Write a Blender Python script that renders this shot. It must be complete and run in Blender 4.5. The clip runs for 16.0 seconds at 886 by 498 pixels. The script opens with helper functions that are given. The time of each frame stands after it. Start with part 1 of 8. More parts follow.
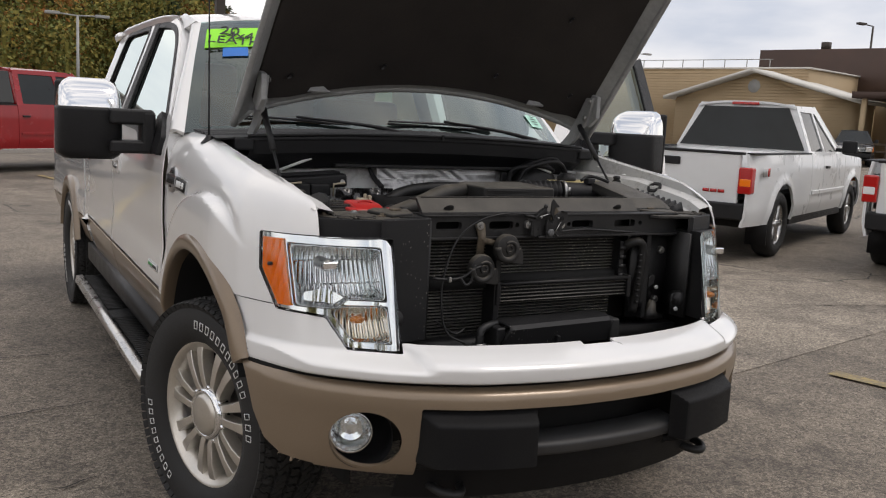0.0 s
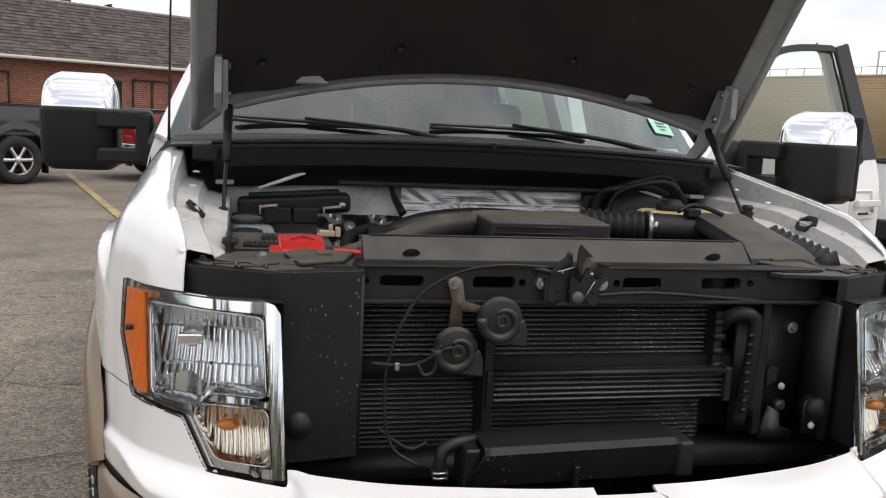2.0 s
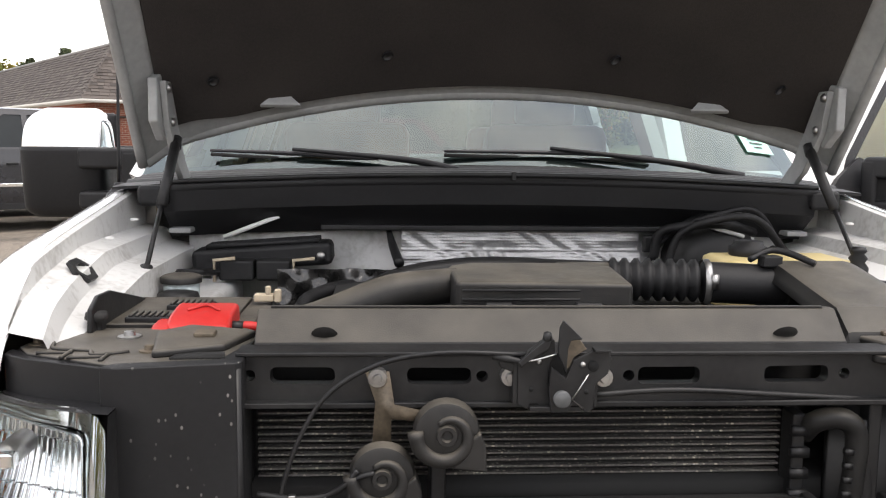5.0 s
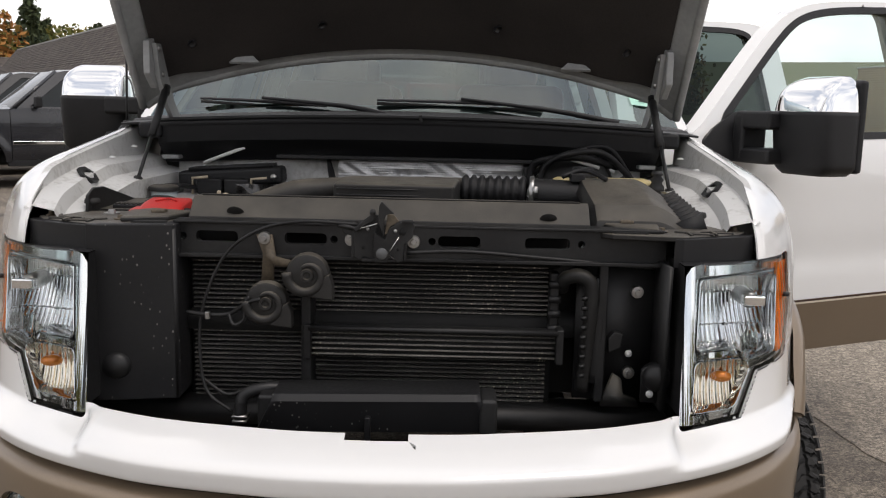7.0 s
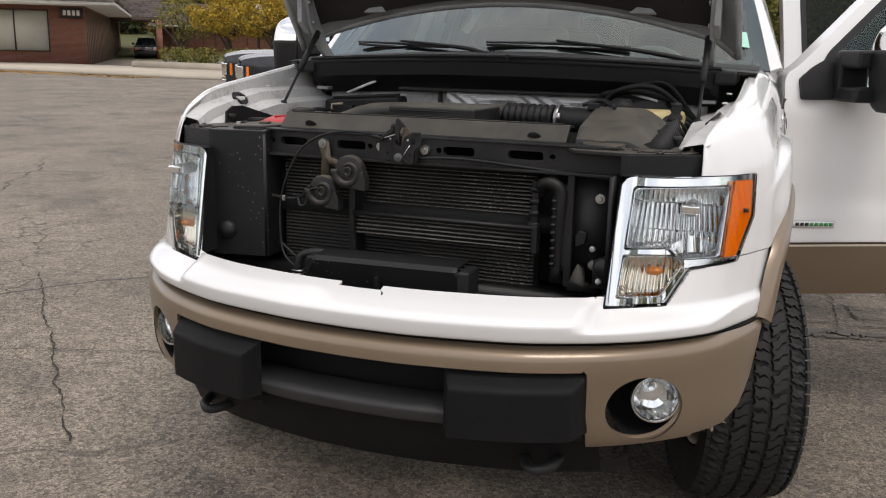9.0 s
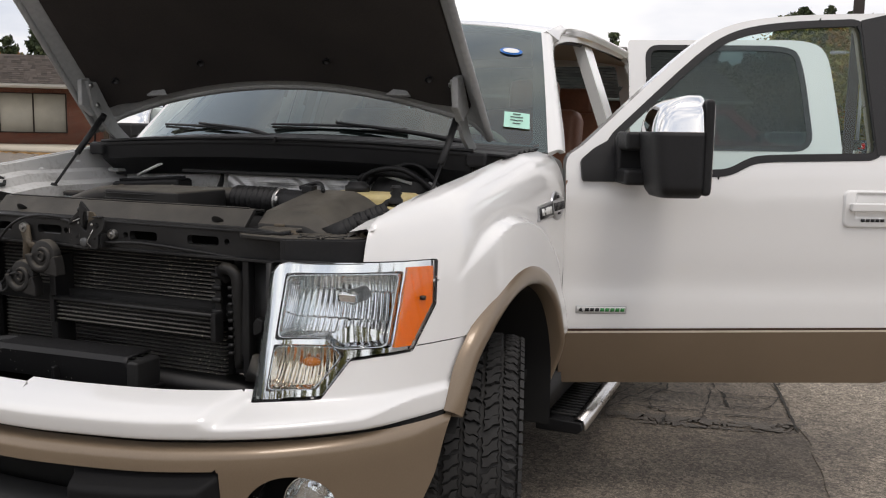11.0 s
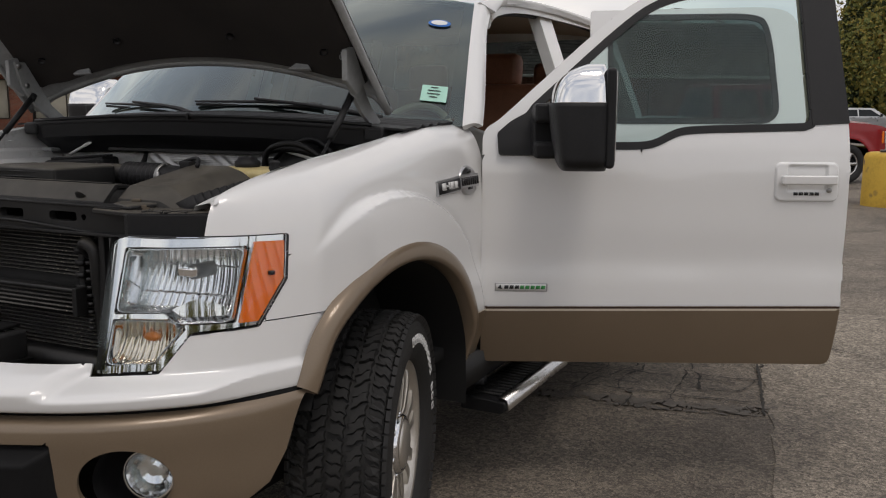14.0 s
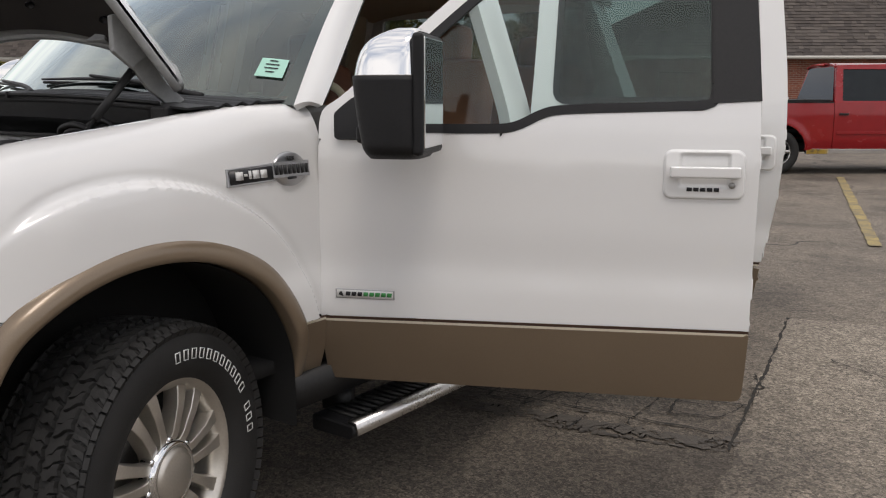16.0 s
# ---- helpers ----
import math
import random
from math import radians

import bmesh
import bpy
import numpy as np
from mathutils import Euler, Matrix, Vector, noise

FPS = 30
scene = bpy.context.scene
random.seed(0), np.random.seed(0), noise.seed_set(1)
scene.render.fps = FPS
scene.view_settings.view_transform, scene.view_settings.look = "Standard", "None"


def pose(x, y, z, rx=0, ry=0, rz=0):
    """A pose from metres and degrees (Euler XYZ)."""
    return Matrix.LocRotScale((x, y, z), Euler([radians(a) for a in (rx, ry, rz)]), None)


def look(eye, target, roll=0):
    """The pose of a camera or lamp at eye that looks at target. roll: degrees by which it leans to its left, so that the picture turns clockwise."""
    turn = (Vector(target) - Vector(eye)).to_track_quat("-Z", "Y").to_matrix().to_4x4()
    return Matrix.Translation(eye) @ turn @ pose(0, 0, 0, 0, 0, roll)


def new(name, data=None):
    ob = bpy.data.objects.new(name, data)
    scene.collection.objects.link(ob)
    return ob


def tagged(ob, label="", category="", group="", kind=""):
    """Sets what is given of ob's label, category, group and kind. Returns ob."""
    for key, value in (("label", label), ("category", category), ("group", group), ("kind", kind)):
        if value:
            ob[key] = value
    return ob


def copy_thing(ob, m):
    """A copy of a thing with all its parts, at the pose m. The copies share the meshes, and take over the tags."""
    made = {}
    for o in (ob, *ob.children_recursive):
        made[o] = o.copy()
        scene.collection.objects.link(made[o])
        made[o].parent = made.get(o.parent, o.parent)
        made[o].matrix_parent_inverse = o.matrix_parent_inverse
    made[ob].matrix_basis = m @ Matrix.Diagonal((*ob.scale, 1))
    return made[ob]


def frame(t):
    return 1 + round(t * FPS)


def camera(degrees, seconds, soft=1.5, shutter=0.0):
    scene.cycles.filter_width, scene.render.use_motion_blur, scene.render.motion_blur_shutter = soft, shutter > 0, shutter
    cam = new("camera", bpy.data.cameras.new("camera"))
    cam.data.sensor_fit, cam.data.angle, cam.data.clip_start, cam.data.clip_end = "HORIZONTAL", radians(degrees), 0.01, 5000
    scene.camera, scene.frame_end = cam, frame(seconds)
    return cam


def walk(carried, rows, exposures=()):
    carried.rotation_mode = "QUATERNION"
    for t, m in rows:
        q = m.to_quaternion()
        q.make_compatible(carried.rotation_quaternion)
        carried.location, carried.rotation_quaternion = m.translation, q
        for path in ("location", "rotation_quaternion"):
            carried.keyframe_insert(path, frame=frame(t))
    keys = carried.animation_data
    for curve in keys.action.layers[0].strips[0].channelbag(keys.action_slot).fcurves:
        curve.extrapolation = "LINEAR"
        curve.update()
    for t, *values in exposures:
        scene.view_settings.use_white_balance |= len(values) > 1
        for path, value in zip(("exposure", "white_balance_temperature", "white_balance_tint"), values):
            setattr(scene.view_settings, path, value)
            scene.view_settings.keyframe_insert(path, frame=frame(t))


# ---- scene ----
cam = camera(53.6, 16.0, soft=1.15)
METRES = 6.56
BASE = Matrix(((0.868236, 0.495310, 0.028895, -1.702000), (-0.493356, 0.855704, 0.156107, -1.921833), (0.052596, -0.149793, 0.987318, 1.451551), (0, 0, 0, 1)))
ROWS = [
    (0.0, 0.0, 0.0, 0.0, 0.0, 0.0, -0.0),
    (0.5, 0.0291, 0.0376, 0.0042, 1.15, -0.29, 0.61),
    (1.0, 0.0625, 0.0713, 0.0053, 6.55, -0.54, -0.52),
    (1.5, 0.0856, 0.1101, 0.0104, 12.1, -0.04, -2.23),
    (2.0, 0.0858, 0.1594, 0.0188, 15.89, 0.47, -2.35),
    (2.5, 0.0859, 0.2105, 0.0252, 20.42, -0.12, -2.21),
    (3.0, 0.0817, 0.2537, 0.0343, 19.74, -0.3, -1.96),
    (5.5, 0.1152, 0.2466, 0.0276, 26.02, 2.42, -1.63),
    (6.0, 0.1374, 0.2194, 0.0197, 25.02, -0.38, -1.6),
    (6.5, 0.162, 0.2034, 0.0162, 26.04, -0.56, -1.22),
    (7.0, 0.2014, 0.1986, 0.0107, 29.07, -0.07, -2.87),
    (7.5, 0.2403, 0.1836, 0.006, 35.7, -0.44, -3.32),
    (8.0, 0.2803, 0.1751, 0.0066, 41.93, -0.88, -3.29),
    (8.5, 0.3227, 0.1847, 0.0043, 48.11, -3.0, -5.14),
    (9.0, 0.34, 0.2053, 0.0034, 49.31, -4.94, -5.73),
    (9.5, 0.3496, 0.2349, 0.0076, 49.55, -4.42, -5.81),
    (10.0, 0.3725, 0.2627, 0.0138, 48.31, -1.48, -4.72),
    (12.5, 0.4484, 0.3645, 0.0241, 54.7, 0.05, -7.46),
    (13.0, 0.4563, 0.3638, 0.0231, 54.53, 0.31, -7.18),
    (13.5, 0.4603, 0.3715, 0.0218, 54.01, -0.3, -6.0),
    (14.0, 0.4557, 0.3836, 0.0242, 54.93, -1.56, -5.56),
    (14.5, 0.4452, 0.4132, 0.0285, 55.96, -3.31, -6.09),
    (15.0, 0.4498, 0.4453, 0.0328, 57.78, -4.73, -5.0),
    (15.5, 0.4683, 0.4911, 0.0379, 61.44, -4.22, -5.45),
    (16.0, 0.4703, 0.5417, 0.0439, 64.2, -3.5, -6.48),
]
EXPOSURES = [(0.0, -0.22), (1.0, -0.12), (1.5, -0.05), (2.0, 0.1), (3.0, 0.75), (5.5, 0.9), (6.0, 0.72), (6.5, 0.3), (7.0, -0.02), (7.5, -0.25), (8.0, -0.25), (8.5, -0.25), (9.0, 0.06), (10.0, 0.1), (12.5, -0.65), (13.5, -0.65), (14.5, -0.55), (15.0, -0.35), (16.0, -0.3)]
walk(cam, [(t, BASE @ pose(METRES * x, METRES * y, METRES * z, 90 + pitch, roll, yaw)) for t, x, y, z, yaw, pitch, roll in ROWS], [(t, e, 6600, 14) for t, e in EXPOSURES])

# ---- world and sun ----
SUN_EL, SUN_AZ = 63.0, 132.0
world = bpy.data.worlds.new("sky")
scene.world = world
world.use_nodes = True
wn, wl = world.node_tree.nodes, world.node_tree.links
wn.clear()
w_out, w_bg = wn.new("ShaderNodeOutputWorld"), wn.new("ShaderNodeBackground")
w_sky = wn.new("ShaderNodeTexSky")
w_sky.sky_type, w_sky.sun_disc = "NISHITA", False
w_sky.sun_elevation, w_sky.sun_rotation = radians(SUN_EL), radians(SUN_AZ)
w_sky.air_density, w_sky.dust_density = 1.0, 2.0
w_co, w_map, w_noise = wn.new("ShaderNodeTexCoord"), wn.new("ShaderNodeMapping"), wn.new("ShaderNodeTexNoise")
w_map.inputs["Scale"].default_value = (1.0, 1.0, 3.2)
w_noise.inputs["Scale"].default_value, w_noise.inputs["Detail"].default_value = 2.2, 6.0
w_ramp = wn.new("ShaderNodeValToRGB")
w_ramp.color_ramp.elements[0].position, w_ramp.color_ramp.elements[0].color = 0.36, (5.6, 6.1, 6.9, 1)
w_ramp.color_ramp.elements[1].position, w_ramp.color_ramp.elements[1].color = 0.62, (11.5, 11.2, 10.6, 1)
w_mix = wn.new("ShaderNodeMix")
w_mix.data_type = "RGBA"
w_mix.inputs["Factor"].default_value = 0.86
wl.new(w_co.outputs["Generated"], w_map.inputs["Vector"])
wl.new(w_map.outputs["Vector"], w_noise.inputs["Vector"])
wl.new(w_noise.outputs["Fac"], w_ramp.inputs["Fac"])
wl.new(w_sky.outputs["Color"], w_mix.inputs["A"])
wl.new(w_ramp.outputs["Color"], w_mix.inputs["B"])
wl.new(w_mix.outputs["Result"], w_bg.inputs["Color"])
wl.new(w_bg.outputs["Background"], w_out.inputs["Surface"])
w_bg.inputs["Strength"].default_value = 0.135
sun = new("sun", bpy.data.lights.new("sun", "SUN"))
sun.data.energy, sun.data.angle, sun.data.color = 1.15, radians(20), (1.0, 0.95, 0.87)
az, el = radians(SUN_AZ), radians(SUN_EL)
sun.matrix_world = look((0, 0, 30), Vector((0, 0, 30)) - Vector((math.sin(az) * math.cos(el), math.cos(az) * math.cos(el), math.sin(el))))


# ---- materials ----
def principled(name, color, rough=0.5, metal=0.0, coat=0.0, spec=0.5):
    m = bpy.data.materials.new(name)
    m.use_nodes = True
    b = m.node_tree.nodes["Principled BSDF"]
    b.inputs["Base Color"].default_value = (*color, 1)
    b.inputs["Roughness"].default_value = rough
    b.inputs["Metallic"].default_value = metal
    b.inputs["Coat Weight"].default_value = coat
    b.inputs["Coat Roughness"].default_value = 0.04
    b.inputs["Specular IOR Level"].default_value = spec
    return m, b


def varied(name, dark, light, rough=(0.4, 0.6), metal=0.0, coat=0.0, coarse=3.0, fine=60.0, bump=0.0, bump_scale=None, lo=0.35, hi=0.65, spec=0.5, random_tint=0.0):
    """A surface whose colour and roughness vary at a coarse and a fine scale, with fine relief."""
    m, b = principled(name, dark, rough[0], metal, coat, spec)
    n, l = m.node_tree.nodes, m.node_tree.links
    co = n.new("ShaderNodeTexCoord")
    big, small, mix = n.new("ShaderNodeTexNoise"), n.new("ShaderNodeTexNoise"), n.new("ShaderNodeMath")
    big.inputs["Scale"].default_value, small.inputs["Scale"].default_value = coarse, fine
    big.inputs["Detail"].default_value, small.inputs["Detail"].default_value = 6.0, 3.0
    mix.operation = "MULTIPLY_ADD"
    mix.inputs[1].default_value = 0.4
    ramp = n.new("ShaderNodeValToRGB")
    ramp.color_ramp.elements[0].position, ramp.color_ramp.elements[0].color = lo, (*dark, 1)
    ramp.color_ramp.elements[1].position, ramp.color_ramp.elements[1].color = hi, (*light, 1)
    half = n.new("ShaderNodeMath")
    half.operation = "MULTIPLY"
    half.inputs[1].default_value = 0.6
    l.new(co.outputs["Object"], big.inputs["Vector"])
    l.new(co.outputs["Object"], small.inputs["Vector"])
    l.new(big.outputs["Fac"], half.inputs[0])
    l.new(small.outputs["Fac"], mix.inputs[0])
    l.new(half.outputs[0], mix.inputs[2])
    l.new(mix.outputs[0], ramp.inputs["Fac"])
    out = ramp.outputs["Color"]
    if random_tint:
        info, hsv, mr = n.new("ShaderNodeObjectInfo"), n.new("ShaderNodeHueSaturation"), n.new("ShaderNodeMapRange")
        mr.inputs["To Min"].default_value, mr.inputs["To Max"].default_value = 1 - random_tint, 1 + random_tint
        l.new(info.outputs["Random"], mr.inputs["Value"])
        l.new(mr.outputs[0], hsv.inputs["Value"])
        l.new(out, hsv.inputs["Color"])
        out = hsv.outputs["Color"]
    l.new(out, b.inputs["Base Color"])
    rr = n.new("ShaderNodeMapRange")
    rr.inputs["From Min"].default_value, rr.inputs["From Max"].default_value = 0.3, 0.7
    rr.inputs["To Min"].default_value, rr.inputs["To Max"].default_value = rough
    l.new(mix.outputs[0], rr.inputs["Value"])
    l.new(rr.outputs[0], b.inputs["Roughness"])
    if bump:
        bp, bn = n.new("ShaderNodeBump"), n.new("ShaderNodeTexNoise")
        bn.inputs["Scale"].default_value = bump_scale or fine
        bn.inputs["Detail"].default_value = 4.0
        bp.inputs["Strength"].default_value, bp.inputs["Distance"].default_value = bump, 0.004
        l.new(co.outputs["Object"], bn.inputs["Vector"])
        l.new(bn.outputs["Fac"], bp.inputs["Height"])
        l.new(bp.outputs["Normal"], b.inputs["Normal"])
    return m


def pane(name, tint, gloss=1.0, rough=0.0):
    """A thin sheet of glass: clear straight through, with a mirror sheen by Fresnel."""
    m = bpy.data.materials.new(name)
    m.use_nodes = True
    n, l = m.node_tree.nodes, m.node_tree.links
    n.clear()
    out, mix, tr, gl, fr, mul = (n.new("ShaderNode" + k) for k in ("OutputMaterial", "MixShader", "BsdfTransparent", "BsdfGlossy", "Fresnel", "Math"))
    tr.inputs["Color"].default_value = (*tint, 1)
    gl.inputs["Color"].default_value = (0.80, 0.88, 0.86, 1)
    gl.inputs["Roughness"].default_value = rough
    fr.inputs["IOR"].default_value = 1.5
    mul.operation, mul.use_clamp = "MULTIPLY", True
    mul.inputs[1].default_value = gloss
    l.new(fr.outputs[0], mul.inputs[0])
    l.new(mul.outputs[0], mix.inputs["Fac"])
    l.new(tr.outputs[0], mix.inputs[1])
    l.new(gl.outputs[0], mix.inputs[2])
    l.new(mix.outputs[0], out.inputs["Surface"])
    return m


def flecked(m, colour, scale, size, where, lo, hi):
    """Small dried splashes, gathered in patches."""
    n, l = m.node_tree.nodes, m.node_tree.links
    b = n["Principled BSDF"]
    base = b.inputs["Base Color"].links[0].from_socket
    co, mp, v, r, w, wr, mul, mix = (n.new("ShaderNode" + k) for k in ("TexCoord", "Mapping", "TexVoronoi", "MapRange", "TexNoise", "MapRange", "Math", "MixRGB"))
    mp.inputs["Scale"].default_value = scale
    v.inputs["Scale"].default_value = 1.0
    r.inputs["From Min"].default_value, r.inputs["From Max"].default_value = size * 0.6, size
    r.inputs["To Min"].default_value, r.inputs["To Max"].default_value = 1.0, 0.0
    w.inputs["Scale"].default_value, w.inputs["Detail"].default_value = where, 5.0
    wr.inputs["From Min"].default_value, wr.inputs["From Max"].default_value = lo, hi
    mul.operation = "MULTIPLY"
    mix.inputs["Color2"].default_value = (*colour, 1)
    l.new(co.outputs["Object"], mp.inputs["Vector"])
    l.new(mp.outputs[0], v.inputs["Vector"])
    l.new(v.outputs["Distance"], r.inputs["Value"])
    l.new(co.outputs["Object"], w.inputs["Vector"])
    l.new(w.outputs["Fac"], wr.inputs["Value"])
    l.new(r.outputs[0], mul.inputs[0])
    l.new(wr.outputs[0], mul.inputs[1])
    l.new(mul.outputs[0], mix.inputs["Fac"])
    l.new(base, mix.inputs["Color1"])
    l.new(mix.outputs[0], b.inputs["Base Color"])
    return m


def dust_and_sheen(m, colour, amount):
    """Dust on the faces that look up, with their sky sheen put into its colour."""
    n, l = m.node_tree.nodes, m.node_tree.links
    b = n["Principled BSDF"]
    base = b.inputs["Base Color"].links[0].from_socket
    ge, sp, r, co, w, mul, mix = (n.new("ShaderNode" + k) for k in ("NewGeometry", "SeparateXYZ", "MapRange", "TexCoord", "TexNoise", "Math", "MixRGB"))
    r.inputs["From Min"].default_value, r.inputs["From Max"].default_value = 0.35, 0.95
    r.inputs["To Max"].default_value = amount * 1.8
    w.inputs["Scale"].default_value, w.inputs["Detail"].default_value = 14.0, 6.0
    mul.operation, mul.use_clamp = "MULTIPLY", True
    mix.inputs["Color2"].default_value = (*colour, 1)
    l.new(ge.outputs["Normal"], sp.inputs[0])
    l.new(sp.outputs["Z"], r.inputs["Value"])
    l.new(co.outputs["Object"], w.inputs["Vector"])
    l.new(r.outputs[0], mul.inputs[0])
    l.new(w.outputs["Fac"], mul.inputs[1])
    l.new(mul.outputs[0], mix.inputs["Fac"])
    l.new(base, mix.inputs["Color1"])
    l.new(mix.outputs[0], b.inputs["Base Color"])
    return m


def in_place(m):
    """Lays a material's pattern out over the place, so that copies of one mesh differ."""
    n, l = m.node_tree.nodes, m.node_tree.links
    geo = n.new("ShaderNodeNewGeometry")
    for k in list(l):
        if k.from_node.type == "TEX_COORD":
            l.new(geo.outputs["Position"], k.to_socket)
    return m


M = {}
M["white"] = varied("white_pearl_paint", (0.765, 0.762, 0.752), (0.775, 0.772, 0.762), (0.22, 0.25), 0, 1.0, 0.6, 3)
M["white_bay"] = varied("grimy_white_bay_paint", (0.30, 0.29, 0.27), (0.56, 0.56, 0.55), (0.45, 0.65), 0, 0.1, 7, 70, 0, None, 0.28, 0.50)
# white paint under the raised hood, its shade put into a greyer colour
M["flange"] = varied("shaded_flange_paint", (0.22, 0.225, 0.225), (0.31, 0.315, 0.31), (0.4, 0.55), 0, 0.2, 6, 60)
M["tan"] = varied("tan_metallic_paint", (0.205, 0.153, 0.103), (0.235, 0.178, 0.122), (0.3, 0.4), 0.35, 0.5, 2, 300)
M["black"] = varied("black_moulded_plastic", (0.007, 0.007, 0.008), (0.013, 0.013, 0.014), (0.42, 0.56), 0, 0, 6, 120, 0.25, 900, spec=0.32)
# dust made stronger and greyer, so that it also paints the sky's sheen
M["dusty"] = dust_and_sheen(varied("dusty_black_plastic", (0.010, 0.010, 0.010), (0.026, 0.024, 0.022), (0.45, 0.65), 0, 0, 5, 60, 0.15, 600, 0.40, 0.78, spec=0.35), (0.135, 0.121, 0.098), 0.60)
M["pad"] = varied("textured_bumper_plastic", (0.006, 0.006, 0.007), (0.011, 0.011, 0.011), (0.5, 0.62), 0, 0, 6, 120, 0.3, 700, spec=0.14)
M["speck"] = flecked(varied("splashed_black_plastic", (0.007, 0.007, 0.008), (0.013, 0.013, 0.014), (0.45, 0.65), 0, 0, 6, 120, spec=0.35), (0.27, 0.26, 0.245), (75, 75, 48), 0.16, 7.0, 0.50, 0.66)
M["satin"] = varied("satin_black_metal", (0.007, 0.007, 0.008), (0.018, 0.018, 0.018), (0.38, 0.58), 0, 0, 8, 90, spec=0.35)
M["lip"] = varied("grey_lip_plastic", (0.016, 0.016, 0.017), (0.028, 0.028, 0.028), (0.45, 0.6), 0, 0, 6, 90)
# near black for wells, recesses and underbody: their shade put into the colour
M["void"] = principled("cavity_shade_black", (0.006, 0.006, 0.006), 0.9)[0]
M["rubber"] = varied("tyre_rubber", (0.008, 0.008, 0.008), (0.020, 0.019, 0.018), (0.6, 0.85), 0, 0, 9, 120, 0.35, 300)
M["reflector"] = principled("lamp_reflector", (0.95, 0.955, 0.96), 0.14, 1.0)[0]
M["chrome"] = principled("chrome", (0.82, 0.83, 0.84), 0.05, 1.0)[0]
M["steel"] = varied("dull_steel", (0.30, 0.30, 0.30), (0.48, 0.47, 0.45), (0.3, 0.5), 1.0, 0, 12, 150)
M["wheel_alloy"] = varied("satin_wheel_alloy", (0.58, 0.545, 0.49), (0.68, 0.645, 0.585), (0.28, 0.40), 0.85, 0.1, 10, 150)
M["alloy"] = varied("machined_alloy", (0.55, 0.545, 0.53), (0.66, 0.65, 0.64), (0.22, 0.36), 1.0, 0.2, 10, 150)
M["fins"] = in_place(flecked(varied("condenser_fins", (0.045, 0.043, 0.040), (0.19, 0.18, 0.165), (0.5, 0.75), 0.1, 0, 5, 240, 0, None, 0.40, 0.66), (0.50, 0.46, 0.38), (120, 120, 120), 0.34, 6.0, 0.44, 0.62))
M["liner"] = varied("hood_liner_felt", (0.028, 0.025, 0.024), (0.042, 0.037, 0.034), (0.85, 1.0), 0, 0, 5, 200, 0.4, 400, spec=0.15)
M["bag"] = varied("crumpled_black_sheeting", (0.010, 0.010, 0.010), (0.030, 0.029, 0.028), (0.14, 0.28), 0, 0.3, 20, 120, 0.55, 24)
M["rust_bracket"] = varied("rusty_olive_steel", (0.060, 0.048, 0.034), (0.150, 0.120, 0.085), (0.55, 0.75), 0.2, 0, 30, 160)
M["pale_blue"] = varied("pale_blue_tank_plastic", (0.36, 0.42, 0.43), (0.46, 0.52, 0.52), (0.5, 0.65), 0, 0, 12, 80)
M["latch_grey"] = varied("zinc_grey_steel", (0.075, 0.078, 0.080), (0.115, 0.118, 0.120), (0.45, 0.6), 0.4, 0, 30, 160)
M["foil"] = varied("crinkled_foil", (0.36, 0.36, 0.36), (0.52, 0.52, 0.52), (0.42, 0.58), 1.0, 0, 20, 120, 0.35, 160)
M["red_plastic"] = varied("red_plastic", (0.42, 0.016, 0.014), (0.52, 0.03, 0.025), (0.35, 0.5), 0, 0, 8, 90)
M["amber"] = principled("amber_lens", (1.0, 0.215, 0.002), 0.14, 0, 1.0, 0.5)[0]
M["turn_chrome"] = principled("warm_lamp_reflector", (0.84, 0.75, 0.62), 0.13, 1.0)[0]
M["amber_bulb"] = principled("amber_bulb", (0.70, 0.22, 0.03), 0.2, 0.3, 0.4)[0]
M["yellow_tank"] = varied("yellowed_tank", (0.50, 0.40, 0.17), (0.62, 0.52, 0.27), (0.4, 0.55), 0, 0, 6, 60)
M["glass"] = pane("clear_glass", (0.76, 0.89, 0.87), 1.3)
M["shield"] = pane("windscreen_glass", (0.50, 0.66, 0.63), 2.9)
M["privacy"] = pane("dark_privacy_glass", (0.16, 0.19, 0.19), 1.8, 0.03)
M["side_glass"] = pane("reflective_side_glass", (0.45, 0.52, 0.51), 5.0)
M["rear_glass"] = pane("green_door_glass", (0.10, 0.135, 0.13), 0.45, 0.02)
M["frost"] = pane("ribbed_inner_lens", (0.86, 0.88, 0.89), 2.6, 0.22)
M["lens"] = pane("clear_lamp_lens", (0.94, 0.96, 0.97), 0.9)
M["leather"] = varied("brown_leather", (0.16, 0.065, 0.035), (0.24, 0.10, 0.055), (0.4, 0.55), 0, 0, 8, 120, 0.3, 300)
M["trim_grey"] = varied("grey_interior_trim", (0.10, 0.10, 0.095), (0.16, 0.155, 0.145), (0.5, 0.7), 0, 0, 6, 90)
M["beige"] = varied("beige_interior_trim", (0.38, 0.32, 0.23), (0.46, 0.39, 0.29), (0.5, 0.7), 0, 0, 6, 90)
M["cream"] = principled("cream_pinstripe", (0.70, 0.64, 0.52), 0.35)[0]
M["maroon"] = principled("dark_pinstripe", (0.06, 0.03, 0.02), 0.35)[0]
M["ink"] = principled("black_ink", (0.012, 0.012, 0.014), 0.4)[0]
M["green_ink"] = principled("green_ink", (0.05, 0.30, 0.08), 0.4)[0]
M["white_ink"] = principled("white_ink", (0.75, 0.75, 0.74), 0.5)[0]
M["badge_metal"] = principled("badge_metal", (0.45, 0.45, 0.46), 0.28, 1.0)[0]
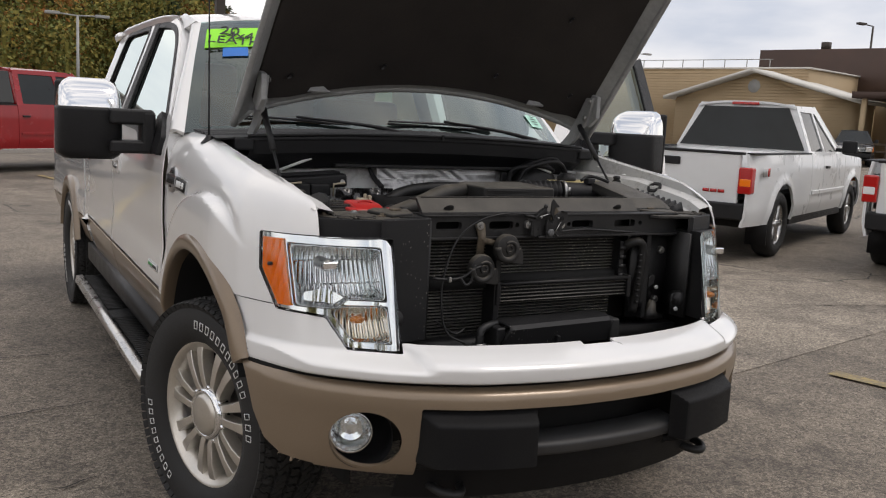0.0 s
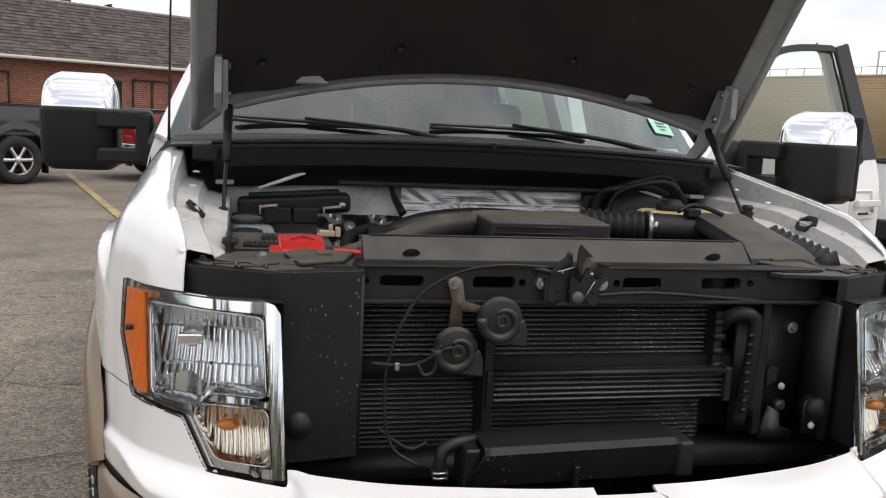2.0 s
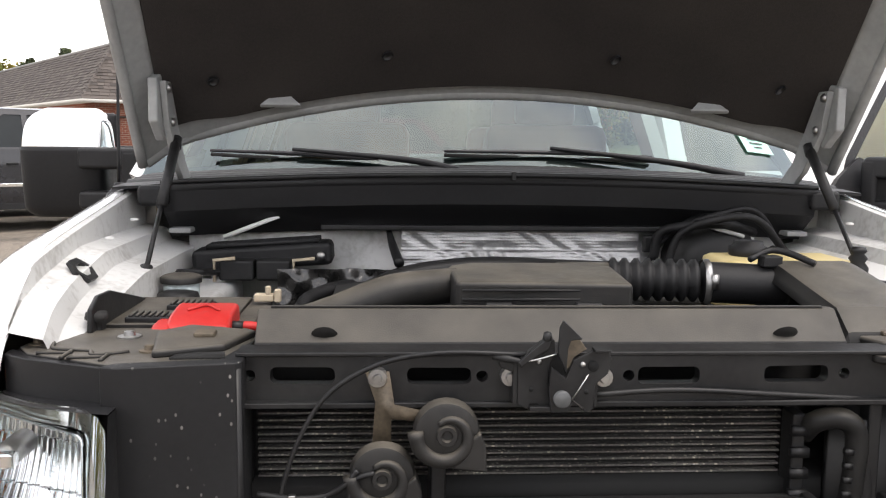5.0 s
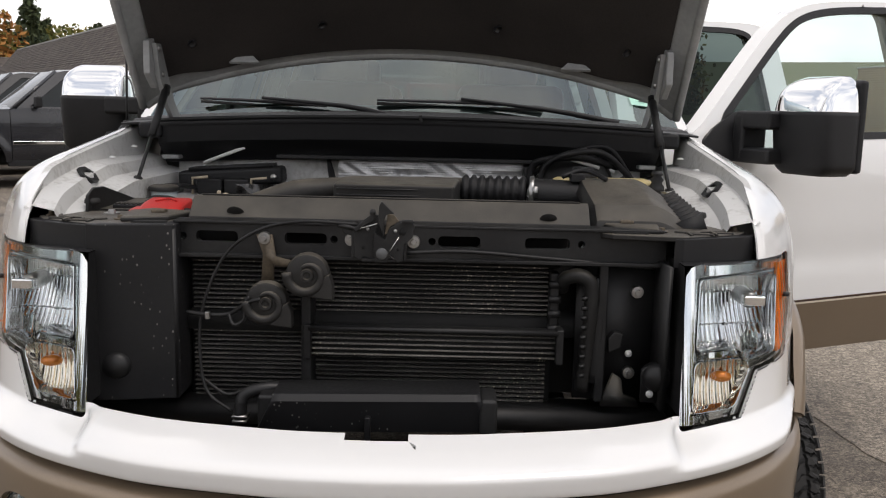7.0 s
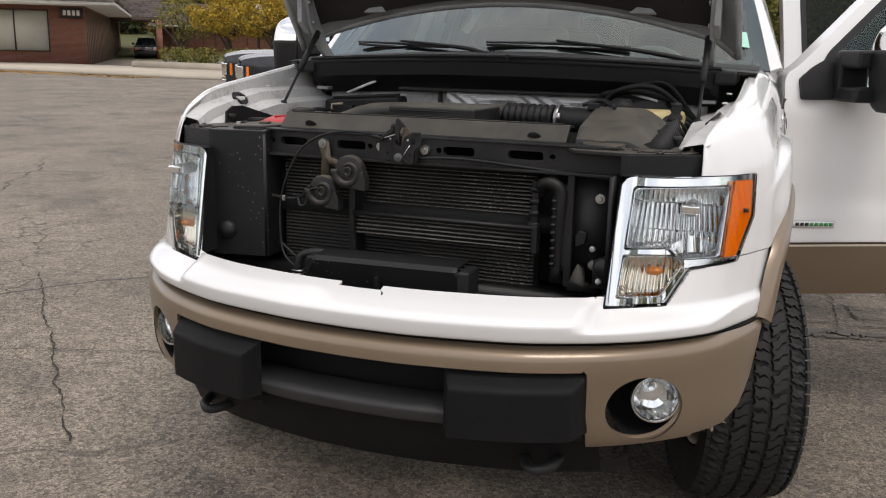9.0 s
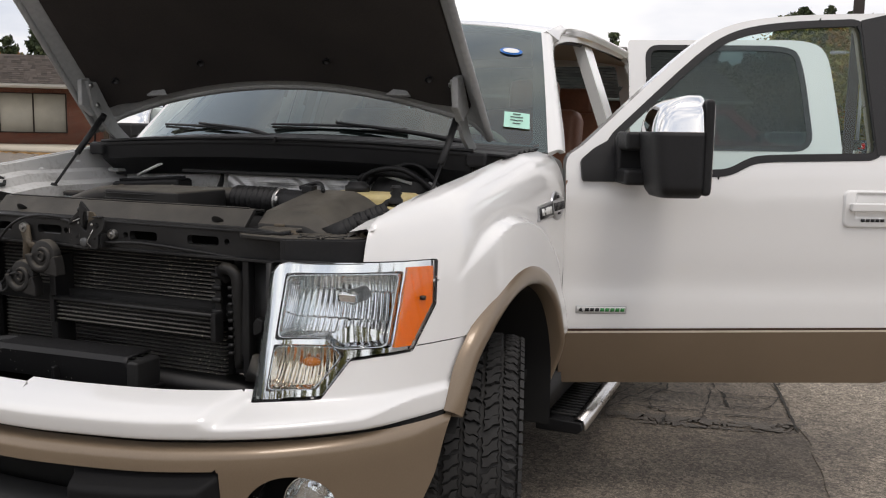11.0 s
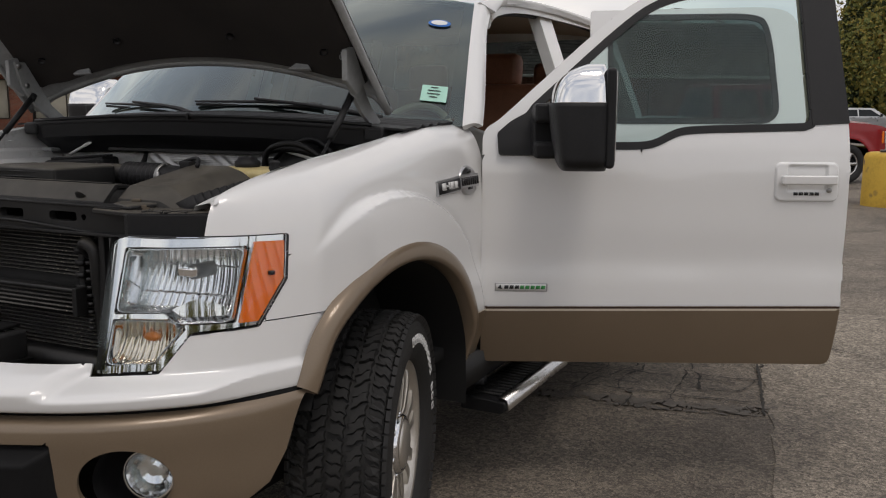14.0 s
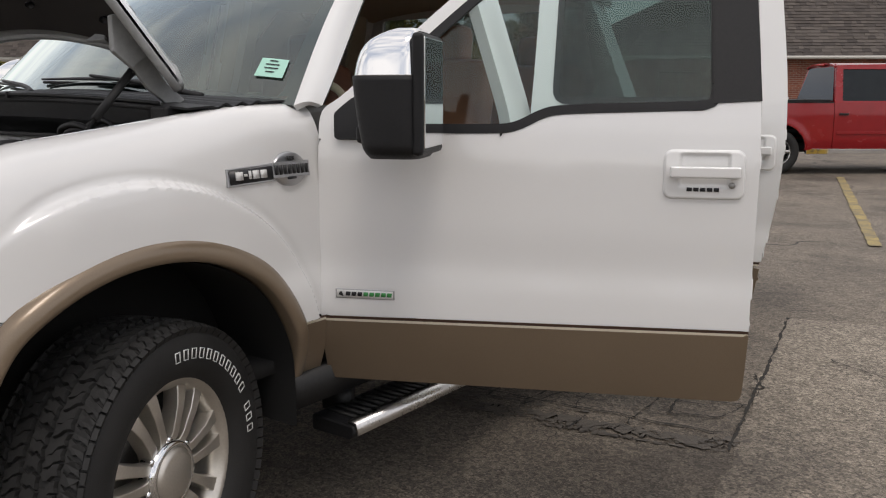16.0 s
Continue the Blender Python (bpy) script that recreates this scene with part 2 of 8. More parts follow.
M["lime"] = principled("lime_sticker", (0.28, 0.80, 0.03), 0.5)[0]
M["blue_ink"] = principled("blue_sticker", (0.02, 0.15, 0.50), 0.45)[0]
M["pale_green"] = principled("pale_green_paper", (0.42, 0.72, 0.60), 0.7)[0]


# ---- mesh tools ----
def mesh_of(name, verts, faces, smooth=True):
    me = bpy.data.meshes.new(name)
    me.from_pydata(np.asarray(verts, float).tolist(), [], list(faces))
    if smooth:
        me.shade_smooth()
    return me


def part(name, shape, material, parent=None, label="", bevel=0.0, solid=0.0, smooth=True, angle=None, segments=2, crisp=True):
    """Links a bmesh or mesh as one object under a thing or a part."""
    if isinstance(shape, bmesh.types.BMesh):
        me = bpy.data.meshes.new(name)
        bmesh.ops.recalc_face_normals(shape, faces=shape.faces[:])
        shape.to_mesh(me)
        shape.free()
        if smooth:
            me.shade_smooth()
    else:
        me = shape
    if material is not None and not me.materials:
        me.materials.append(M[material] if isinstance(material, str) else material)
    ob = new(name, me)
    if parent is not None:
        ob.parent = parent
    if label:
        ob["label"] = label
    if solid:
        sm = ob.modifiers.new("thickness", "SOLIDIFY")
        sm.thickness, sm.offset = solid, -1.0
        if crisp:
            es = ob.modifiers.new("crisp_edges", "EDGE_SPLIT")
            es.split_angle = radians(40)
    if bevel:
        bv = ob.modifiers.new("bevel", "BEVEL")
        bv.width, bv.segments, bv.limit_method, bv.angle_limit = bevel, segments, "ANGLE", radians(35)
        bv.harden_normals = True
    if smooth and angle is not None:
        me.set_sharp_from_angle(angle=radians(angle))
    return ob


def thing(name, label, category, at=None, group="", kind=""):
    ob = new(name)
    ob.empty_display_size = 0.1
    if at is not None:
        ob.matrix_world = at
    return tagged(ob, label, category, group, kind)


def box(bm, c, s, rot=None):
    m = Matrix.Translation(c) @ (rot.to_4x4() if rot else Matrix.Identity(4)) @ Matrix.Diagonal((*s, 1))
    return bmesh.ops.create_cube(bm, size=1.0, matrix=m)["verts"]


def boxes(*items):
    bm = bmesh.new()
    for it in items:
        box(bm, *it)
    return bm


def prism(poly, axis, a, b, bm=None):
    """A polygon of two coordinates, pushed from a to b along an axis."""
    bm = bm or bmesh.new()
    def at(p, d):
        return {"x": (d, p[0], p[1]), "y": (p[0], d, p[1]), "z": (p[0], p[1], d)}[axis]
    lo, hi = [bm.verts.new(at(p, a)) for p in poly], [bm.verts.new(at(p, b)) for p in poly]
    n = len(poly)
    bm.faces.new(lo)
    bm.faces.new(hi)
    for i in range(n):
        bm.faces.new((lo[i], lo[(i + 1) % n], hi[(i + 1) % n], hi[i]))
    bmesh.ops.recalc_face_normals(bm, faces=bm.faces[:])
    return bm


def smooth_path(points, n=6):
    """A Catmull-Rom curve through points."""
    p = np.array(points, float)
    p = np.vstack([2 * p[0] - p[1], p, 2 * p[-1] - p[-2]])
    out = []
    for i in range(1, len(p) - 2):
        for t in np.arange(n) / n:
            a, b, c, d = p[i - 1:i + 3]
            out.append(0.5 * (2 * b + (c - a) * t + (2 * a - 5 * b + 4 * c - d) * t * t + (3 * b - 3 * c + d - a) * t ** 3))
    out.append(p[-2])
    return np.array(out)


def tube(points, radius, sides=10, curve=6, bm=None, caps=True):
    """A pipe along a path; radius may be a list along it."""
    pts = smooth_path(points, curve) if curve else np.array(points, float)
    bm = bm or bmesh.new()
    rad = np.interp(np.linspace(0, 1, len(pts)), np.linspace(0, 1, len(radius)), radius) if hasattr(radius, "__len__") else np.full(len(pts), radius)
    rings, up = [], Vector((0.13, 0.21, 1)).normalized()
    for i, p in enumerate(pts):
        d = Vector(pts[min(i + 1, len(pts) - 1)] - pts[max(i - 1, 0)]).normalized()
        u = d.cross(up)
        if u.length < 1e-3:
            u = d.cross(Vector((1, 0, 0)))
        u.normalize()
        v = d.cross(u)
        rings.append([bm.verts.new(Vector(p) + (u * math.cos(a) + v * math.sin(a)) * rad[i]) for a in (2 * math.pi * k / sides for k in range(sides))])
    for r, q in zip(rings, rings[1:]):
        for k in range(sides):
            bm.faces.new((r[k], r[(k + 1) % sides], q[(k + 1) % sides], q[k]))
    if caps:
        bm.faces.new(rings[0])
        bm.faces.new(rings[-1])
    return bm


def lathe(profile, at=None, sides=40, bm=None, ends=False):
    """Turns a profile of (radius, along) round the x axis."""
    bm = bm or bmesh.new()
    at = at or Matrix.Identity(4)
    rings = [[bm.verts.new(at @ Vector((h, r * math.cos(2 * math.pi * k / sides), r * math.sin(2 * math.pi * k / sides)))) for k in range(sides)] for r, h in profile]
    for r, q in zip(rings, rings[1:]):
        for k in range(sides):
            bm.faces.new((r[k], r[(k + 1) % sides], q[(k + 1) % sides], q[k]))
    for ring in (rings[0], rings[-1]) if ends else ():
        bm.faces.new(ring)
    bmesh.ops.remove_doubles(bm, verts=bm.verts[:], dist=1e-5)
    return bm


def sd_poly(poly, r=0.0):
    """Signed distance to a polygon in a plane, negative inside, with corners rounded by r."""
    p = np.array(poly, float)
    def f(u, v):
        q = np.stack([u, v], -1)
        d, s = np.full(u.shape, 1e9), np.ones(u.shape)
        for i in range(len(p)):
            a, b = p[i], p[i - 1]
            e, w = b - a, q - a
            t = np.clip((w @ e) / (e @ e), 0, 1)
            x = w - t[..., None] * e
            d = np.minimum(d, (x * x).sum(-1))
            c1, c2, c3 = q[..., 1] >= a[1], q[..., 1] < b[1], e[0] * w[..., 1] > e[1] * w[..., 0]
            s = np.where((c1 & c2 & c3) | (~c1 & ~c2 & ~c3), -s, s)
        return s * np.sqrt(d) - r
    return f


def sd_circle(cu, cv, r, ru=1.0):
    return lambda u, v: np.hypot((u - cu) / ru, v - cv) - r


def outside(f):
    return lambda u, v: -f(u, v)


CORE = (0.0, 2.6, 0.8)  # sheets turn their faces away from here


def sheet(name, f, us, vs, cuts=()):
    """A surface f(u, v) over a grid, with every region where a cut is negative taken out along a clean edge."""
    U, V = np.meshgrid(np.asarray(us, float), np.asarray(vs, float), indexing="ij")
    hu, hv = np.gradient(U, axis=0), np.gradient(V, axis=1)
    h = np.maximum(hu, hv)
    zero = np.zeros(U.shape, bool)
    e = 1e-4
    for c in cuts:
        for _ in range(2):
            d = c(U, V)
            gu, gv = (c(U + e, V) - c(U - e, V)) / (2 * e), (c(U, V + e) - c(U, V - e)) / (2 * e)
            g2 = np.maximum(gu * gu + gv * gv, 1e-6)
            near = (np.abs(d) < 0.56 * h * np.sqrt(g2)) & ~zero
            U, V = np.where(near, U - d * gu / g2, U), np.where(near, V - d * gv / g2, V)
        zero |= near
    pos = np.stack(f(U, V), -1).reshape(-1, 3)
    n, m = U.shape
    faces = []
    worst = np.full((n, m), 1e9)
    for c in cuts:
        worst = np.minimum(worst, c(U, V))
    zf = (np.abs(worst) < 0.02 * h) | zero
    idx = np.arange(n * m).reshape(n, m)
    quads = np.stack([idx[:-1, :-1], idx[1:, :-1], idx[1:, 1:], idx[:-1, 1:]], -1).reshape(-1, 4)
    if not cuts:
        faces = quads.tolist()
    else:
        zq = zf.reshape(-1)[quads]
        inq = ((worst < 0) & ~zf).reshape(-1)[quads]
        uc, vc = U.reshape(-1)[quads].mean(1), V.reshape(-1)[quads].mean(1)
        mid_ok = np.all([c(uc, vc) > 0 for c in cuts], axis=0)
        whole = ~inq.any(1) & (~zq.all(1) | mid_ok)
        faces = quads[whole].tolist()
        for q, z, ins in zip(quads[inq.any(1) & ~inq.all(1)].tolist(), zq[inq.any(1) & ~inq.all(1)], inq[inq.any(1) & ~inq.all(1)]):
            for tri in ((0, 1, 2), (0, 2, 3)) if (z[0] or z[2]) and not (z[1] and z[3]) else ((0, 1, 3), (1, 2, 3)):
                if not any(ins[k] for k in tri) and not all(z[k] for k in tri):
                    faces.append([q[k] for k in tri])
    used = sorted({k for fc in faces for k in fc})
    back = {k: i for i, k in enumerate(used)}
    pos = pos[used]
    faces = [[back[k] for k in fc] for fc in faces]
    tri = np.array([(fc[0], fc[1], fc[2], fc[-1]) for fc in faces])
    full = np.linalg.norm(np.cross(pos[tri[:, 1]] - pos[tri[:, 0]], pos[tri[:, 3]] - pos[tri[:, 0]]), axis=1) > 1e-8
    turn = (np.cross(pos[tri[:, 1]] - pos[tri[:, 0]], pos[tri[:, 2]] - pos[tri[:, 0]]) * (pos[tri[:, 0]] - np.array(CORE))).sum()
    faces = [fc for fc, ok in zip(faces, full) if ok]
    return mesh_of(name, pos, [fc[::-1] for fc in faces] if turn < 0 else faces)


TEXTS = {}
for text in ("20", "4x4", "LEATHER", "4X4"):
    cu = bpy.data.curves.new("lettering", "FONT")
    cu.body, cu.extrude, cu.align_x, cu.align_y, cu.shear = text, 0.015, "CENTER", "CENTER", 0.2
    tmp = new("lettering", cu)
    TEXTS[text] = bpy.data.meshes.new_from_object(tmp.evaluated_get(bpy.context.evaluated_depsgraph_get()))
    bpy.data.objects.remove(tmp)


def words(name, text, size, at, material, parent):
    """Lettering as a mesh in Blender's own font."""
    me = TEXTS[text].copy()
    me.transform(Matrix.Scale(size, 4))
    me.materials.clear()
    me.materials.append(M[material])
    ob = new(name, me)
    ob.parent = parent
    ob.matrix_local = at
    return ob


def smoothstep(t):
    t = np.clip(t, 0, 1)
    return t * t * (3 - 2 * t)


def spline(xs, ys):
    """A smooth curve y(x) through points, by monotone cubic pieces."""
    x, y = np.array(xs, float), np.array(ys, float)
    d = np.diff(y) / np.diff(x)
    m = np.concatenate([[d[0]], np.where(d[:-1] * d[1:] > 0, 2 * d[:-1] * d[1:] / np.where(np.abs(d[:-1] + d[1:]) < 1e-9, 1, d[:-1] + d[1:]), 0), [d[-1]]])
    def f(t):
        t = np.clip(t, x[0], x[-1])
        i = np.clip(np.searchsorted(x, t) - 1, 0, len(x) - 2)
        h = x[i + 1] - x[i]
        s = (t - x[i]) / h
        return y[i] * (1 + 2 * s) * (1 - s) ** 2 + h * m[i] * s * (1 - s) ** 2 + y[i + 1] * s * s * (3 - 2 * s) + h * m[i + 1] * s * s * (s - 1)
    return f

# ---- ground ----
def ground_material(name, dark_c, light_c):
    m = varied(name, dark_c, light_c, (0.75, 0.95), 0, 0, 0.55, 9, 0.8, 120, 0.36, 0.64)
    n, l = m.node_tree.nodes, m.node_tree.links
    b = n["Principled BSDF"]
    base = b.inputs["Base Color"].links[0].from_socket
    co = n.new("ShaderNodeTexCoord")
    warp, add = n.new("ShaderNodeTexNoise"), n.new("ShaderNodeMixRGB")
    warp.inputs["Scale"].default_value, warp.inputs["Detail"].default_value = 1.6, 5.0
    add.blend_type, add.inputs["Fac"].default_value = "ADD", 0.55
    l.new(co.outputs["Object"], warp.inputs["Vector"])
    l.new(co.outputs["Object"], add.inputs["Color1"])
    l.new(warp.outputs["Color"], add.inputs["Color2"])
    def crack(scale, width, where_scale, lo, hi):
        v, r = n.new("ShaderNodeTexVoronoi"), n.new("ShaderNodeMapRange")
        v.feature = "DISTANCE_TO_EDGE"
        v.inputs["Scale"].default_value = scale
        r.inputs["From Min"].default_value, r.inputs["From Max"].default_value = width * 0.35, width
        r.inputs["To Min"].default_value, r.inputs["To Max"].default_value = 1.0, 0.0
        l.new(add.outputs["Color"], v.inputs["Vector"])
        l.new(v.outputs["Distance"], r.inputs["Value"])
        w, wr, mul = n.new("ShaderNodeTexNoise"), n.new("ShaderNodeMapRange"), n.new("ShaderNodeMath")
        w.inputs["Scale"].default_value = where_scale
        wr.inputs["From Min"].default_value, wr.inputs["From Max"].default_value = lo, hi
        l.new(co.outputs["Object"], w.inputs["Vector"])
        l.new(w.outputs["Fac"], wr.inputs["Value"])
        mul.operation = "MULTIPLY"
        l.new(r.outputs[0], mul.inputs[0])
        l.new(wr.outputs[0], mul.inputs[1])
        return mul.outputs[0]
    c1, c2 = crack(0.40, 0.007, 0.35, 0.50, 0.60), crack(2.6, 0.016, 0.22, 0.57, 0.66)
    mx = n.new("ShaderNodeMath")
    mx.operation = "MAXIMUM"
    l.new(c1, mx.inputs[0])
    l.new(c2, mx.inputs[1])
    # dark oil spots and pale aggregate
    sp, spr = n.new("ShaderNodeTexVoronoi"), n.new("ShaderNodeMapRange")
    sp.inputs["Scale"].default_value = 0.9
    spr.inputs["From Min"].default_value, spr.inputs["From Max"].default_value = 0.03, 0.10
    spr.inputs["To Min"].default_value, spr.inputs["To Max"].default_value = 0.7, 0.0
    l.new(add.outputs["Color"], sp.inputs["Vector"])
    l.new(sp.outputs["Distance"], spr.inputs["Value"])
    mx2 = n.new("ShaderNodeMath")
    mx2.operation = "MAXIMUM"
    l.new(mx.outputs[0], mx2.inputs[0])
    l.new(spr.outputs[0], mx2.inputs[1])
    ag, agr = n.new("ShaderNodeTexVoronoi"), n.new("ShaderNodeMapRange")
    ag.inputs["Scale"].default_value = 95.0
    agr.inputs["From Min"].default_value, agr.inputs["From Max"].default_value = 0.10, 0.30
    agr.inputs["To Min"].default_value, agr.inputs["To Max"].default_value = 0.55, 0.0
    l.new(co.outputs["Object"], ag.inputs["Vector"])
    l.new(ag.outputs["Distance"], agr.inputs["Value"])
    light, dark = n.new("ShaderNodeMixRGB"), n.new("ShaderNodeMixRGB")
    light.inputs["Color2"].default_value, dark.inputs["Color2"].default_value = (0.36, 0.32, 0.27, 1), (0.028, 0.025, 0.022, 1)
    grain, gr, gm = n.new("ShaderNodeTexNoise"), n.new("ShaderNodeMapRange"), n.new("ShaderNodeMixRGB")
    grain.inputs["Scale"].default_value, grain.inputs["Detail"].default_value, grain.inputs["Roughness"].default_value = 110.0, 6.0, 0.85
    gr.inputs["From Min"].default_value, gr.inputs["From Max"].default_value = 0.36, 0.64
    gr.inputs["To Min"].default_value, gr.inputs["To Max"].default_value = 0.12, 2.0
    gm.blend_type, gm.inputs["Fac"].default_value = "MULTIPLY", 1.0
    l.new(co.outputs["Object"], grain.inputs["Vector"])
    l.new(grain.outputs["Fac"], gr.inputs["Value"])
    l.new(base, gm.inputs["Color1"])
    l.new(gr.outputs[0], gm.inputs["Color2"])
    l.new(agr.outputs[0], light.inputs["Fac"])
    l.new(gm.outputs["Color"], light.inputs["Color1"])
    # stones of the surface, each a little lighter or darker, and old sandy or sooty patches
    cell, cs, cr, cm = (n.new("ShaderNode" + k) for k in ("TexVoronoi", "SeparateColor", "MapRange", "MixRGB"))
    cell.inputs["Scale"].default_value = 72.0
    cr.inputs["From Min"].default_value, cr.inputs["From Max"].default_value = 0.0, 1.0
    cr.inputs["To Min"].default_value, cr.inputs["To Max"].default_value = 0.55, 1.45
    cm.blend_type, cm.inputs["Fac"].default_value = "MULTIPLY", 1.0
    l.new(co.outputs["Object"], cell.inputs["Vector"])
    l.new(cell.outputs["Color"], cs.inputs[0])
    l.new(cs.outputs[0], cr.inputs["Value"])
    l.new(light.outputs["Color"], cm.inputs["Color1"])
    l.new(cr.outputs[0], cm.inputs["Color2"])
    pa, pr, pm = (n.new("ShaderNode" + k) for k in ("TexNoise", "ValToRGB", "MixRGB"))
    pa.inputs["Scale"].default_value, pa.inputs["Detail"].default_value, pa.inputs["Roughness"].default_value = 1.3, 8.0, 0.62
    for e, (at, c) in zip((pr.color_ramp.elements[0], pr.color_ramp.elements[1], pr.color_ramp.elements.new(0.5)), ((0.36, (0.62, 0.62, 0.63, 1)), (0.66, (1.22, 1.14, 1.02, 1)), (0.5, (0.95, 0.95, 0.95, 1)))):
        e.position, e.color = at, c
    pm.blend_type, pm.inputs["Fac"].default_value = "MULTIPLY", 1.0
    l.new(co.outputs["Object"], pa.inputs["Vector"])
    l.new(pa.outputs["Fac"], pr.inputs["Fac"])
    l.new(cm.outputs["Color"], pm.inputs["Color1"])
    l.new(pr.outputs["Color"], pm.inputs["Color2"])
    l.new(mx2.outputs[0], dark.inputs["Fac"])
    l.new(pm.outputs["Color"], dark.inputs["Color1"])
    # darker by the driver door: the truck's shade put into the colour, with oil stains
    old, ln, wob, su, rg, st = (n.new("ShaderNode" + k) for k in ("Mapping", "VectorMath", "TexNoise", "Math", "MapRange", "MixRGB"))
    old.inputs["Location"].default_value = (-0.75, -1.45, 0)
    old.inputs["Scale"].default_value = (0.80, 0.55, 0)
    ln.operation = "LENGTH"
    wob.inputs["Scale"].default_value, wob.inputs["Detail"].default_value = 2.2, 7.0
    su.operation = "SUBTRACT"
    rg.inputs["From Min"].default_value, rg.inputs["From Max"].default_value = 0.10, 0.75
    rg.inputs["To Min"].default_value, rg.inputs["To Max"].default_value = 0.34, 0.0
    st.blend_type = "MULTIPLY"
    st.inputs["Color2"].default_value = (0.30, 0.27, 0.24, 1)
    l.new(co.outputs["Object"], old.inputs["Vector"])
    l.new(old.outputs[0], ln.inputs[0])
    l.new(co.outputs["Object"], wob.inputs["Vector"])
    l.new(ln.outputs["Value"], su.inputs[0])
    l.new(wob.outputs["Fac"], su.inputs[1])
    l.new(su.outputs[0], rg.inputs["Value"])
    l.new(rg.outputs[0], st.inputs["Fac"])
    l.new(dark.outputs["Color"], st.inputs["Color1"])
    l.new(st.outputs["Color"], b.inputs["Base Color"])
    return m


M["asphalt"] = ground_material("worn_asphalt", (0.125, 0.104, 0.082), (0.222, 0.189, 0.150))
M["crack"] = varied("open_crack", (0.020, 0.018, 0.016), (0.040, 0.036, 0.030), (0.9, 1.0), 0, 0, 5, 60)
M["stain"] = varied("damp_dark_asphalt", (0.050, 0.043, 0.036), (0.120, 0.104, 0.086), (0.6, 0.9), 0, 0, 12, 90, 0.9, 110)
M["pale_slab"] = ground_material("pale_worn_paving", (0.185, 0.157, 0.124), (0.29, 0.250, 0.200))
M["line_paint"] = varied("worn_yellow_line_paint", (0.20, 0.165, 0.10), (0.42, 0.32, 0.12), (0.7, 0.9), 0, 0, 4, 40, 0.3, 90, 0.42, 0.60)
M["concrete"] = varied("pale_concrete", (0.36, 0.32, 0.26), (0.48, 0.43, 0.35), (0.8, 0.95), 0, 0, 0.6, 30)
M["grass"] = varied("autumn_grass", (0.06, 0.075, 0.025), (0.13, 0.12, 0.045), (0.9, 1.0), 0, 0, 1.0, 25)
M["litter"] = varied("fallen_leaves", (0.22, 0.12, 0.035), (0.42, 0.24, 0.07), (0.85, 1.0), 0, 0, 3, 40)
M["shingle"] = varied("grey_brown_shingle", (0.070, 0.058, 0.050), (0.125, 0.105, 0.092), (0.85, 1.0), 0, 0, 3, 40)
M["fascia_white"] = varied("off_white_trim", (0.55, 0.53, 0.48), (0.66, 0.64, 0.60), (0.6, 0.8), 0, 0, 1, 20)
M["tan_siding"] = varied("tan_siding", (0.37, 0.275, 0.16), (0.43, 0.325, 0.20), (0.6, 0.8), 0, 0, 0.6, 20)
M["brown_roof"] = varied("brown_metal_roof", (0.060, 0.036, 0.028), (0.085, 0.052, 0.040), (0.6, 0.8), 0, 0, 0.8, 20)
M["blind"] = varied("pale_blinds", (0.45, 0.44, 0.38), (0.58, 0.56, 0.48), (0.7, 0.9), 0, 0, 1, 20)
M["grey_post"] = varied("galvanised_post", (0.28, 0.28, 0.27), (0.38, 0.38, 0.36), (0.5, 0.7), 0.3, 0, 2, 30)
M["dark_post"] = varied("dark_bronze_post", (0.035, 0.027, 0.022), (0.055, 0.045, 0.038), (0.5, 0.7), 0.2, 0, 2, 30)
M["yellow_paint"] = flecked(varied("chipped_yellow_paint", (0.46, 0.28, 0.03), (0.62, 0.39, 0.05), (0.6, 0.85), 0, 0, 4, 30, 0.4, 60, 0.30, 0.5), (0.15, 0.10, 0.06), (9, 9, 7), 0.42, 2.2, 0.46, 0.54)
M["wood_post"] = varied("weathered_wood", (0.14, 0.10, 0.07), (0.22, 0.17, 0.12), (0.8, 0.95), 0, 0, 3, 40)


def plain(name, bm, material, label, category, kind="structure", **kw):
    return tagged(part(name, bm, material, None, **kw), label, category, kind=kind)


def ribbon(points, width, z, rough=0.0, seed=1):
    """A flat strip along a line on the ground, with a wandering edge."""
    random.seed(seed)
    bm = bmesh.new()
    pts = [Vector((*p, z)) for p in points]
    left, right = [], []
    for i, p in enumerate(pts):
        d = (pts[min(i + 1, len(pts) - 1)] - pts[max(i - 1, 0)]).normalized()
        nrm = Vector((-d.y, d.x, 0))
        w = width / 2 * (1 + rough * (random.random() - 0.5))
        left.append(bm.verts.new(p + nrm * w))
        right.append(bm.verts.new(p - nrm * w))
    for i in range(len(pts) - 1):
        bm.faces.new((left[i], left[i + 1], right[i + 1], right[i]))
    return bm


def wander(a, b, step, sway, seed):
    random.seed(seed)
    a, b = Vector(a), Vector(b)
    n = max(2, int((b - a).length / step))
    nrm = Vector((-(b - a).y, (b - a).x)).normalized()
    out, off = [], 0.0
    for i in range(n + 1):
        off = off * 0.8 + random.uniform(-sway, sway)
        out.append(tuple(a.lerp(b, i / n) + nrm * (off if 0 < i < n else 0)))
    return out


g = bmesh.new()
bmesh.ops.create_grid(g, x_segments=40, y_segments=40, size=700)
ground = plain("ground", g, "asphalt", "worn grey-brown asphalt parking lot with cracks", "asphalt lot")
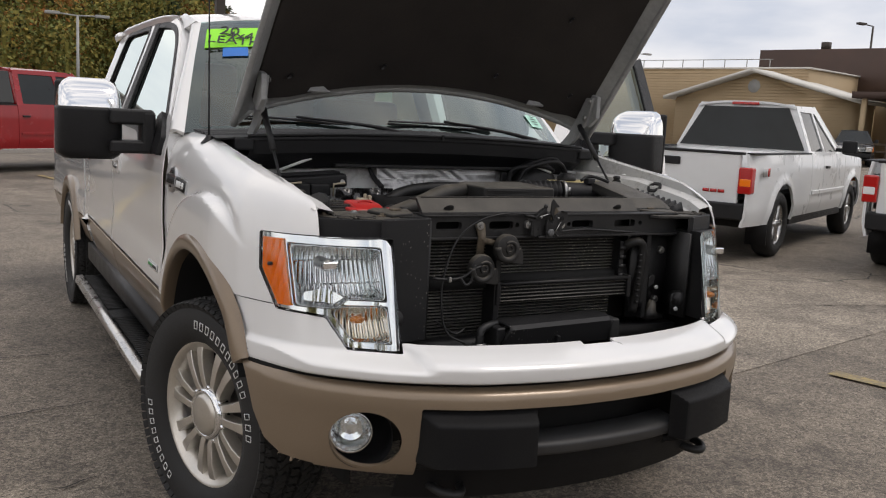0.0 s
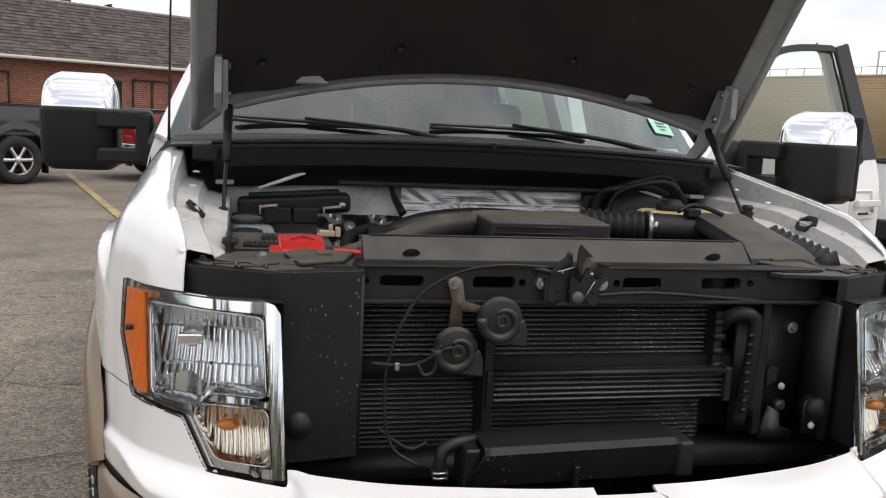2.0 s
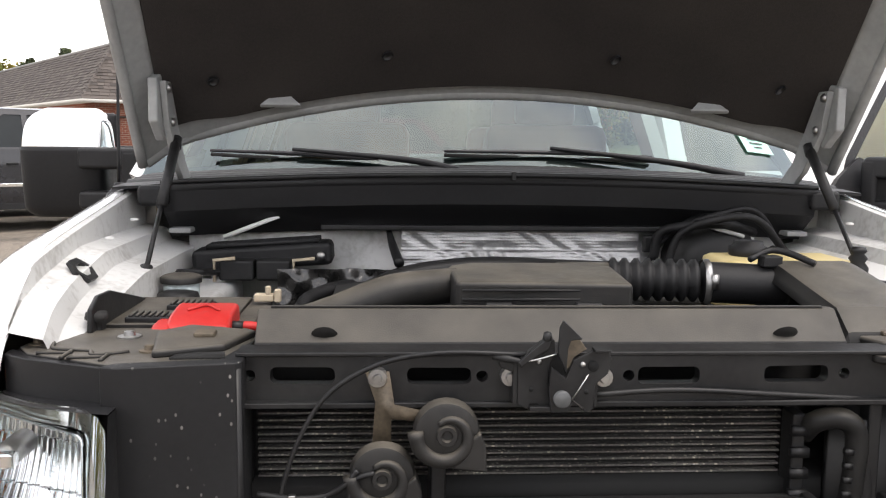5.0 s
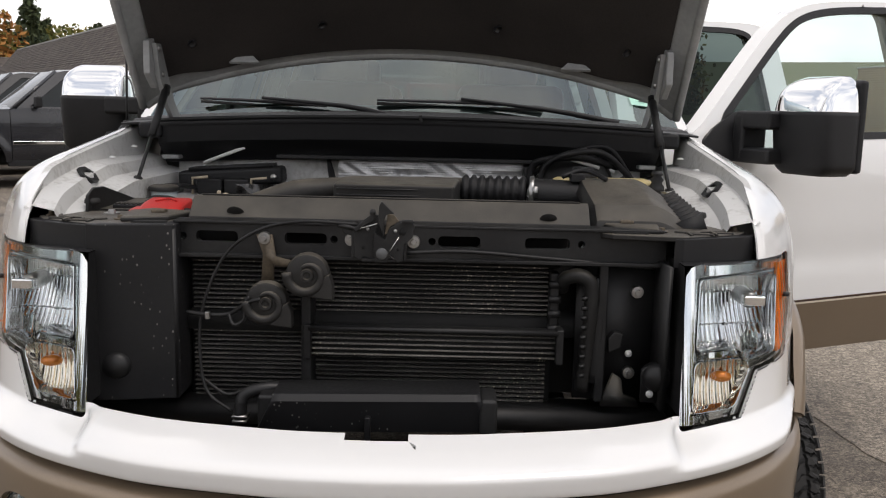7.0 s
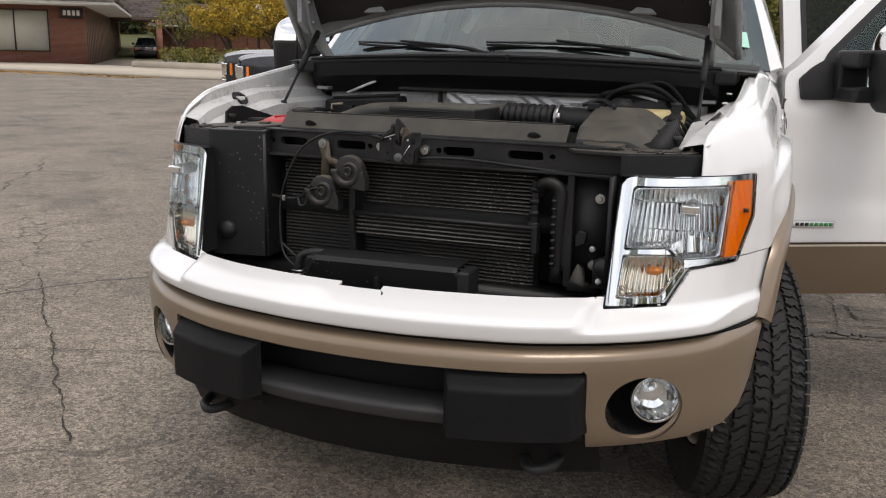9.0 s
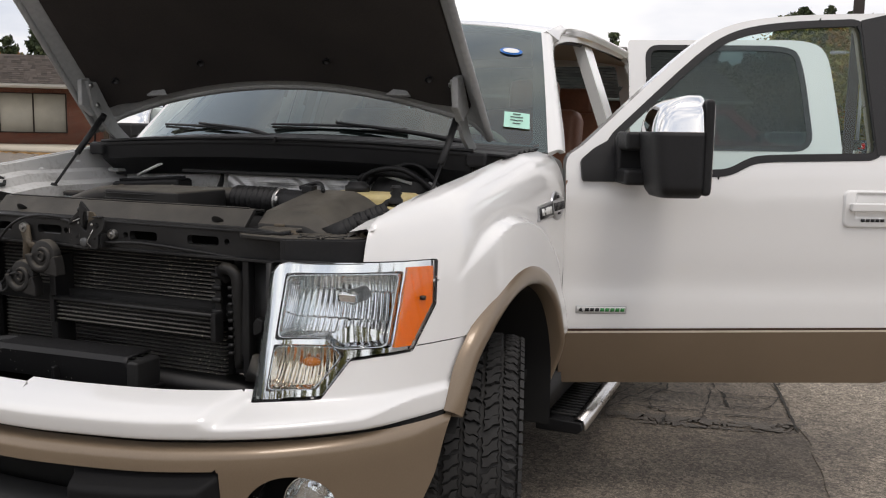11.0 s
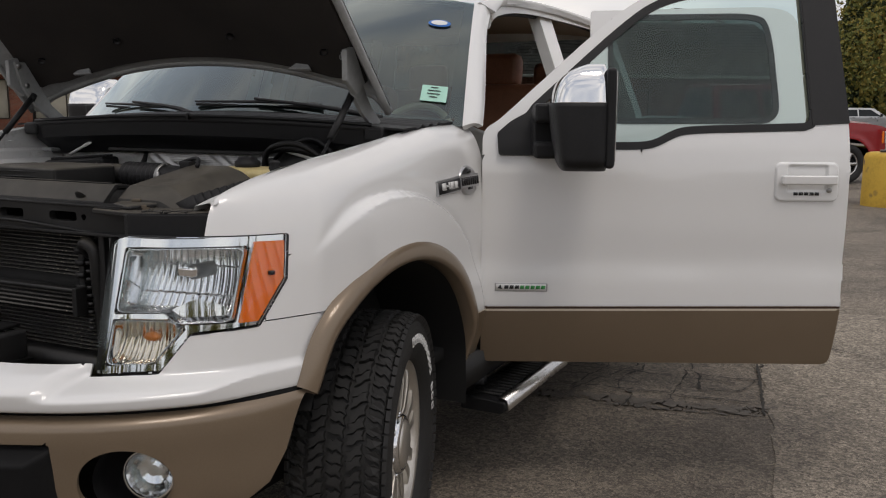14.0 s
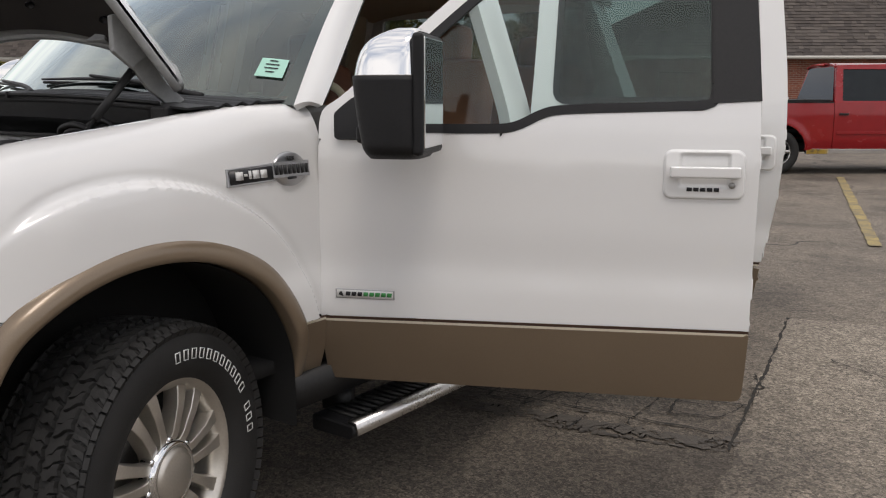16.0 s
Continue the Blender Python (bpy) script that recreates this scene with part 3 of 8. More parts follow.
# a joint in the paving beside the driver door, with a paler slab beyond it
slab = bmesh.new()
edge = wander((1.50, 5.2), (2.02, 1.55), 0.10, 0.02, 4)
far_edge = [(6.2, 2.4), (5.6, 6.2)]
slab.faces.new([slab.verts.new((x, y, 0.004)) for x, y in edge + far_edge])
slab_ob = part("paler_slab", slab, "pale_slab", ground)
part("paving_joint", ribbon(wander((1.50, 5.2), (1.825, 2.92), 0.03, 0.004, 4), 0.011, 0.008, 1.8, 2), "crack", ground)
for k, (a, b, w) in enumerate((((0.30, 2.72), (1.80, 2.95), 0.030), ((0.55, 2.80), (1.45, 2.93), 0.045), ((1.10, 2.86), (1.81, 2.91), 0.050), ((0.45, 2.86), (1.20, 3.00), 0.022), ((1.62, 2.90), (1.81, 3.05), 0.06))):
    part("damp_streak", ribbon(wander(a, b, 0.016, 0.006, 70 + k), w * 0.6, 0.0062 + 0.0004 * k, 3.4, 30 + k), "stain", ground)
for k, (a, b, w) in enumerate((((0.5, 2.95), (1.75, 3.1), 0.012), ((0.9, 2.9), (1.1, 3.5), 0.010), ((0.6, 3.3), (1.68, 3.35), 0.012), ((1.4, 2.95), (1.35, 3.5), 0.010), ((1.2, 2.6), (1.2, 2.95), 0.010),
                              ((3.2, -0.9), (2.6, 0.6), 0.020), ((2.6, 0.6), (3.6, 1.3), 0.016), ((3.2, -0.4), (4.6, 0.9), 0.016), ((1.9, 4.4), (3.4, 3.6), 0.012), ((2.2, 5.2), (3.9, 5.6), 0.012),
                              ((-3.2, 4.6), (-1.3, 5.0), 0.014), ((-2.5, 3.4), (-1.2, 3.3), 0.012), ((-3.0, 6.5), (-1.4, 6.3), 0.012), ((-2.2, 2.2), (-1.1, 2.4), 0.010), ((-4.5, 5.6), (-2.0, 5.5), 0.014),
                              ((-2.6, 0.9), (-1.2, 1.5), 0.010), ((-1.6, -0.3), (-0.4, -0.9), 0.010), ((-1.3, 0.4), (-3.2, 2.2), 0.010), ((4.5, 3.0), (7.0, 2.2), 0.016), ((3.5, 4.5), (6.5, 4.2), 0.014))):
    part("ground_crack", ribbon(wander(a, b, 0.035, 0.011, 20 + k), w * 0.6, 0.0082 if k not in (8, 9) else 0.012, 1.8, k), "crack", ground)
# a net of cracks beside the joint, with grit washed into it
rng = np.random.default_rng(15)
net = np.array([[(0.42 + 0.25 * i + rng.uniform(-0.09, 0.09), 2.84 + 0.21 * j + 0.045 * i + rng.uniform(-0.06, 0.06)) for j in range(5)] for i in range(6)])
for i in range(6):
    for j in range(5):
        for di, dj in ((1, 0), (0, 1)):
            if i + di < 6 and j + dj < 5 and rng.random() < 0.74:
                part("ground_crack", ribbon(wander(tuple(net[i, j]), tuple(net[i + di, j + dj]), 0.022, 0.008, 200 + 10 * i + j + di), rng.uniform(0.004, 0.009), 0.0084, 1.8, i + j), "crack", ground)
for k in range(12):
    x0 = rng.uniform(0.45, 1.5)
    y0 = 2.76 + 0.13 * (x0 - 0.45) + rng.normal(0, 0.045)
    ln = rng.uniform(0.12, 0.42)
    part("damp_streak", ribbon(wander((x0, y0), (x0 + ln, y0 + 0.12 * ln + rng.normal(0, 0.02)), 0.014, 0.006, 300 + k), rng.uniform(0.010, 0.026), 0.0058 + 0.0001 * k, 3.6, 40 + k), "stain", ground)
# worn yellow parking lines
for k, (a, b) in enumerate((((-0.15, 15.5), (1.50, 8.36)), ((-3.65, 16.5), (-1.45, 8.09)), ((3.06, 1.42), (3.62, -1.0)), ((7.0, 3.2), (9.8, 4.4)))):
    tagged(part("parking_line", ribbon(wander(a, b, 0.15, 0.004, 60 + k), 0.115, 0.0125, 0.25, k), "line_paint"), "worn yellow parking line on asphalt", "parking line", "parking lines", "structure")
plain("patch_seam", ribbon(wander((-6.0, 10.5), (4.0, 14.3), 0.2, 0.02, 90), 0.03, 0.0085, 0.8, 9), "pale_slab", "pale sealed seam across the asphalt", "seam")

# ---- buildings ----
def local(origin, ax):
    """A frame whose x runs along a wall and whose y runs away from its face."""
    a = Vector((*ax, 0)).normalized()
    m = Matrix.Identity(4)
    m.col[0][:3], m.col[1][:3] = a, Vector((-a.y, a.x, 0))
    m.translation = (*origin, 0)
    return m


def shingles(name, p0, u, v, nu, nv, parent, seed=1, skew=0.0):
    """Courses of shingle tabs on a roof slope: p0 at the eave, u along it, v up the slope."""
    rng = np.random.default_rng(seed)
    U, V = np.array(u, float), np.array(v, float)
    nrm = np.cross(U, V)
    nrm /= np.linalg.norm(nrm)
    verts, faces = [], []
    for j in range(nv):
        t0, t1 = j / nv, (j + 1.25) / nv
        cut = rng.uniform(0.6, 1.4, nu)
        x = np.concatenate([[0], np.cumsum(cut / cut.sum())])
        ins = skew * (j / nv)
        x = ins + x * (1 - 2 * ins)
        for i in range(nu):
            lift = 0.018 + 0.022 * rng.random()
            a = np.array(p0) + U * (x[i] + 0.0004) + V * t0 + nrm * lift
            b = np.array(p0) + U * (x[i + 1] - 0.0004) + V * t0 + nrm * lift
            c, d = b + V * min(t1 - t0, 1 - t0) - nrm * lift * 0.8, a + V * min(t1 - t0, 1 - t0) - nrm * lift * 0.8
            k = len(verts)
            verts += [a, b, c, d, a - nrm * (lift + 0.01), b - nrm * (lift + 0.01)]
            faces += [(k, k + 1, k + 2, k + 3), (k + 4, k + 5, k + 1, k)]
    o = part(name, mesh_of(name, verts, faces, False), SHINGLE, parent)
    return tagged(o, kind="stuff")


def island_material(name, colours, rough=0.9):
    m, b = principled(name, colours[0], rough)
    n, l = m.node_tree.nodes, m.node_tree.links
    geo, ramp = n.new("ShaderNodeNewGeometry"), n.new("ShaderNodeValToRGB")
    while len(ramp.color_ramp.elements) < len(colours):
        ramp.color_ramp.elements.new(0.5)
    for i, c in enumerate(colours):
        ramp.color_ramp.elements[i].position, ramp.color_ramp.elements[i].color = i / (len(colours) - 1), (*c, 1)
    l.new(geo.outputs["Random Per Island"], ramp.inputs["Fac"])
    l.new(ramp.outputs["Color"], b.inputs["Base Color"])
    return m


SHINGLE = island_material("shingle_tabs", [(0.055, 0.046, 0.042), (0.085, 0.072, 0.064), (0.115, 0.098, 0.086), (0.07, 0.058, 0.05)])


def brick_material():
    m, b = principled("brick_courses", (0.24, 0.085, 0.05), 0.9)
    n, l = m.node_tree.nodes, m.node_tree.links
    co, mp, br, bp = n.new("ShaderNodeTexCoord"), n.new("ShaderNodeMapping"), n.new("ShaderNodeTexBrick"), n.new("ShaderNodeBump")
    mp.inputs["Rotation"].default_value = (radians(90), 0, 0)
    br.inputs["Color1"].default_value, br.inputs["Color2"].default_value, br.inputs["Mortar"].default_value = (0.26, 0.085, 0.048, 1), (0.17, 0.052, 0.034, 1), (0.30, 0.25, 0.20, 1)
    br.inputs["Scale"].default_value, br.inputs["Mortar Size"].default_value = 1.0, 0.006
    br.inputs["Brick Width"].default_value, br.inputs["Row Height"].default_value = 0.22, 0.075
    bp.inputs["Strength"].default_value = 0.4
    l.new(co.outputs["Object"], mp.inputs["Vector"])
    l.new(mp.outputs["Vector"], br.inputs["Vector"])
    l.new(br.outputs["Color"], b.inputs["Base Color"])
    l.new(br.outputs["Fac"], bp.inputs["Height"])
    l.new(bp.outputs["Normal"], b.inputs["Normal"])
    return m


M["brickwork"] = brick_material()


def window_unit(parent, x0, x1, z0, z1, y, mat="privacy", lights=1):
    w = part("window", boxes((((x0 + x1) / 2, y + 0.06, (z0 + z1) / 2), (x1 - x0, 0.02, z1 - z0))), mat, parent)
    for a, b, c, d in ((x0, x0 + 0.06, z0, z1), (x1 - 0.06, x1, z0, z1), (x0, x1, z0, z0 + 0.06), (x0, x1, z1 - 0.06, z1)):
        part("window_frame", boxes((((a + b) / 2, y, (c + d) / 2), (b - a, 0.10, d - c))), "dark_post", w)
    for k in range(1, lights):
        x = x0 + (x1 - x0) * k / lights
        part("mullion", boxes(((x, y, (z0 + z1) / 2), (0.07, 0.09, z1 - z0))), "dark_post", w)
    return w


# the brick building with the steep shingled roof behind the parked row
hall = thing("roadside_building", "low brick building with a steep shingled mansard roof", "building", local((-9.97, 29.35), (0.83, 0.55)))
HL_X, HL_Y = 12.2, 39.0
part("wall", boxes(((HL_X / 2, HL_Y / 2, 1.4), (HL_X - 0.9, HL_Y - 0.9, 2.8))), "brickwork", hall)
part("roof_core", prism([(0.0, 2.72), (1.7, 4.80), (HL_X - 1.7, 4.80), (HL_X, 2.72)], "y", 1.7, HL_Y - 0.9), "shingle", hall)
part("roof_front", prism([(0.0, 2.72), (1.7, 4.80), (1.7, 2.72)], "x", 1.7, HL_X - 1.7), "shingle", hall)
part("eave_trim", boxes(((HL_X / 2, HL_Y / 2, 2.68), (HL_X + 0.1, HL_Y + 0.1, 0.10))), "fascia_white", hall)
part("ridge_cap", boxes(((HL_X / 2, HL_Y / 2, 4.80), (HL_X - 3.3, HL_Y - 3.3, 0.08))), "grey_post", hall)
shingles("shingles", (0, 0, 2.73), (HL_X, 0, 0), (0, 1.7, 2.08), 44, 18, hall, 1, 0.139)
shingles("shingles", (0, HL_Y, 2.73), (0, -HL_Y, 0), (1.7, 0, 2.08), 120, 18, hall, 2, 0.0435)
shingles("shingles", (HL_X, 0, 2.73), (0, HL_Y, 0), (-1.7, 0, 2.08), 80, 18, hall, 3, 0.0435)
for x in (2.0, 5.0, 8.0):
    window_unit(hall, x - 0.8, x + 0.8, 0.9, 2.2, 0.44, lights=2)

# the brick office with a number board and a carport
office = thing("brick_office", "red brick office with shingled mansard roof and blinds", "building", local((-37.5, 41.5), (0.80, 0.60)) @ Matrix.Diagonal((1, 1, 0.88, 1)))
part("wall", boxes(((-9, 20, 2.0), (18, 40, 4.0))), "brickwork", office)
window_unit(office, -7.6, -2.0, 0.9, 3.6, -0.09, "blind", 3)
window_unit(office, -16.5, -9.0, 0.9, 3.6, -0.09, "blind", 4)
part("eave", boxes(((-8.4, 18.8, 4.02), (20.4, 42, 0.22))), "fascia_white", office)
part("roof_core", prism([(-18.6, 4.13), (-17.2, 6.0), (0.2, 6.0), (1.8, 4.13)], "y", -1.5, 39.0), "shingle", office)
shingles("shingles", (-18.6, -2.25, 4.14), (20.4, 0, 0), (0, 0.7, 1.86), 70, 14, office, 4, 0.02)
shingles("shingles", (1.82, -2.2, 4.14), (0, 40, 0), (-1.5, 0, 1.88), 100, 14, office, 5, 0.02)
part("sign_board", boxes(((-0.75, -0.04, 3.45), (1.3, 0.05, 0.7))), "dark_post", office)
for k in range(4):
    part("sign_bar", boxes(((-1.12 + k * 0.25, -0.08, 3.45), (0.17, 0.02, 0.34))), "white_ink", office)
for k in range(28):
    part("wall_batten", boxes(((0.03, 0.5 + k * 1.3, 1.9), (0.08, 0.12, 3.8))), "wood_post", office)
carport = thing("carport", "shingled carport joining two brick wings", "carport", local((-52.4, 60.6), (0.80, 0.60)))
part("carport_roof", boxes(((1.6, 2.0, 3.35), (6.4, 6.0, 0.30))), "brown_roof", carport)
shingles("shingles", (-1.6, -1.0, 3.52), (6.4, 0, 0), (0, 0.8, 1.5), 24, 9, carport, 6)
part("carport_gable", prism([(-1.0, 3.5), (-0.2, 5.0), (4.0, 5.0), (4.0, 3.5)], "x", -1.58, 4.78), "shingle", carport)
for x in (-1.3, 4.4):
    part("carport_post", boxes(((x, -0.8, 1.65), (0.5, 0.5, 3.3))), "brickwork", carport)
wing = thing("office_wing", "long low brick wing with a shingled roof and dark windows", "building", local((-53.5, 68.6), (0.83, 0.56)))
part("wall", boxes(((13.0, 4, 1.5), (26, 8, 3.0))), "brickwork", wing)
for k in range(6):
    window_unit(wing, 1.4 + k * 4.1, 4.4 + k * 4.1, 0.8, 2.6, -0.02, "privacy", 2)
part("eave", boxes(((13.0, 3.6, 2.98), (27, 9.6, 0.16))), "fascia_white", wing)
part("roof_core", prism([(-1.1, 3.06), (1.0, 5.1), (7.0, 5.1), (8.4, 3.06)], "x", -0.4, 26.4), "shingle", wing)
shingles("shingles", (-0.4, -1.12, 3.07), (26.8, 0, 0), (0, 2.1, 2.04), 90, 14, wing, 7)
# kerb, walk and planting in front of the office
walk_m = local((-52.0, 33.8), (0.985, -0.17))
kerb = plain("pavement", boxes(((16, 4.2, 0.06), (44, 8.0, 0.14))), "concrete", "pale concrete pavement with leaf litter", "pavement")
kerb.matrix_world = walk_m
rng = np.random.default_rng(8)
LN = 4200
lc = np.stack([rng.uniform(-6, 30, LN), -0.1 - np.abs(rng.normal(0, 0.7, LN)), rng.uniform(0.012, 0.03, LN)], 1)
la = rng.uniform(0, 2 * math.pi, LN)
lu = np.stack([np.cos(la), np.sin(la), 0 * la], 1) * rng.uniform(0.05, 0.11, LN)[:, None]
lv = np.stack([-np.sin(la), np.cos(la), 0 * la + 0.2], 1) * rng.uniform(0.03, 0.06, LN)[:, None]
lit = plain("leaf_litter", mesh_of("leaf_litter", np.stack([lc - lu, lc - lv, lc + lu, lc + lv], 1).reshape(-1, 3), np.arange(4 * LN).reshape(LN, 4).tolist(), False), "litter", "fallen orange leaves along the kerb", "leaf litter", "stuff")
lit.matrix_world = walk_m
bed = plain("planting_bed", boxes(((29.0, 9.6, 0.18), (17.5, 4.6, 0.36))), "grass", "low planting bed with dry grasses behind a stone edge", "planting bed")
bed.matrix_world = walk_m
part("bed_edge", boxes(((29.0, 7.2, 0.22), (17.7, 0.25, 0.46))), "concrete", bed)
lawn = plain("lawn", boxes(((60, 50, 0.02), (60, 14, 0.06), Matrix.Rotation(radians(-48), 3, "Z"))), "grass", "strip of autumn grass beyond the lot", "grass")
lawn.location = (-8, -8, 0)

# the tan building across the lot
shop = thing("tan_building", "tan sided building with brown roof and low gable", "building", local((40.6, 45.4), (0.25, -0.97)))
part("flat_block", boxes(((-7.0, 7, 2.7), (38, 14, 5.4))), "tan_siding", shop)
for k in range(30):
    part("siding_lap", boxes(((-7.0, -0.015, 0.25 + k * 0.18), (38, 0.05, 0.02))), "tan_siding", shop)
part("parapet", boxes(((-7.0, 7, 5.43), (38.2, 14.2, 0.10))), "fascia_white", shop)
for k in range(16):
    part("rail_post", boxes(((-16 + k * 1.6, 3.0, 5.85), (0.05, 0.05, 0.8))), "grey_post", shop)
part("roof_rail", boxes(((-4.0, 3.0, 6.22), (24.4, 0.05, 0.05))), "grey_post", shop)
part("gable_wall", prism([(4.6, 0.0), (4.6, 3.4), (9.8, 4.95), (15.6, 3.4), (15.6, 0.0)], "y", -2.4, 1.0), "tan_siding", shop)
for k in range(26):
    z = 0.2 + k * 0.18
    w = 11.0 if z < 3.4 else 11.0 * (1 - (z - 3.4) / 1.55)
    if w > 0.3:
        part("siding_lap", boxes(((10.0, -2.41, z), (w, 0.04, 0.02))), "tan_siding", shop)
part("gable_roof", prism([(4.0, 3.30), (9.8, 5.02), (16.3, 3.28), (16.3, 3.46), (9.8, 5.22), (4.0, 3.50)], "y", -3.0, 1.2), "fascia_white", shop)
part("gable_vent", lathe([(0.0, 0.0), (0.36, 0.0), (0.40, -0.04)], Matrix.Translation((9.8, -2.44, 4.2)) @ Matrix.Rotation(radians(-90), 4, "Z"), 20), "grey_post", shop)
part("brown_block", boxes(((17.0, 13.0, 5.3), (24, 11, 3.9))), "brown_roof", shop)
part("brown_base", boxes(((17.0, 13.0, 1.7), (23.5, 10.5, 3.4))), "tan_siding", shop)
part("porch_roof", boxes(((20.0, -1.0, 3.75), (8, 5, 0.35))), "brown_roof", shop)
for x in (16.6, 19.5, 23.0):
    part("porch_post", boxes(((x, -3.2, 1.8), (0.25, 0.25, 3.6))), "tan_siding", shop)
part("porch_wall", boxes(((20, 1.6, 1.8), (9, 0.3, 3.6))), "tan_siding", shop)
part("roof_vent", boxes(((9.0, 9, 7.55), (0.5, 0.5, 0.6))), "dark_post", shop)
fence = thing("rail_fence", "low weathered wooden rail fence", "fence", local((40.0, 33.0), (0.66, -0.75)))
for k in range(9):
    part("fence_post", boxes(((k * 2.0, 0, 0.65), (0.14, 0.14, 1.3))), "wood_post", fence)
for z in (0.35, 0.75, 1.15):
    part("fence_rail", boxes(((8.0, -0.06, z), (16.2, 0.05, 0.12))), "wood_post", fence)

# ---- lamp posts ----
def lamp_post(at, h, mat, arms, label):
    p = thing("street_lamp", label, "street lamp", Matrix.Translation((*at, 0)), "parking lot lamps")
    part("pole", tube([(0, 0, 0), (0, 0, h)], [0.10, 0.07], 10, 0), mat, p)
    part("base", boxes(((0, 0, 0.15), (0.4, 0.4, 0.3))), "concrete", p, bevel=0.02)
    for s in arms:
        part("lamp_arm", tube([(0, 0, h), (0.9 * s[0], 0.9 * s[1], h + 0.05)], 0.04, 8, 0), mat, p)
        part("lamp_head", boxes(((1.3 * s[0], 1.3 * s[1], h + 0.06), (0.75 if s[0] else 0.35, 0.75 if s[1] else 0.35, 0.16))), mat, p, bevel=0.03)
    return p


lamp_post((5.2, 52.0), 5.9, "grey_post", ((1, 0), (-1, 0)), "pale twin-head parking lot lamp on a tall pole")
lamp_post((51.4, 58.0), 7.7, "grey_post", ((1, 0), (-1, 0)), "pale twin-head parking lot lamp on a tall pole")
lamp_post((49.2, 59.7), 8.2, "grey_post", ((1, 0),), "single-head parking lot lamp on a tall pole")
lamp_post((55.9, 38.6), 9.3, "dark_post", ((-1, 0),), "dark single-head lamp on a tall pole")
bol = thing("lamp_base", "chipped yellow concrete lamp base with a dark pole", "lamp post", Matrix.Translation((2.55, 13.5, 0)))
part("concrete_base", lathe([(0.0, 0.80), (0.30, 0.80), (0.36, 0.775), (0.385, 0.72), (0.39, 0.0)], Matrix.Rotation(radians(-90), 4, "Y"), 32), "yellow_paint", bol, "yellow painted concrete drum")
part("pole", boxes(((0, 0, 4.6), (0.15, 0.15, 7.6))), "dark_post", bol, bevel=0.012)
part("foot_plate", boxes(((0, 0, 0.815), (0.34, 0.34, 0.03))), "dark_post", bol, bevel=0.005)
part("lamp_head", boxes(((0, 0.5, 8.3), (0.4, 0.9, 0.2))), "dark_post", bol, bevel=0.03)
globe = thing("globe_lamp", "white globe lamp on a slim dark post", "street lamp", Matrix.Translation((-24.9, 40.2, 0)))
part("pole", tube([(0, 0, 0), (0, 0, 3.1)], 0.06, 10, 0), "dark_post", globe)
bm = bmesh.new()
bmesh.ops.create_uvsphere(bm, u_segments=20, v_segments=12, radius=0.25, matrix=Matrix.Translation((0, 0, 3.3)))
part("globe", bm, "white_ink", globe)
poles = thing("flag_pole", "pair of tall slim grey poles", "pole", Matrix.Translation((-27.7, 51.1, 0)))
for dx in (0.0, 0.35):
    part("pole", tube([(dx, 0, 0), (dx, 0, 5.8)], [0.06, 0.045], 8, 0), "grey_post", poles)

# ---- the pickup: body shape ----
AXLE_F, AXLE_R, HUB_Z, TYRE_R = 0.975, 4.655, 0.392, 0.402
bump_y = spline([0, 0.13, 0.26, 0.405, 0.527, 0.65, 0.771, 0.851, 0.910, 0.945, 0.966], [-0.045, -0.040, -0.022, 0.008, 0.055, 0.120, 0.215, 0.305, 0.405, 0.500, 0.585])
PLAN = np.array([(0.575, 0.207), (0.65, 0.235), (0.705, 0.262), (0.753, 0.298), (0.803, 0.345), (0.846, 0.395), (0.880, 0.45), (0.914, 0.515), (0.944, 0.59),
                 (0.954, 0.69), (0.960, 0.85), (0.961, 1.0), (0.958, 1.3), (0.956, 1.585)])
PLAN_S = np.concatenate([[0], np.cumsum(np.hypot(*np.diff(PLAN, axis=0).T))])
plan_x, plan_y = spline(PLAN_S, PLAN[:, 0]), spline(PLAN_S, PLAN[:, 1])
flank_y_of_x = spline(PLAN[:10, 0], PLAN[:10, 1])
barrel = spline([0.42, 0.52, 0.62, 0.69, 0.72, 0.80, 0.88, 1.0, 1.15, 1.25, 1.335], [-0.095, -0.052, -0.018, 0.0, 0.006, 0.004, -0.004, 0.001, 0.0, -0.010, -0.032])


def lean(z, y):
    return 0.22 * (z - 0.88) * (1 - smoothstep((y - 0.45) / 0.3))


def front_y(x, z):
    """The nose beside and over the headlamps."""
    x = np.abs(x)
    y = flank_y_of_x(np.maximum(x, 0.575))
    return y + lean(z, y)


def side_x(z):
    return 0.968 + np.where(z < 1.335, barrel(z), -0.032 - 0.36 * (z - 1.335))


HL = [(0.588, 0.790), (0.722, 0.796), (0.768, 0.878), (0.869, 0.884), (0.8965, 0.985), (0.8925, 1.088), (0.628, 1.0965), (0.610, 1.091), (0.600, 1.076)]
r_out = spline([0, 10, 30, 60, 90, 125, 148, 165], [0.53, 0.535, 0.585, 0.630, 0.632, 0.628, 0.575, 0.55])
r_in = spline([0, 10, 30, 60, 90, 125, 148, 165], [0.47, 0.477, 0.523, 0.565, 0.570, 0.574, 0.530, 0.51])


def arch(r, back=0.0):
    def f(y, z):
        t = np.degrees(np.arctan2(np.maximum(z - HUB_Z, 0.0), y - AXLE_F))
        return np.hypot(y - AXLE_F, z - HUB_Z) - r(t) + back
    return f


truck = thing("pickup_truck", "white and tan crew-cab pickup, hood up, grille removed", "pickup truck",
              Matrix.Translation((0.6, 0.26, 0)) @ Matrix.Rotation(radians(-0.8), 4, "Z") @ Matrix.Translation((-0.6, -0.26, 0)))

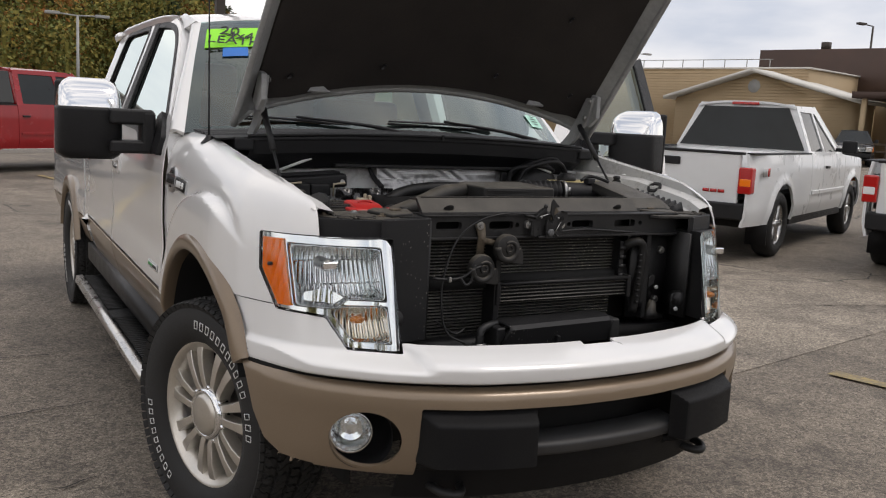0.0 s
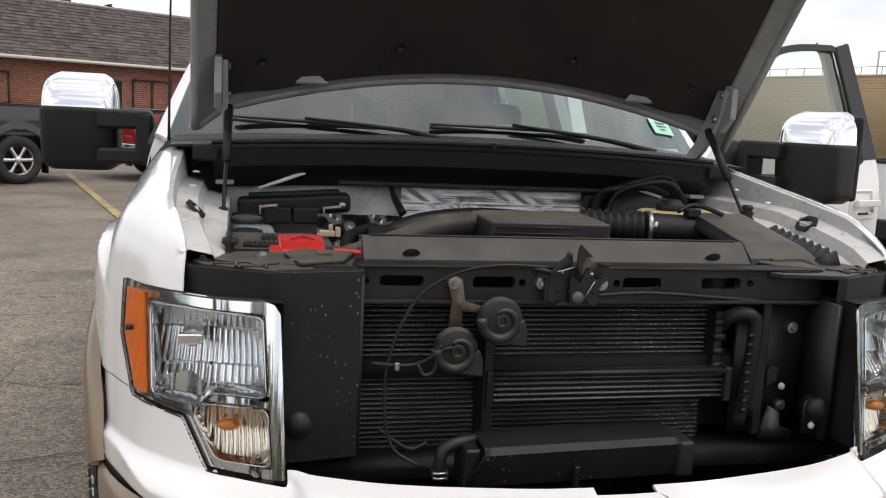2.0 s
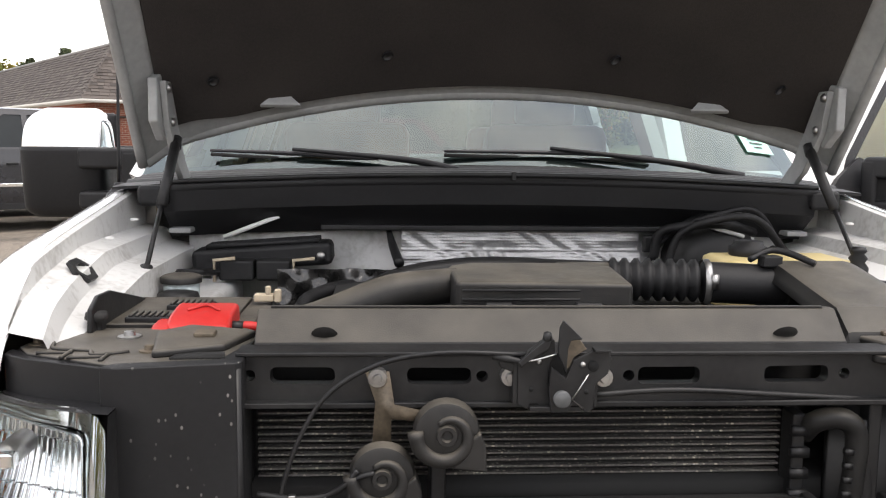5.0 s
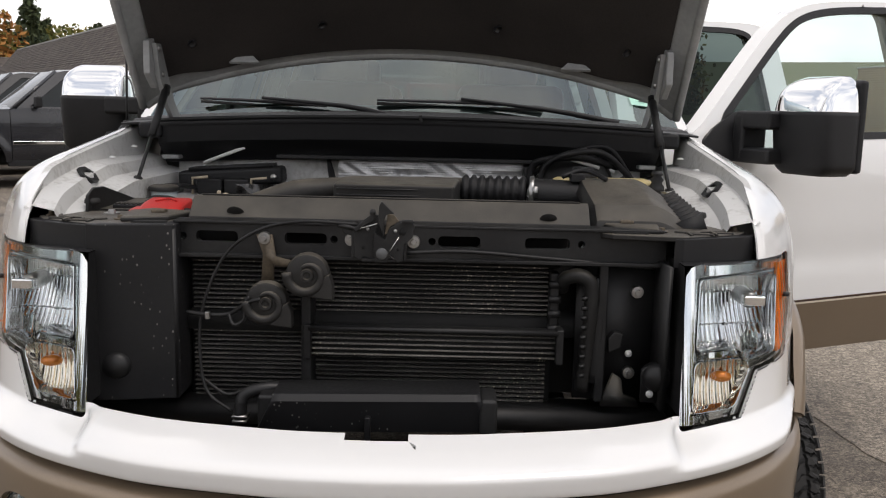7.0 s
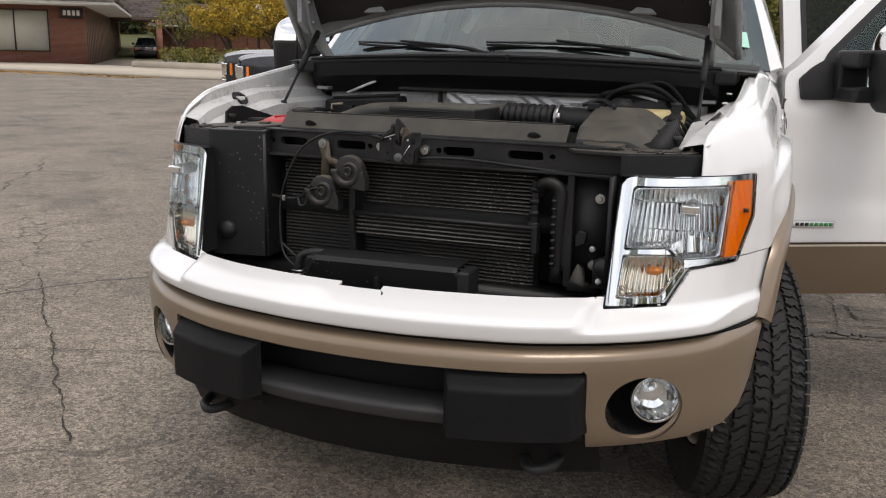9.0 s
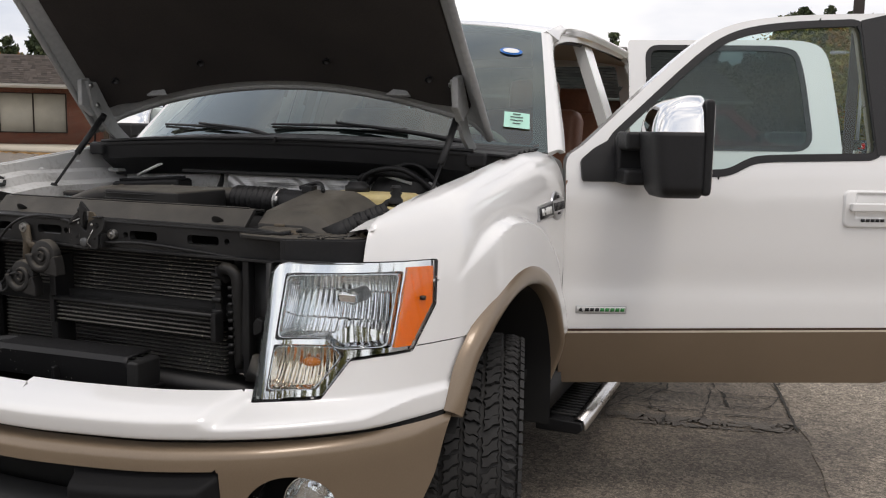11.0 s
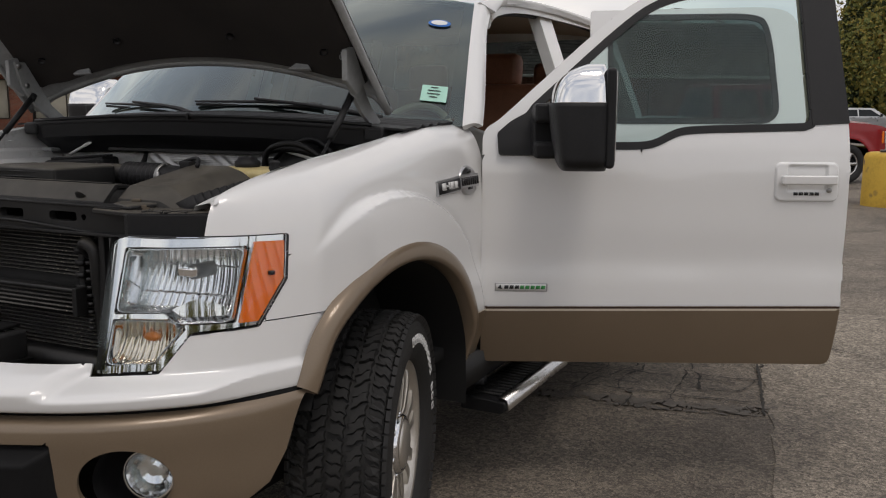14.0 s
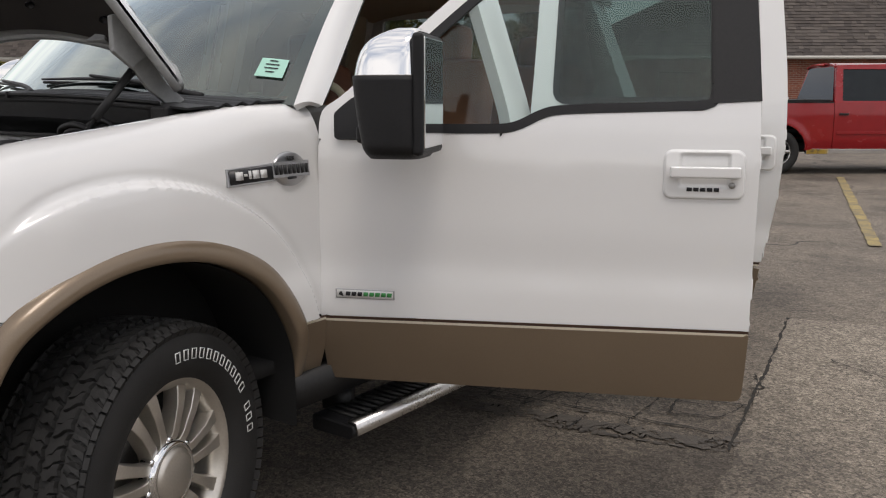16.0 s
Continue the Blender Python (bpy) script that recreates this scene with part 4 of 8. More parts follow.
# front fascia
fascia_off = spline([0.722, 0.729, 0.745, 0.766, 0.776, 0.790, 0.800, 0.812, 0.83], [0.016, 0.001, -0.004, -0.007, 0.001, 0.032, 0.060, 0.105, 0.13])


def fascia_f(x, z):
    low = bump_y(np.abs(x)) + fascia_off(z)
    w = smoothstep((z - 0.748) / 0.045) * smoothstep((np.abs(x) - 0.54) / 0.04)
    w = np.maximum(w, 0.6 * smoothstep((np.abs(x) - 0.82) / 0.09))
    return x, low * (1 - w) + front_y(x, z) * w, z


BX = np.linspace(0, 0.964, 200)


def fascia_end(z):
    """Where the fascia runs under the wheel-arch moulding."""
    r = r_out(180 - np.degrees(np.arcsin(np.clip((z - HUB_Z) / 0.59, 0, 1)))) - 0.022
    y = AXLE_F - np.sqrt(np.maximum(0.05, r ** 2 - (z - HUB_Z) ** 2))
    return 0.6 * np.interp(y, PLAN[:, 1], PLAN[:, 0]) + 0.4 * np.interp(y, bump_y(BX), BX)


half = np.concatenate([np.linspace(0, 0.56, 40)[:-1], np.linspace(0.56, 0.86, 50)[:-1], np.linspace(0.86, 0.960, 60)])
fascia_x = np.concatenate([-half[:0:-1], half])
hl_cut = sd_poly(HL, 0.006)
open_cut = lambda x, z: np.maximum(np.abs(x) - 0.5885, 0.8115 - z)
notch_cut = lambda x, z: np.maximum(np.abs(x) - 0.062, 0.806 - z)
part("front_fascia", sheet("front_fascia", fascia_f, fascia_x, np.linspace(0.722, 0.888, 48),
     [lambda x, z: hl_cut(np.abs(x), z), open_cut, notch_cut, lambda x, z: fascia_end(z) - np.abs(x)]), "white", truck, solid=0.006)

# bumper
bump_prof = spline([0.44, 0.47, 0.52, 0.60, 0.66, 0.685, 0.70, 0.712], [0.045, 0.022, 0.008, 0.0, -0.006, -0.004, 0.006, 0.035])


BS = np.concatenate([[0], np.cumsum(np.hypot(np.diff(BX), np.diff(bump_y(BX))))])


def bx_of(s):
    return np.interp(np.abs(s), BS, BX)


def bumper_f(s, z):
    x = bx_of(s)
    return np.sign(s) * x, bump_y(x) + bump_prof(z) - 0.004, z


fog_c = (0.700, 0.556)
bs = np.concatenate([np.linspace(0, 0.58, 34)[:-1], np.linspace(0.58, BS[-1], 80)])
bs = np.concatenate([-bs[:0:-1], bs])
gap_cut = sd_poly([(-0.570, 0.30), (0.570, 0.30), (0.570, 0.652), (-0.570, 0.652)], 0.006)
end_cut = sd_poly([(0.25, 0.30), (0.9, 0.30), (0.9, 0.80), (0.525, 0.80), (0.505, 0.69), (0.455, 0.575), (0.405, 0.505), (0.34, 0.468), (0.25, 0.46)])
bumper = part("bumper", sheet("bumper", bumper_f, bs, np.linspace(0.455, 0.712, 44),
              [lambda s, z: gap_cut(bx_of(s), z), lambda s, z: end_cut(bump_y(bx_of(s)), z), lambda s, z: np.hypot(bx_of(s) - fog_c[0], z - fog_c[1]) - 0.082]), "tan", truck, "tan metallic bumper", solid=0.012)


def fascia_strip(name, offs, zs, material, parent, xmax, solid=0.0):
    """A strip that follows the bumper's plan."""
    prof = spline(zs, offs)
    return part(name, sheet(name, lambda x, z: (x, bump_y(np.abs(x)) + prof(z), z), np.linspace(-xmax, xmax, 70), np.linspace(zs[0], zs[-1], 14)), material, parent, solid=solid)


# near-black strips behind the bumper openings stand in for the shade inside
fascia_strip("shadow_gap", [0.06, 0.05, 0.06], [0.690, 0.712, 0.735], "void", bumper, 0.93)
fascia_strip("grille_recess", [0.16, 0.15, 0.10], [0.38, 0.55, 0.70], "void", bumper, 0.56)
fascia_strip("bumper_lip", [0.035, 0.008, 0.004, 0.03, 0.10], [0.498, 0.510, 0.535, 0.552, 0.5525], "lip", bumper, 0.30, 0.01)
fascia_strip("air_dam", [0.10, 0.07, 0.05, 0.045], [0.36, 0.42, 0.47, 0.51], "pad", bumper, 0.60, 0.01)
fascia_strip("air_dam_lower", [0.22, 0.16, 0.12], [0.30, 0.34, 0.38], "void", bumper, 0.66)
for sg in (-1, 1):
    def pad_f(x, z):
        e = np.minimum(np.minimum(x - 0.252, 0.580 - x), np.minimum(z - 0.470, 0.650 - z))
        return sg * x, bump_y(x) - 0.050 + 0.055 * (1 - smoothstep(e / 0.03)) + 0.02 * (z < 0.5), z
    part("bumper_pad", sheet("bumper_pad", pad_f, np.linspace(0.252, 0.580, 50), np.linspace(0.470, 0.650, 30)), "pad", bumper, "black plastic bumper pad", solid=0.008)
    fog = part("fog_lamp", lathe([(0.0, 0.004), (0.03, 0.004), (0.054, -0.003), (0.058, -0.010)],
               Matrix.Translation((sg * (fog_c[0] + 0.022), 0.205, fog_c[1] + 0.006)) @ Matrix.Rotation(radians(-90 - sg * -22), 4, "Z"), 32), "lens", bumper, "round clear fog lamp")
    at = Matrix.Translation((sg * (fog_c[0] + 0.022), 0.212, fog_c[1] + 0.006)) @ Matrix.Rotation(radians(-90 + sg * 22), 4, "Z")
    part("fog_reflector", lathe([(0.056, -0.004), (0.050, -0.02), (0.036, -0.032), (0.018, -0.040), (0.014, -0.026), (0.0, -0.024)], at, 20), "reflector", fog, angle=10)
    part("fog_bezel", lathe([(0.056, 0.0), (0.061, 0.002), (0.062, -0.03), (0.056, -0.03)], at, 32), "chrome", fog)
    part("fog_pocket", lathe([(0.090, 0.012), (0.086, -0.02), (0.075, -0.09), (0.0, -0.10)], Matrix.Translation((sg * fog_c[0], 0.190, fog_c[1])) @ Matrix.Rotation(radians(-90 + sg * 30), 4, "Z"), 32), "black", bumper)
    bm = tube([(sg * 0.43, 0.20, 0.410), (sg * 0.43, 0.09, 0.405), (sg * 0.465, 0.045, 0.402), (sg * 0.505, 0.09, 0.405), (sg * 0.505, 0.20, 0.410)], 0.014, 8)
    part("tow_hook", bm, "satin", truck)

# fenders, flares
ridge_x = spline([0.33, 0.36, 0.42, 0.52, 0.65, 0.9, 1.585], [0.770, 0.775, 0.787, 0.806, 0.822, 0.832, 0.838])
ridge_z = spline([0.33, 0.36, 0.40, 0.48, 0.62, 0.93, 1.12, 1.25, 1.34, 1.585], [1.170, 1.190, 1.206, 1.230, 1.249, 1.287, 1.311, 1.328, 1.338, 1.345])


def fender_f(s, v):
    x, y = plan_x(s), plan_y(s)
    flat = np.minimum(v, 1.0)
    phi = np.clip(v - 1.0, 0, 1) * math.pi / 2
    zr = ridge_z(y)
    z = flat + (zr - 1.0) * np.sin(phi)
    y2 = y + lean(z, y)
    x = x + barrel(np.minimum(z, 1.15)) * smoothstep((y - 0.6) / 0.2)
    e = np.hypot((y - 0.93) / 0.60, (z - 0.62) / 0.535) - 1
    x = x + (0.030 * (1 - smoothstep((e + 0.012) / 0.030)) - 0.005 * np.exp(-((e - 0.035) / 0.03) ** 2)) * (1 - smoothstep((phi - 1.0) / 0.3)) * smoothstep((y - 0.53) / 0.25)
    k = (1 - np.cos(phi)) ** 1.45
    return x + (ridge_x(y) - x) * k, y2 + (np.maximum(y, 0.345) - y) * k, z


def in_yz(c, use_x=False):
    def f(s, v):
        zr = ridge_z(plan_y(s))
        z = np.minimum(v, 1.0) + (zr - 1.0) * np.sin(np.clip(v - 1.0, 0, 1) * math.pi / 2)
        return c(plan_x(s) if use_x else plan_y(s), z)
    return f


s_tip, s_end = float(np.interp(0.775, PLAN[:, 0], PLAN_S)), PLAN_S[-1]
hl_cut2 = sd_poly(HL, 0.006)
front_low = lambda y, z: np.maximum(y - 0.78, z - 0.891)
for sg in (-1, 1):
    mir = lambda f: (lambda u, v: (lambda p: (sg * p[0], p[1], p[2]))(f(u, v)))
    fender = part("fender", sheet("fender", mir(fender_f), np.linspace(s_tip, s_end, 210), np.concatenate([np.linspace(0.715, 1.0, 44)[:-1], np.linspace(1.0, 2.0, 60)]),
                  [in_yz(hl_cut2, True), in_yz(arch(r_out, 0.012)), in_yz(front_low)]), "white", truck, solid=0.004)
    part("fender_lower", sheet("fender_lower", lambda y, z: (sg * (side_x(z) + 0.004), y, z), np.linspace(1.34, 1.576, 40), np.linspace(0.485, 0.700, 30), [arch(r_out, 0.030)]), "tan", truck, "tan lower fender", solid=0.004)
    part("pinstripe", sheet("pinstripe", lambda y, z: (sg * (side_x(z) + 0.003), y, z), np.linspace(1.44, 1.572, 5), np.linspace(0.700, 0.708, 2)), "cream", truck)
    part("pinstripe", sheet("pinstripe", lambda y, z: (sg * (side_x(z) + 0.003), y, z), np.linspace(1.44, 1.572, 5), np.linspace(0.708, 0.715, 2)), "maroon", truck)
    sec = [(0.0, -0.004), (0.06, 0.010), (0.18, 0.022), (0.40, 0.030), (0.75, 0.034), (0.95, 0.030), (1.0, 0.022), (1.0, -0.02), (0.98, -0.05)]
    def flare_f(t, q):
        i = np.round(q).astype(int)
        a, o = np.array([p[0] for p in sec])[i], np.array([p[1] for p in sec])[i]
        r = r_out(t) + (r_in(t) - r_out(t)) * a
        y, z = AXLE_F + r * np.cos(np.radians(t)), HUB_Z + r * np.sin(np.radians(t))
        s = np.interp(y, PLAN[:, 1], PLAN_S)
        return sg * (plan_x(s) + barrel(np.minimum(z, 0.69)) * (y > AXLE_F) + 0.018 * smoothstep((t - 130) / 16) + o * (1 - 0.4 * smoothstep((t - 120) / 30)) + 0.012 * smoothstep((t - 10) / 30)), y, z
    part("wheel_flare", sheet("wheel_flare", flare_f, np.linspace(8, 145.5, 70), np.arange(len(sec))), "tan", truck, "tan wheel-arch moulding")
    liner = lambda t, x: (sg * x, AXLE_F + (r_in(t) - 0.005) * np.cos(np.radians(t)), HUB_Z + (r_in(t) - 0.005) * np.sin(np.radians(t)))
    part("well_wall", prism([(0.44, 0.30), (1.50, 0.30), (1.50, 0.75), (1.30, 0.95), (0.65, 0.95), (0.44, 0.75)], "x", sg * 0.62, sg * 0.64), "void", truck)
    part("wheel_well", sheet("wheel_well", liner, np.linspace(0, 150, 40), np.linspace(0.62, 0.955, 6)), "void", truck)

# closed passenger side, cab and bed
DOOR_F = [(1.580, 0.497), (2.806, 0.507), (2.815, 1.34), (2.790, 1.862), (2.42, 1.848), (2.20, 1.815), (2.05, 1.735), (1.63, 1.352), (1.580, 1.325)]
WIN_F = [(1.76, 1.285), (2.11, 1.285), (2.16, 1.292), (2.22, 1.325), (2.27, 1.340), (2.685, 1.352), (2.672, 1.812), (2.40, 1.797), (2.22, 1.765), (2.10, 1.695), (1.745, 1.372)]
DOOR_R = [(2.822, 0.508), (3.700, 0.514), (3.735, 0.75), (3.785, 1.00), (3.800, 1.34), (3.74, 1.82), (3.64, 1.866), (2.80, 1.864), (2.822, 1.34)]
WIN_R = [(2.93, 1.355), (3.64, 1.362), (3.60, 1.77), (3.55, 1.812), (2.91, 1.815)]


def rounded(poly, radii):
    """A polygon with its corners drawn round."""
    out = []
    for i, p in enumerate(poly):
        p, a, b = Vector(p), Vector(poly[i - 1]), Vector(poly[(i + 1) % len(poly)])
        r = radii[i] if isinstance(radii, (list, tuple)) else radii
        s, e = p + (a - p) * min(0.48, r / (a - p).length), p + (b - p) * min(0.48, r / (b - p).length)
        n = 2 if r < 0.04 else 4
        out += [tuple((1 - t) ** 2 * s + 2 * t * (1 - t) * p + t * t * e) for t in (k / n for k in range(n + 1))]
    return out


DOOR_F = rounded(DOOR_F, [0.025, 0.025, 0.3, 0.015, 0.2, 0.2, 0.2, 0.04, 0.04])
DOOR_R = rounded(DOOR_R, [0.025, 0.05, 0.2, 0.2, 0.3, 0.10, 0.10, 0.015, 0.3])
WIN_F = rounded(WIN_F, [0.03, 0.1, 0.1, 0.1, 0.1, 0.025, 0.025, 0.2, 0.2, 0.2, 0.03])
WIN_R = rounded(WIN_R, [0.04, 0.06, 0.2, 0.12, 0.04])


def panel_f(sg):
    return lambda y, z: (sg * side_x(z), y, z)


def door(sg, outline, window, hinge_y, name, front):
    """A door in its closed place, under an empty at its hinge."""
    ys = [p[0] for p in outline]
    d = new(name)
    d.parent = truck
    d.matrix_local = Matrix.Translation((sg * 0.945, hinge_y, 0))
    inv = Matrix.Translation((-sg * 0.945, -hinge_y, 0))
    def put(ob):
        ob.data.transform(inv)
        return ob
    out = outside(sd_poly(outline))
    yy, zz = np.linspace(min(ys), max(ys), 150), np.concatenate([np.linspace(0.490, 1.24, 42)[:-1], np.linspace(1.24, 1.875, 84)])
    stripe = lambda y, z: z - (0.712 + 0.018 * (y - 1.58) / 1.2)
    win_cut = sd_poly(window, 0.012)
    put(part("door_skin", sheet("door_skin", panel_f(sg), yy, zz, [out, win_cut, stripe]), "white", d, solid=0.004))
    rimline = np.array(outline + [outline[0]])
    put(part("door_edge", sheet("door_edge", lambda u, v: (sg * (side_x(rimline[np.round(u).astype(int), 1]) - 0.003 - v), rimline[np.round(u).astype(int), 0] + 0.001, rimline[np.round(u).astype(int), 1]), np.arange(len(rimline)), np.linspace(0, 0.075, 3)), "white", d, angle=30))
    put(part("door_lower", sheet("door_lower", lambda y, z: (sg * (side_x(z) + 0.004), y, z), yy, np.linspace(0.490, 0.72, 20), [out, lambda y, z: -(z - (0.696 + 0.018 * (y - 1.58) / 1.2))]), "tan", d, "tan lower door cladding", solid=0.006))
    for lo, hi, mt in ((0.696, 0.704, "cream"), (0.704, 0.712, "maroon")):
        put(part("pinstripe", sheet("pinstripe", lambda y, z: (sg * (side_x(z) + 0.005), y, z + 0.018 * (y - 1.58) / 1.2), yy[1:-1], np.linspace(lo, hi, 2), [out]), mt, d))
    def ring(a, b):
        return [outside(sd_poly(window, a)), sd_poly(window, b)]
    put(part("window_seal", sheet("window_seal", lambda y, z: (sg * (side_x(z) + 0.003), y, z), yy, np.linspace(1.25, 1.875, 90), ring(0.026, 0.0)), "black", d, solid=0.01))
    glass = put(part("window_glass", sheet("window_glass", lambda y, z: (sg * (side_x(z) - 0.012), y, z), yy, np.linspace(1.25, 1.875, 40), [outside(sd_poly(window, 0.012))]), ("glass" if front else "rear_glass") if sg > 0 else "side_glass", d))
    glass.visible_shadow = False
    hy = hinge_y + (0.985 if front else 0.73)
    hz = 1.155
    rect = lambda a, b, c, e: [(hy + a, hz + b), (hy + c, hz + b), (hy + c, hz + e), (hy + a, hz + e)]
    plate = sd_poly(rect(0.026, -0.042, 0.190, 0.042), 0.024)
    scoop = sd_poly(rect(0.052, -0.024, 0.166, 0.048), 0.012)
    def plate_f(y, z):
        o = 0.011 * smoothstep(-plate(y, z) / 0.007 + 0.25) - 0.0095 * smoothstep(-scoop(y, z) / 0.010)
        return sg * (side_x(z) + o - 0.001), y, z
    base = put(part("door_handle", sheet("door_handle", plate_f, np.linspace(hy - 0.02, hy + 0.236, 96), np.linspace(hz - 0.075, hz + 0.075, 60), [outside(sd_poly(rect(0.026, -0.042, 0.190, 0.042), 0.025))]), "white", d))
    put(part("handle_pull", prism([(hy + 0.018, hz - 0.007), (hy + 0.200, hz - 0.007), (hy + 0.200, hz + 0.024), (hy + 0.018, hz + 0.024)], "x", sg * 0.986, sg * 1.006), "white", base, bevel=0.006))
    for k in (0.030, 0.186):
        put(part("pull_foot", boxes(((sg * 0.980, hy + k, hz + 0.008), (0.03, 0.018, 0.022))), "white", base, bevel=0.003))
    if front:
        for k in range(5):
            y0 = hy + 0.064 + k * 0.0175
            put(part("keypad_button", prism([(y0, hz - 0.044), (y0 + 0.0135, hz - 0.044), (y0 + 0.0135, hz - 0.034), (y0, hz - 0.034)], "x", sg * 0.965, sg * 0.981), "ink", base))
        put(part("lock_cylinder", lathe([(0.0, 0.006), (0.008, 0.006), (0.009, 0.0)], Matrix.Translation((sg * 0.977, hy + 0.180, hz - 0.027)) @ Matrix.Rotation(0 if sg > 0 else math.pi, 4, "Z"), 16), "steel", base))
        sash = [(2.69, 1.345), (2.813, 1.352), (2.788, 1.858), (2.678, 1.832)]
        put(part("pillar_cover", sheet("pillar_cover", lambda y, z: (sg * (side_x(z) + 0.005), y, z), np.linspace(2.64, 2.83, 30), np.linspace(1.33, 1.875, 50), [outside(sd_poly(sash))]), "black", d, "black pillar cover", solid=0.008))
    put(part("door_inner", sheet("door_inner", lambda y, z: (sg * (side_x(z) - 0.07), y, z), yy, zz, [outside(sd_poly(outline, -0.02)), sd_poly(window, 0.02)]), "beige", d, solid=0.02))
    return d


door_pf = door(-1, DOOR_F, WIN_F, 1.578, "front_door", True)
door_pr = door(-1, DOOR_R, WIN_R, 2.82, "rear_door", False)
door_df = door(1, DOOR_F, WIN_F, 1.578, "front_door", True)
door_dr = door(1, DOOR_R, WIN_R, 2.82, "rear_door", False)
door_df["label"], door_dr["label"] = "open driver door", "open rear door"
door_df.rotation_euler, door_dr.rotation_euler = (0, 0, radians(-66.5)), (0, 0, radians(-76))

# tow mirrors
def mirror(sg, parent, hinge_y):
    inv = Matrix.Translation((-sg * 0.945, -hinge_y, 0))
    def put(ob):
        ob.data.transform(inv)
        return ob
    sail = [(1.645, 1.250), (1.80, 1.250), (1.82, 1.29), (1.82, 1.385), (1.78, 1.40), (1.68, 1.345), (1.640, 1.310)]
    m = put(part("mirror", sheet("mirror", lambda y, z: (sg * (side_x(z) + 0.02), y, z), np.linspace(1.58, 1.88, 40), np.linspace(1.23, 1.44, 30), [outside(sd_poly(sail, 0.01))]), "black", parent, "black tow mirror with chrome cap", solid=0.03, bevel=0.004))
    for z, h in ((1.382, 0.062), (1.262, 0.052)):
        put(part("mirror_arm", boxes(((sg * 1.048, 1.800, z), (0.17, 0.105, h))), "black", m, bevel=0.012))
    put(part("arm_joint", boxes(((sg * 0.985, 1.800, 1.322), (0.055, 0.11, 0.17))), "black", m, bevel=0.014))
    def head(z0, z1, front, shrink):
        """A hollow-backed head: rounded level sections between two heights."""
        bm, rings = bmesh.new(), []
        for k in np.linspace(0, 1, 18):
            ya, yb, g = front(k), 1.968, shrink(k)
            ring = []
            for t in np.linspace(0, 2 * math.pi, 48, endpoint=False):
                c, s = math.cos(t), math.sin(t)
                u, v = math.copysign(abs(c) ** 0.42, c), math.copysign(abs(s) ** 0.42, s)
                ring.append(bm.verts.new((sg * (1.197 + (0.124 - g) * u), (ya + yb) / 2 + ((yb - ya) / 2 - 0.3 * g) * v, z0 + (z1 - z0) * k)))
            rings.append(ring)
        for p, q in zip(rings, rings[1:]):
            for i in range(48):
                bm.faces.new((p[i], p[(i + 1) % 48], q[(i + 1) % 48], q[i]))
        bm.faces.new(rings[0])
        bm.faces.new(rings[-1])
        bmesh.ops.recalc_face_normals(bm, faces=bm.faces)
        return bm
    put(part("mirror_housing", head(1.207, 1.412, lambda k: 1.788 + 0.030 * (1 - k) ** 1.5, lambda k: 0.030 * max(0.0, 1 - k / 0.16) ** 2), "black", m))
    put(part("chrome_cap", head(1.408, 1.528, lambda k: 1.792 + 0.030 * k ** 1.5 + 0.055 * k ** 5, lambda k: 0.002 + 0.012 * k + 0.040 * k ** 6), "chrome", m, "chrome mirror cap"))
    put(part("mirror_rim", boxes(((sg * 1.197, 1.964, 1.366), (0.236, 0.030, 0.300))), "black", m, bevel=0.012))
    put(part("mirror_glass", boxes(((sg * 1.197, 1.978, 1.37), (0.21, 0.008, 0.27))), "chrome", m, bevel=0.003))


mirror(-1, door_pf, 1.578)
mirror(1, door_df, 1.578)

# cab shell
def shield_f(a, t):
    x = a * (0.895 - 0.175 * t)
    y = 1.335 + 0.62 * t + 0.19 * a * a * (1 - 0.75 * t)
    z = 1.385 + 0.465 * t - 0.05 * a * a + 0.03 * np.sin(t * math.pi)
    return x, y, z


roof_z = spline([1.955, 2.10, 2.35, 2.9, 3.6, 3.88], [1.853, 1.880, 1.902, 1.916, 1.906, 1.888])
door_top = spline([1.98, 2.05, 2.20, 2.42, 2.79, 3.60, 3.70, 3.88], [1.690, 1.735, 1.815, 1.848, 1.862, 1.866, 1.850, 1.80])


def tuck(y):
    """How far the cab's corner draws in ahead of the door frame's bend."""
    return 0.030 * (1 - smoothstep((y - 2.10) / 0.45))


def roof_f(y, a):
    w = 0.725 + 0.040 * smoothstep((y - 1.96) / 0.5)
    return w * a, y + 0.048 * a * a * (1 - smoothstep((y - 1.96) / 0.6)), roof_z(y) - 0.048 * a * a - 0.012 * np.abs(a) ** 10


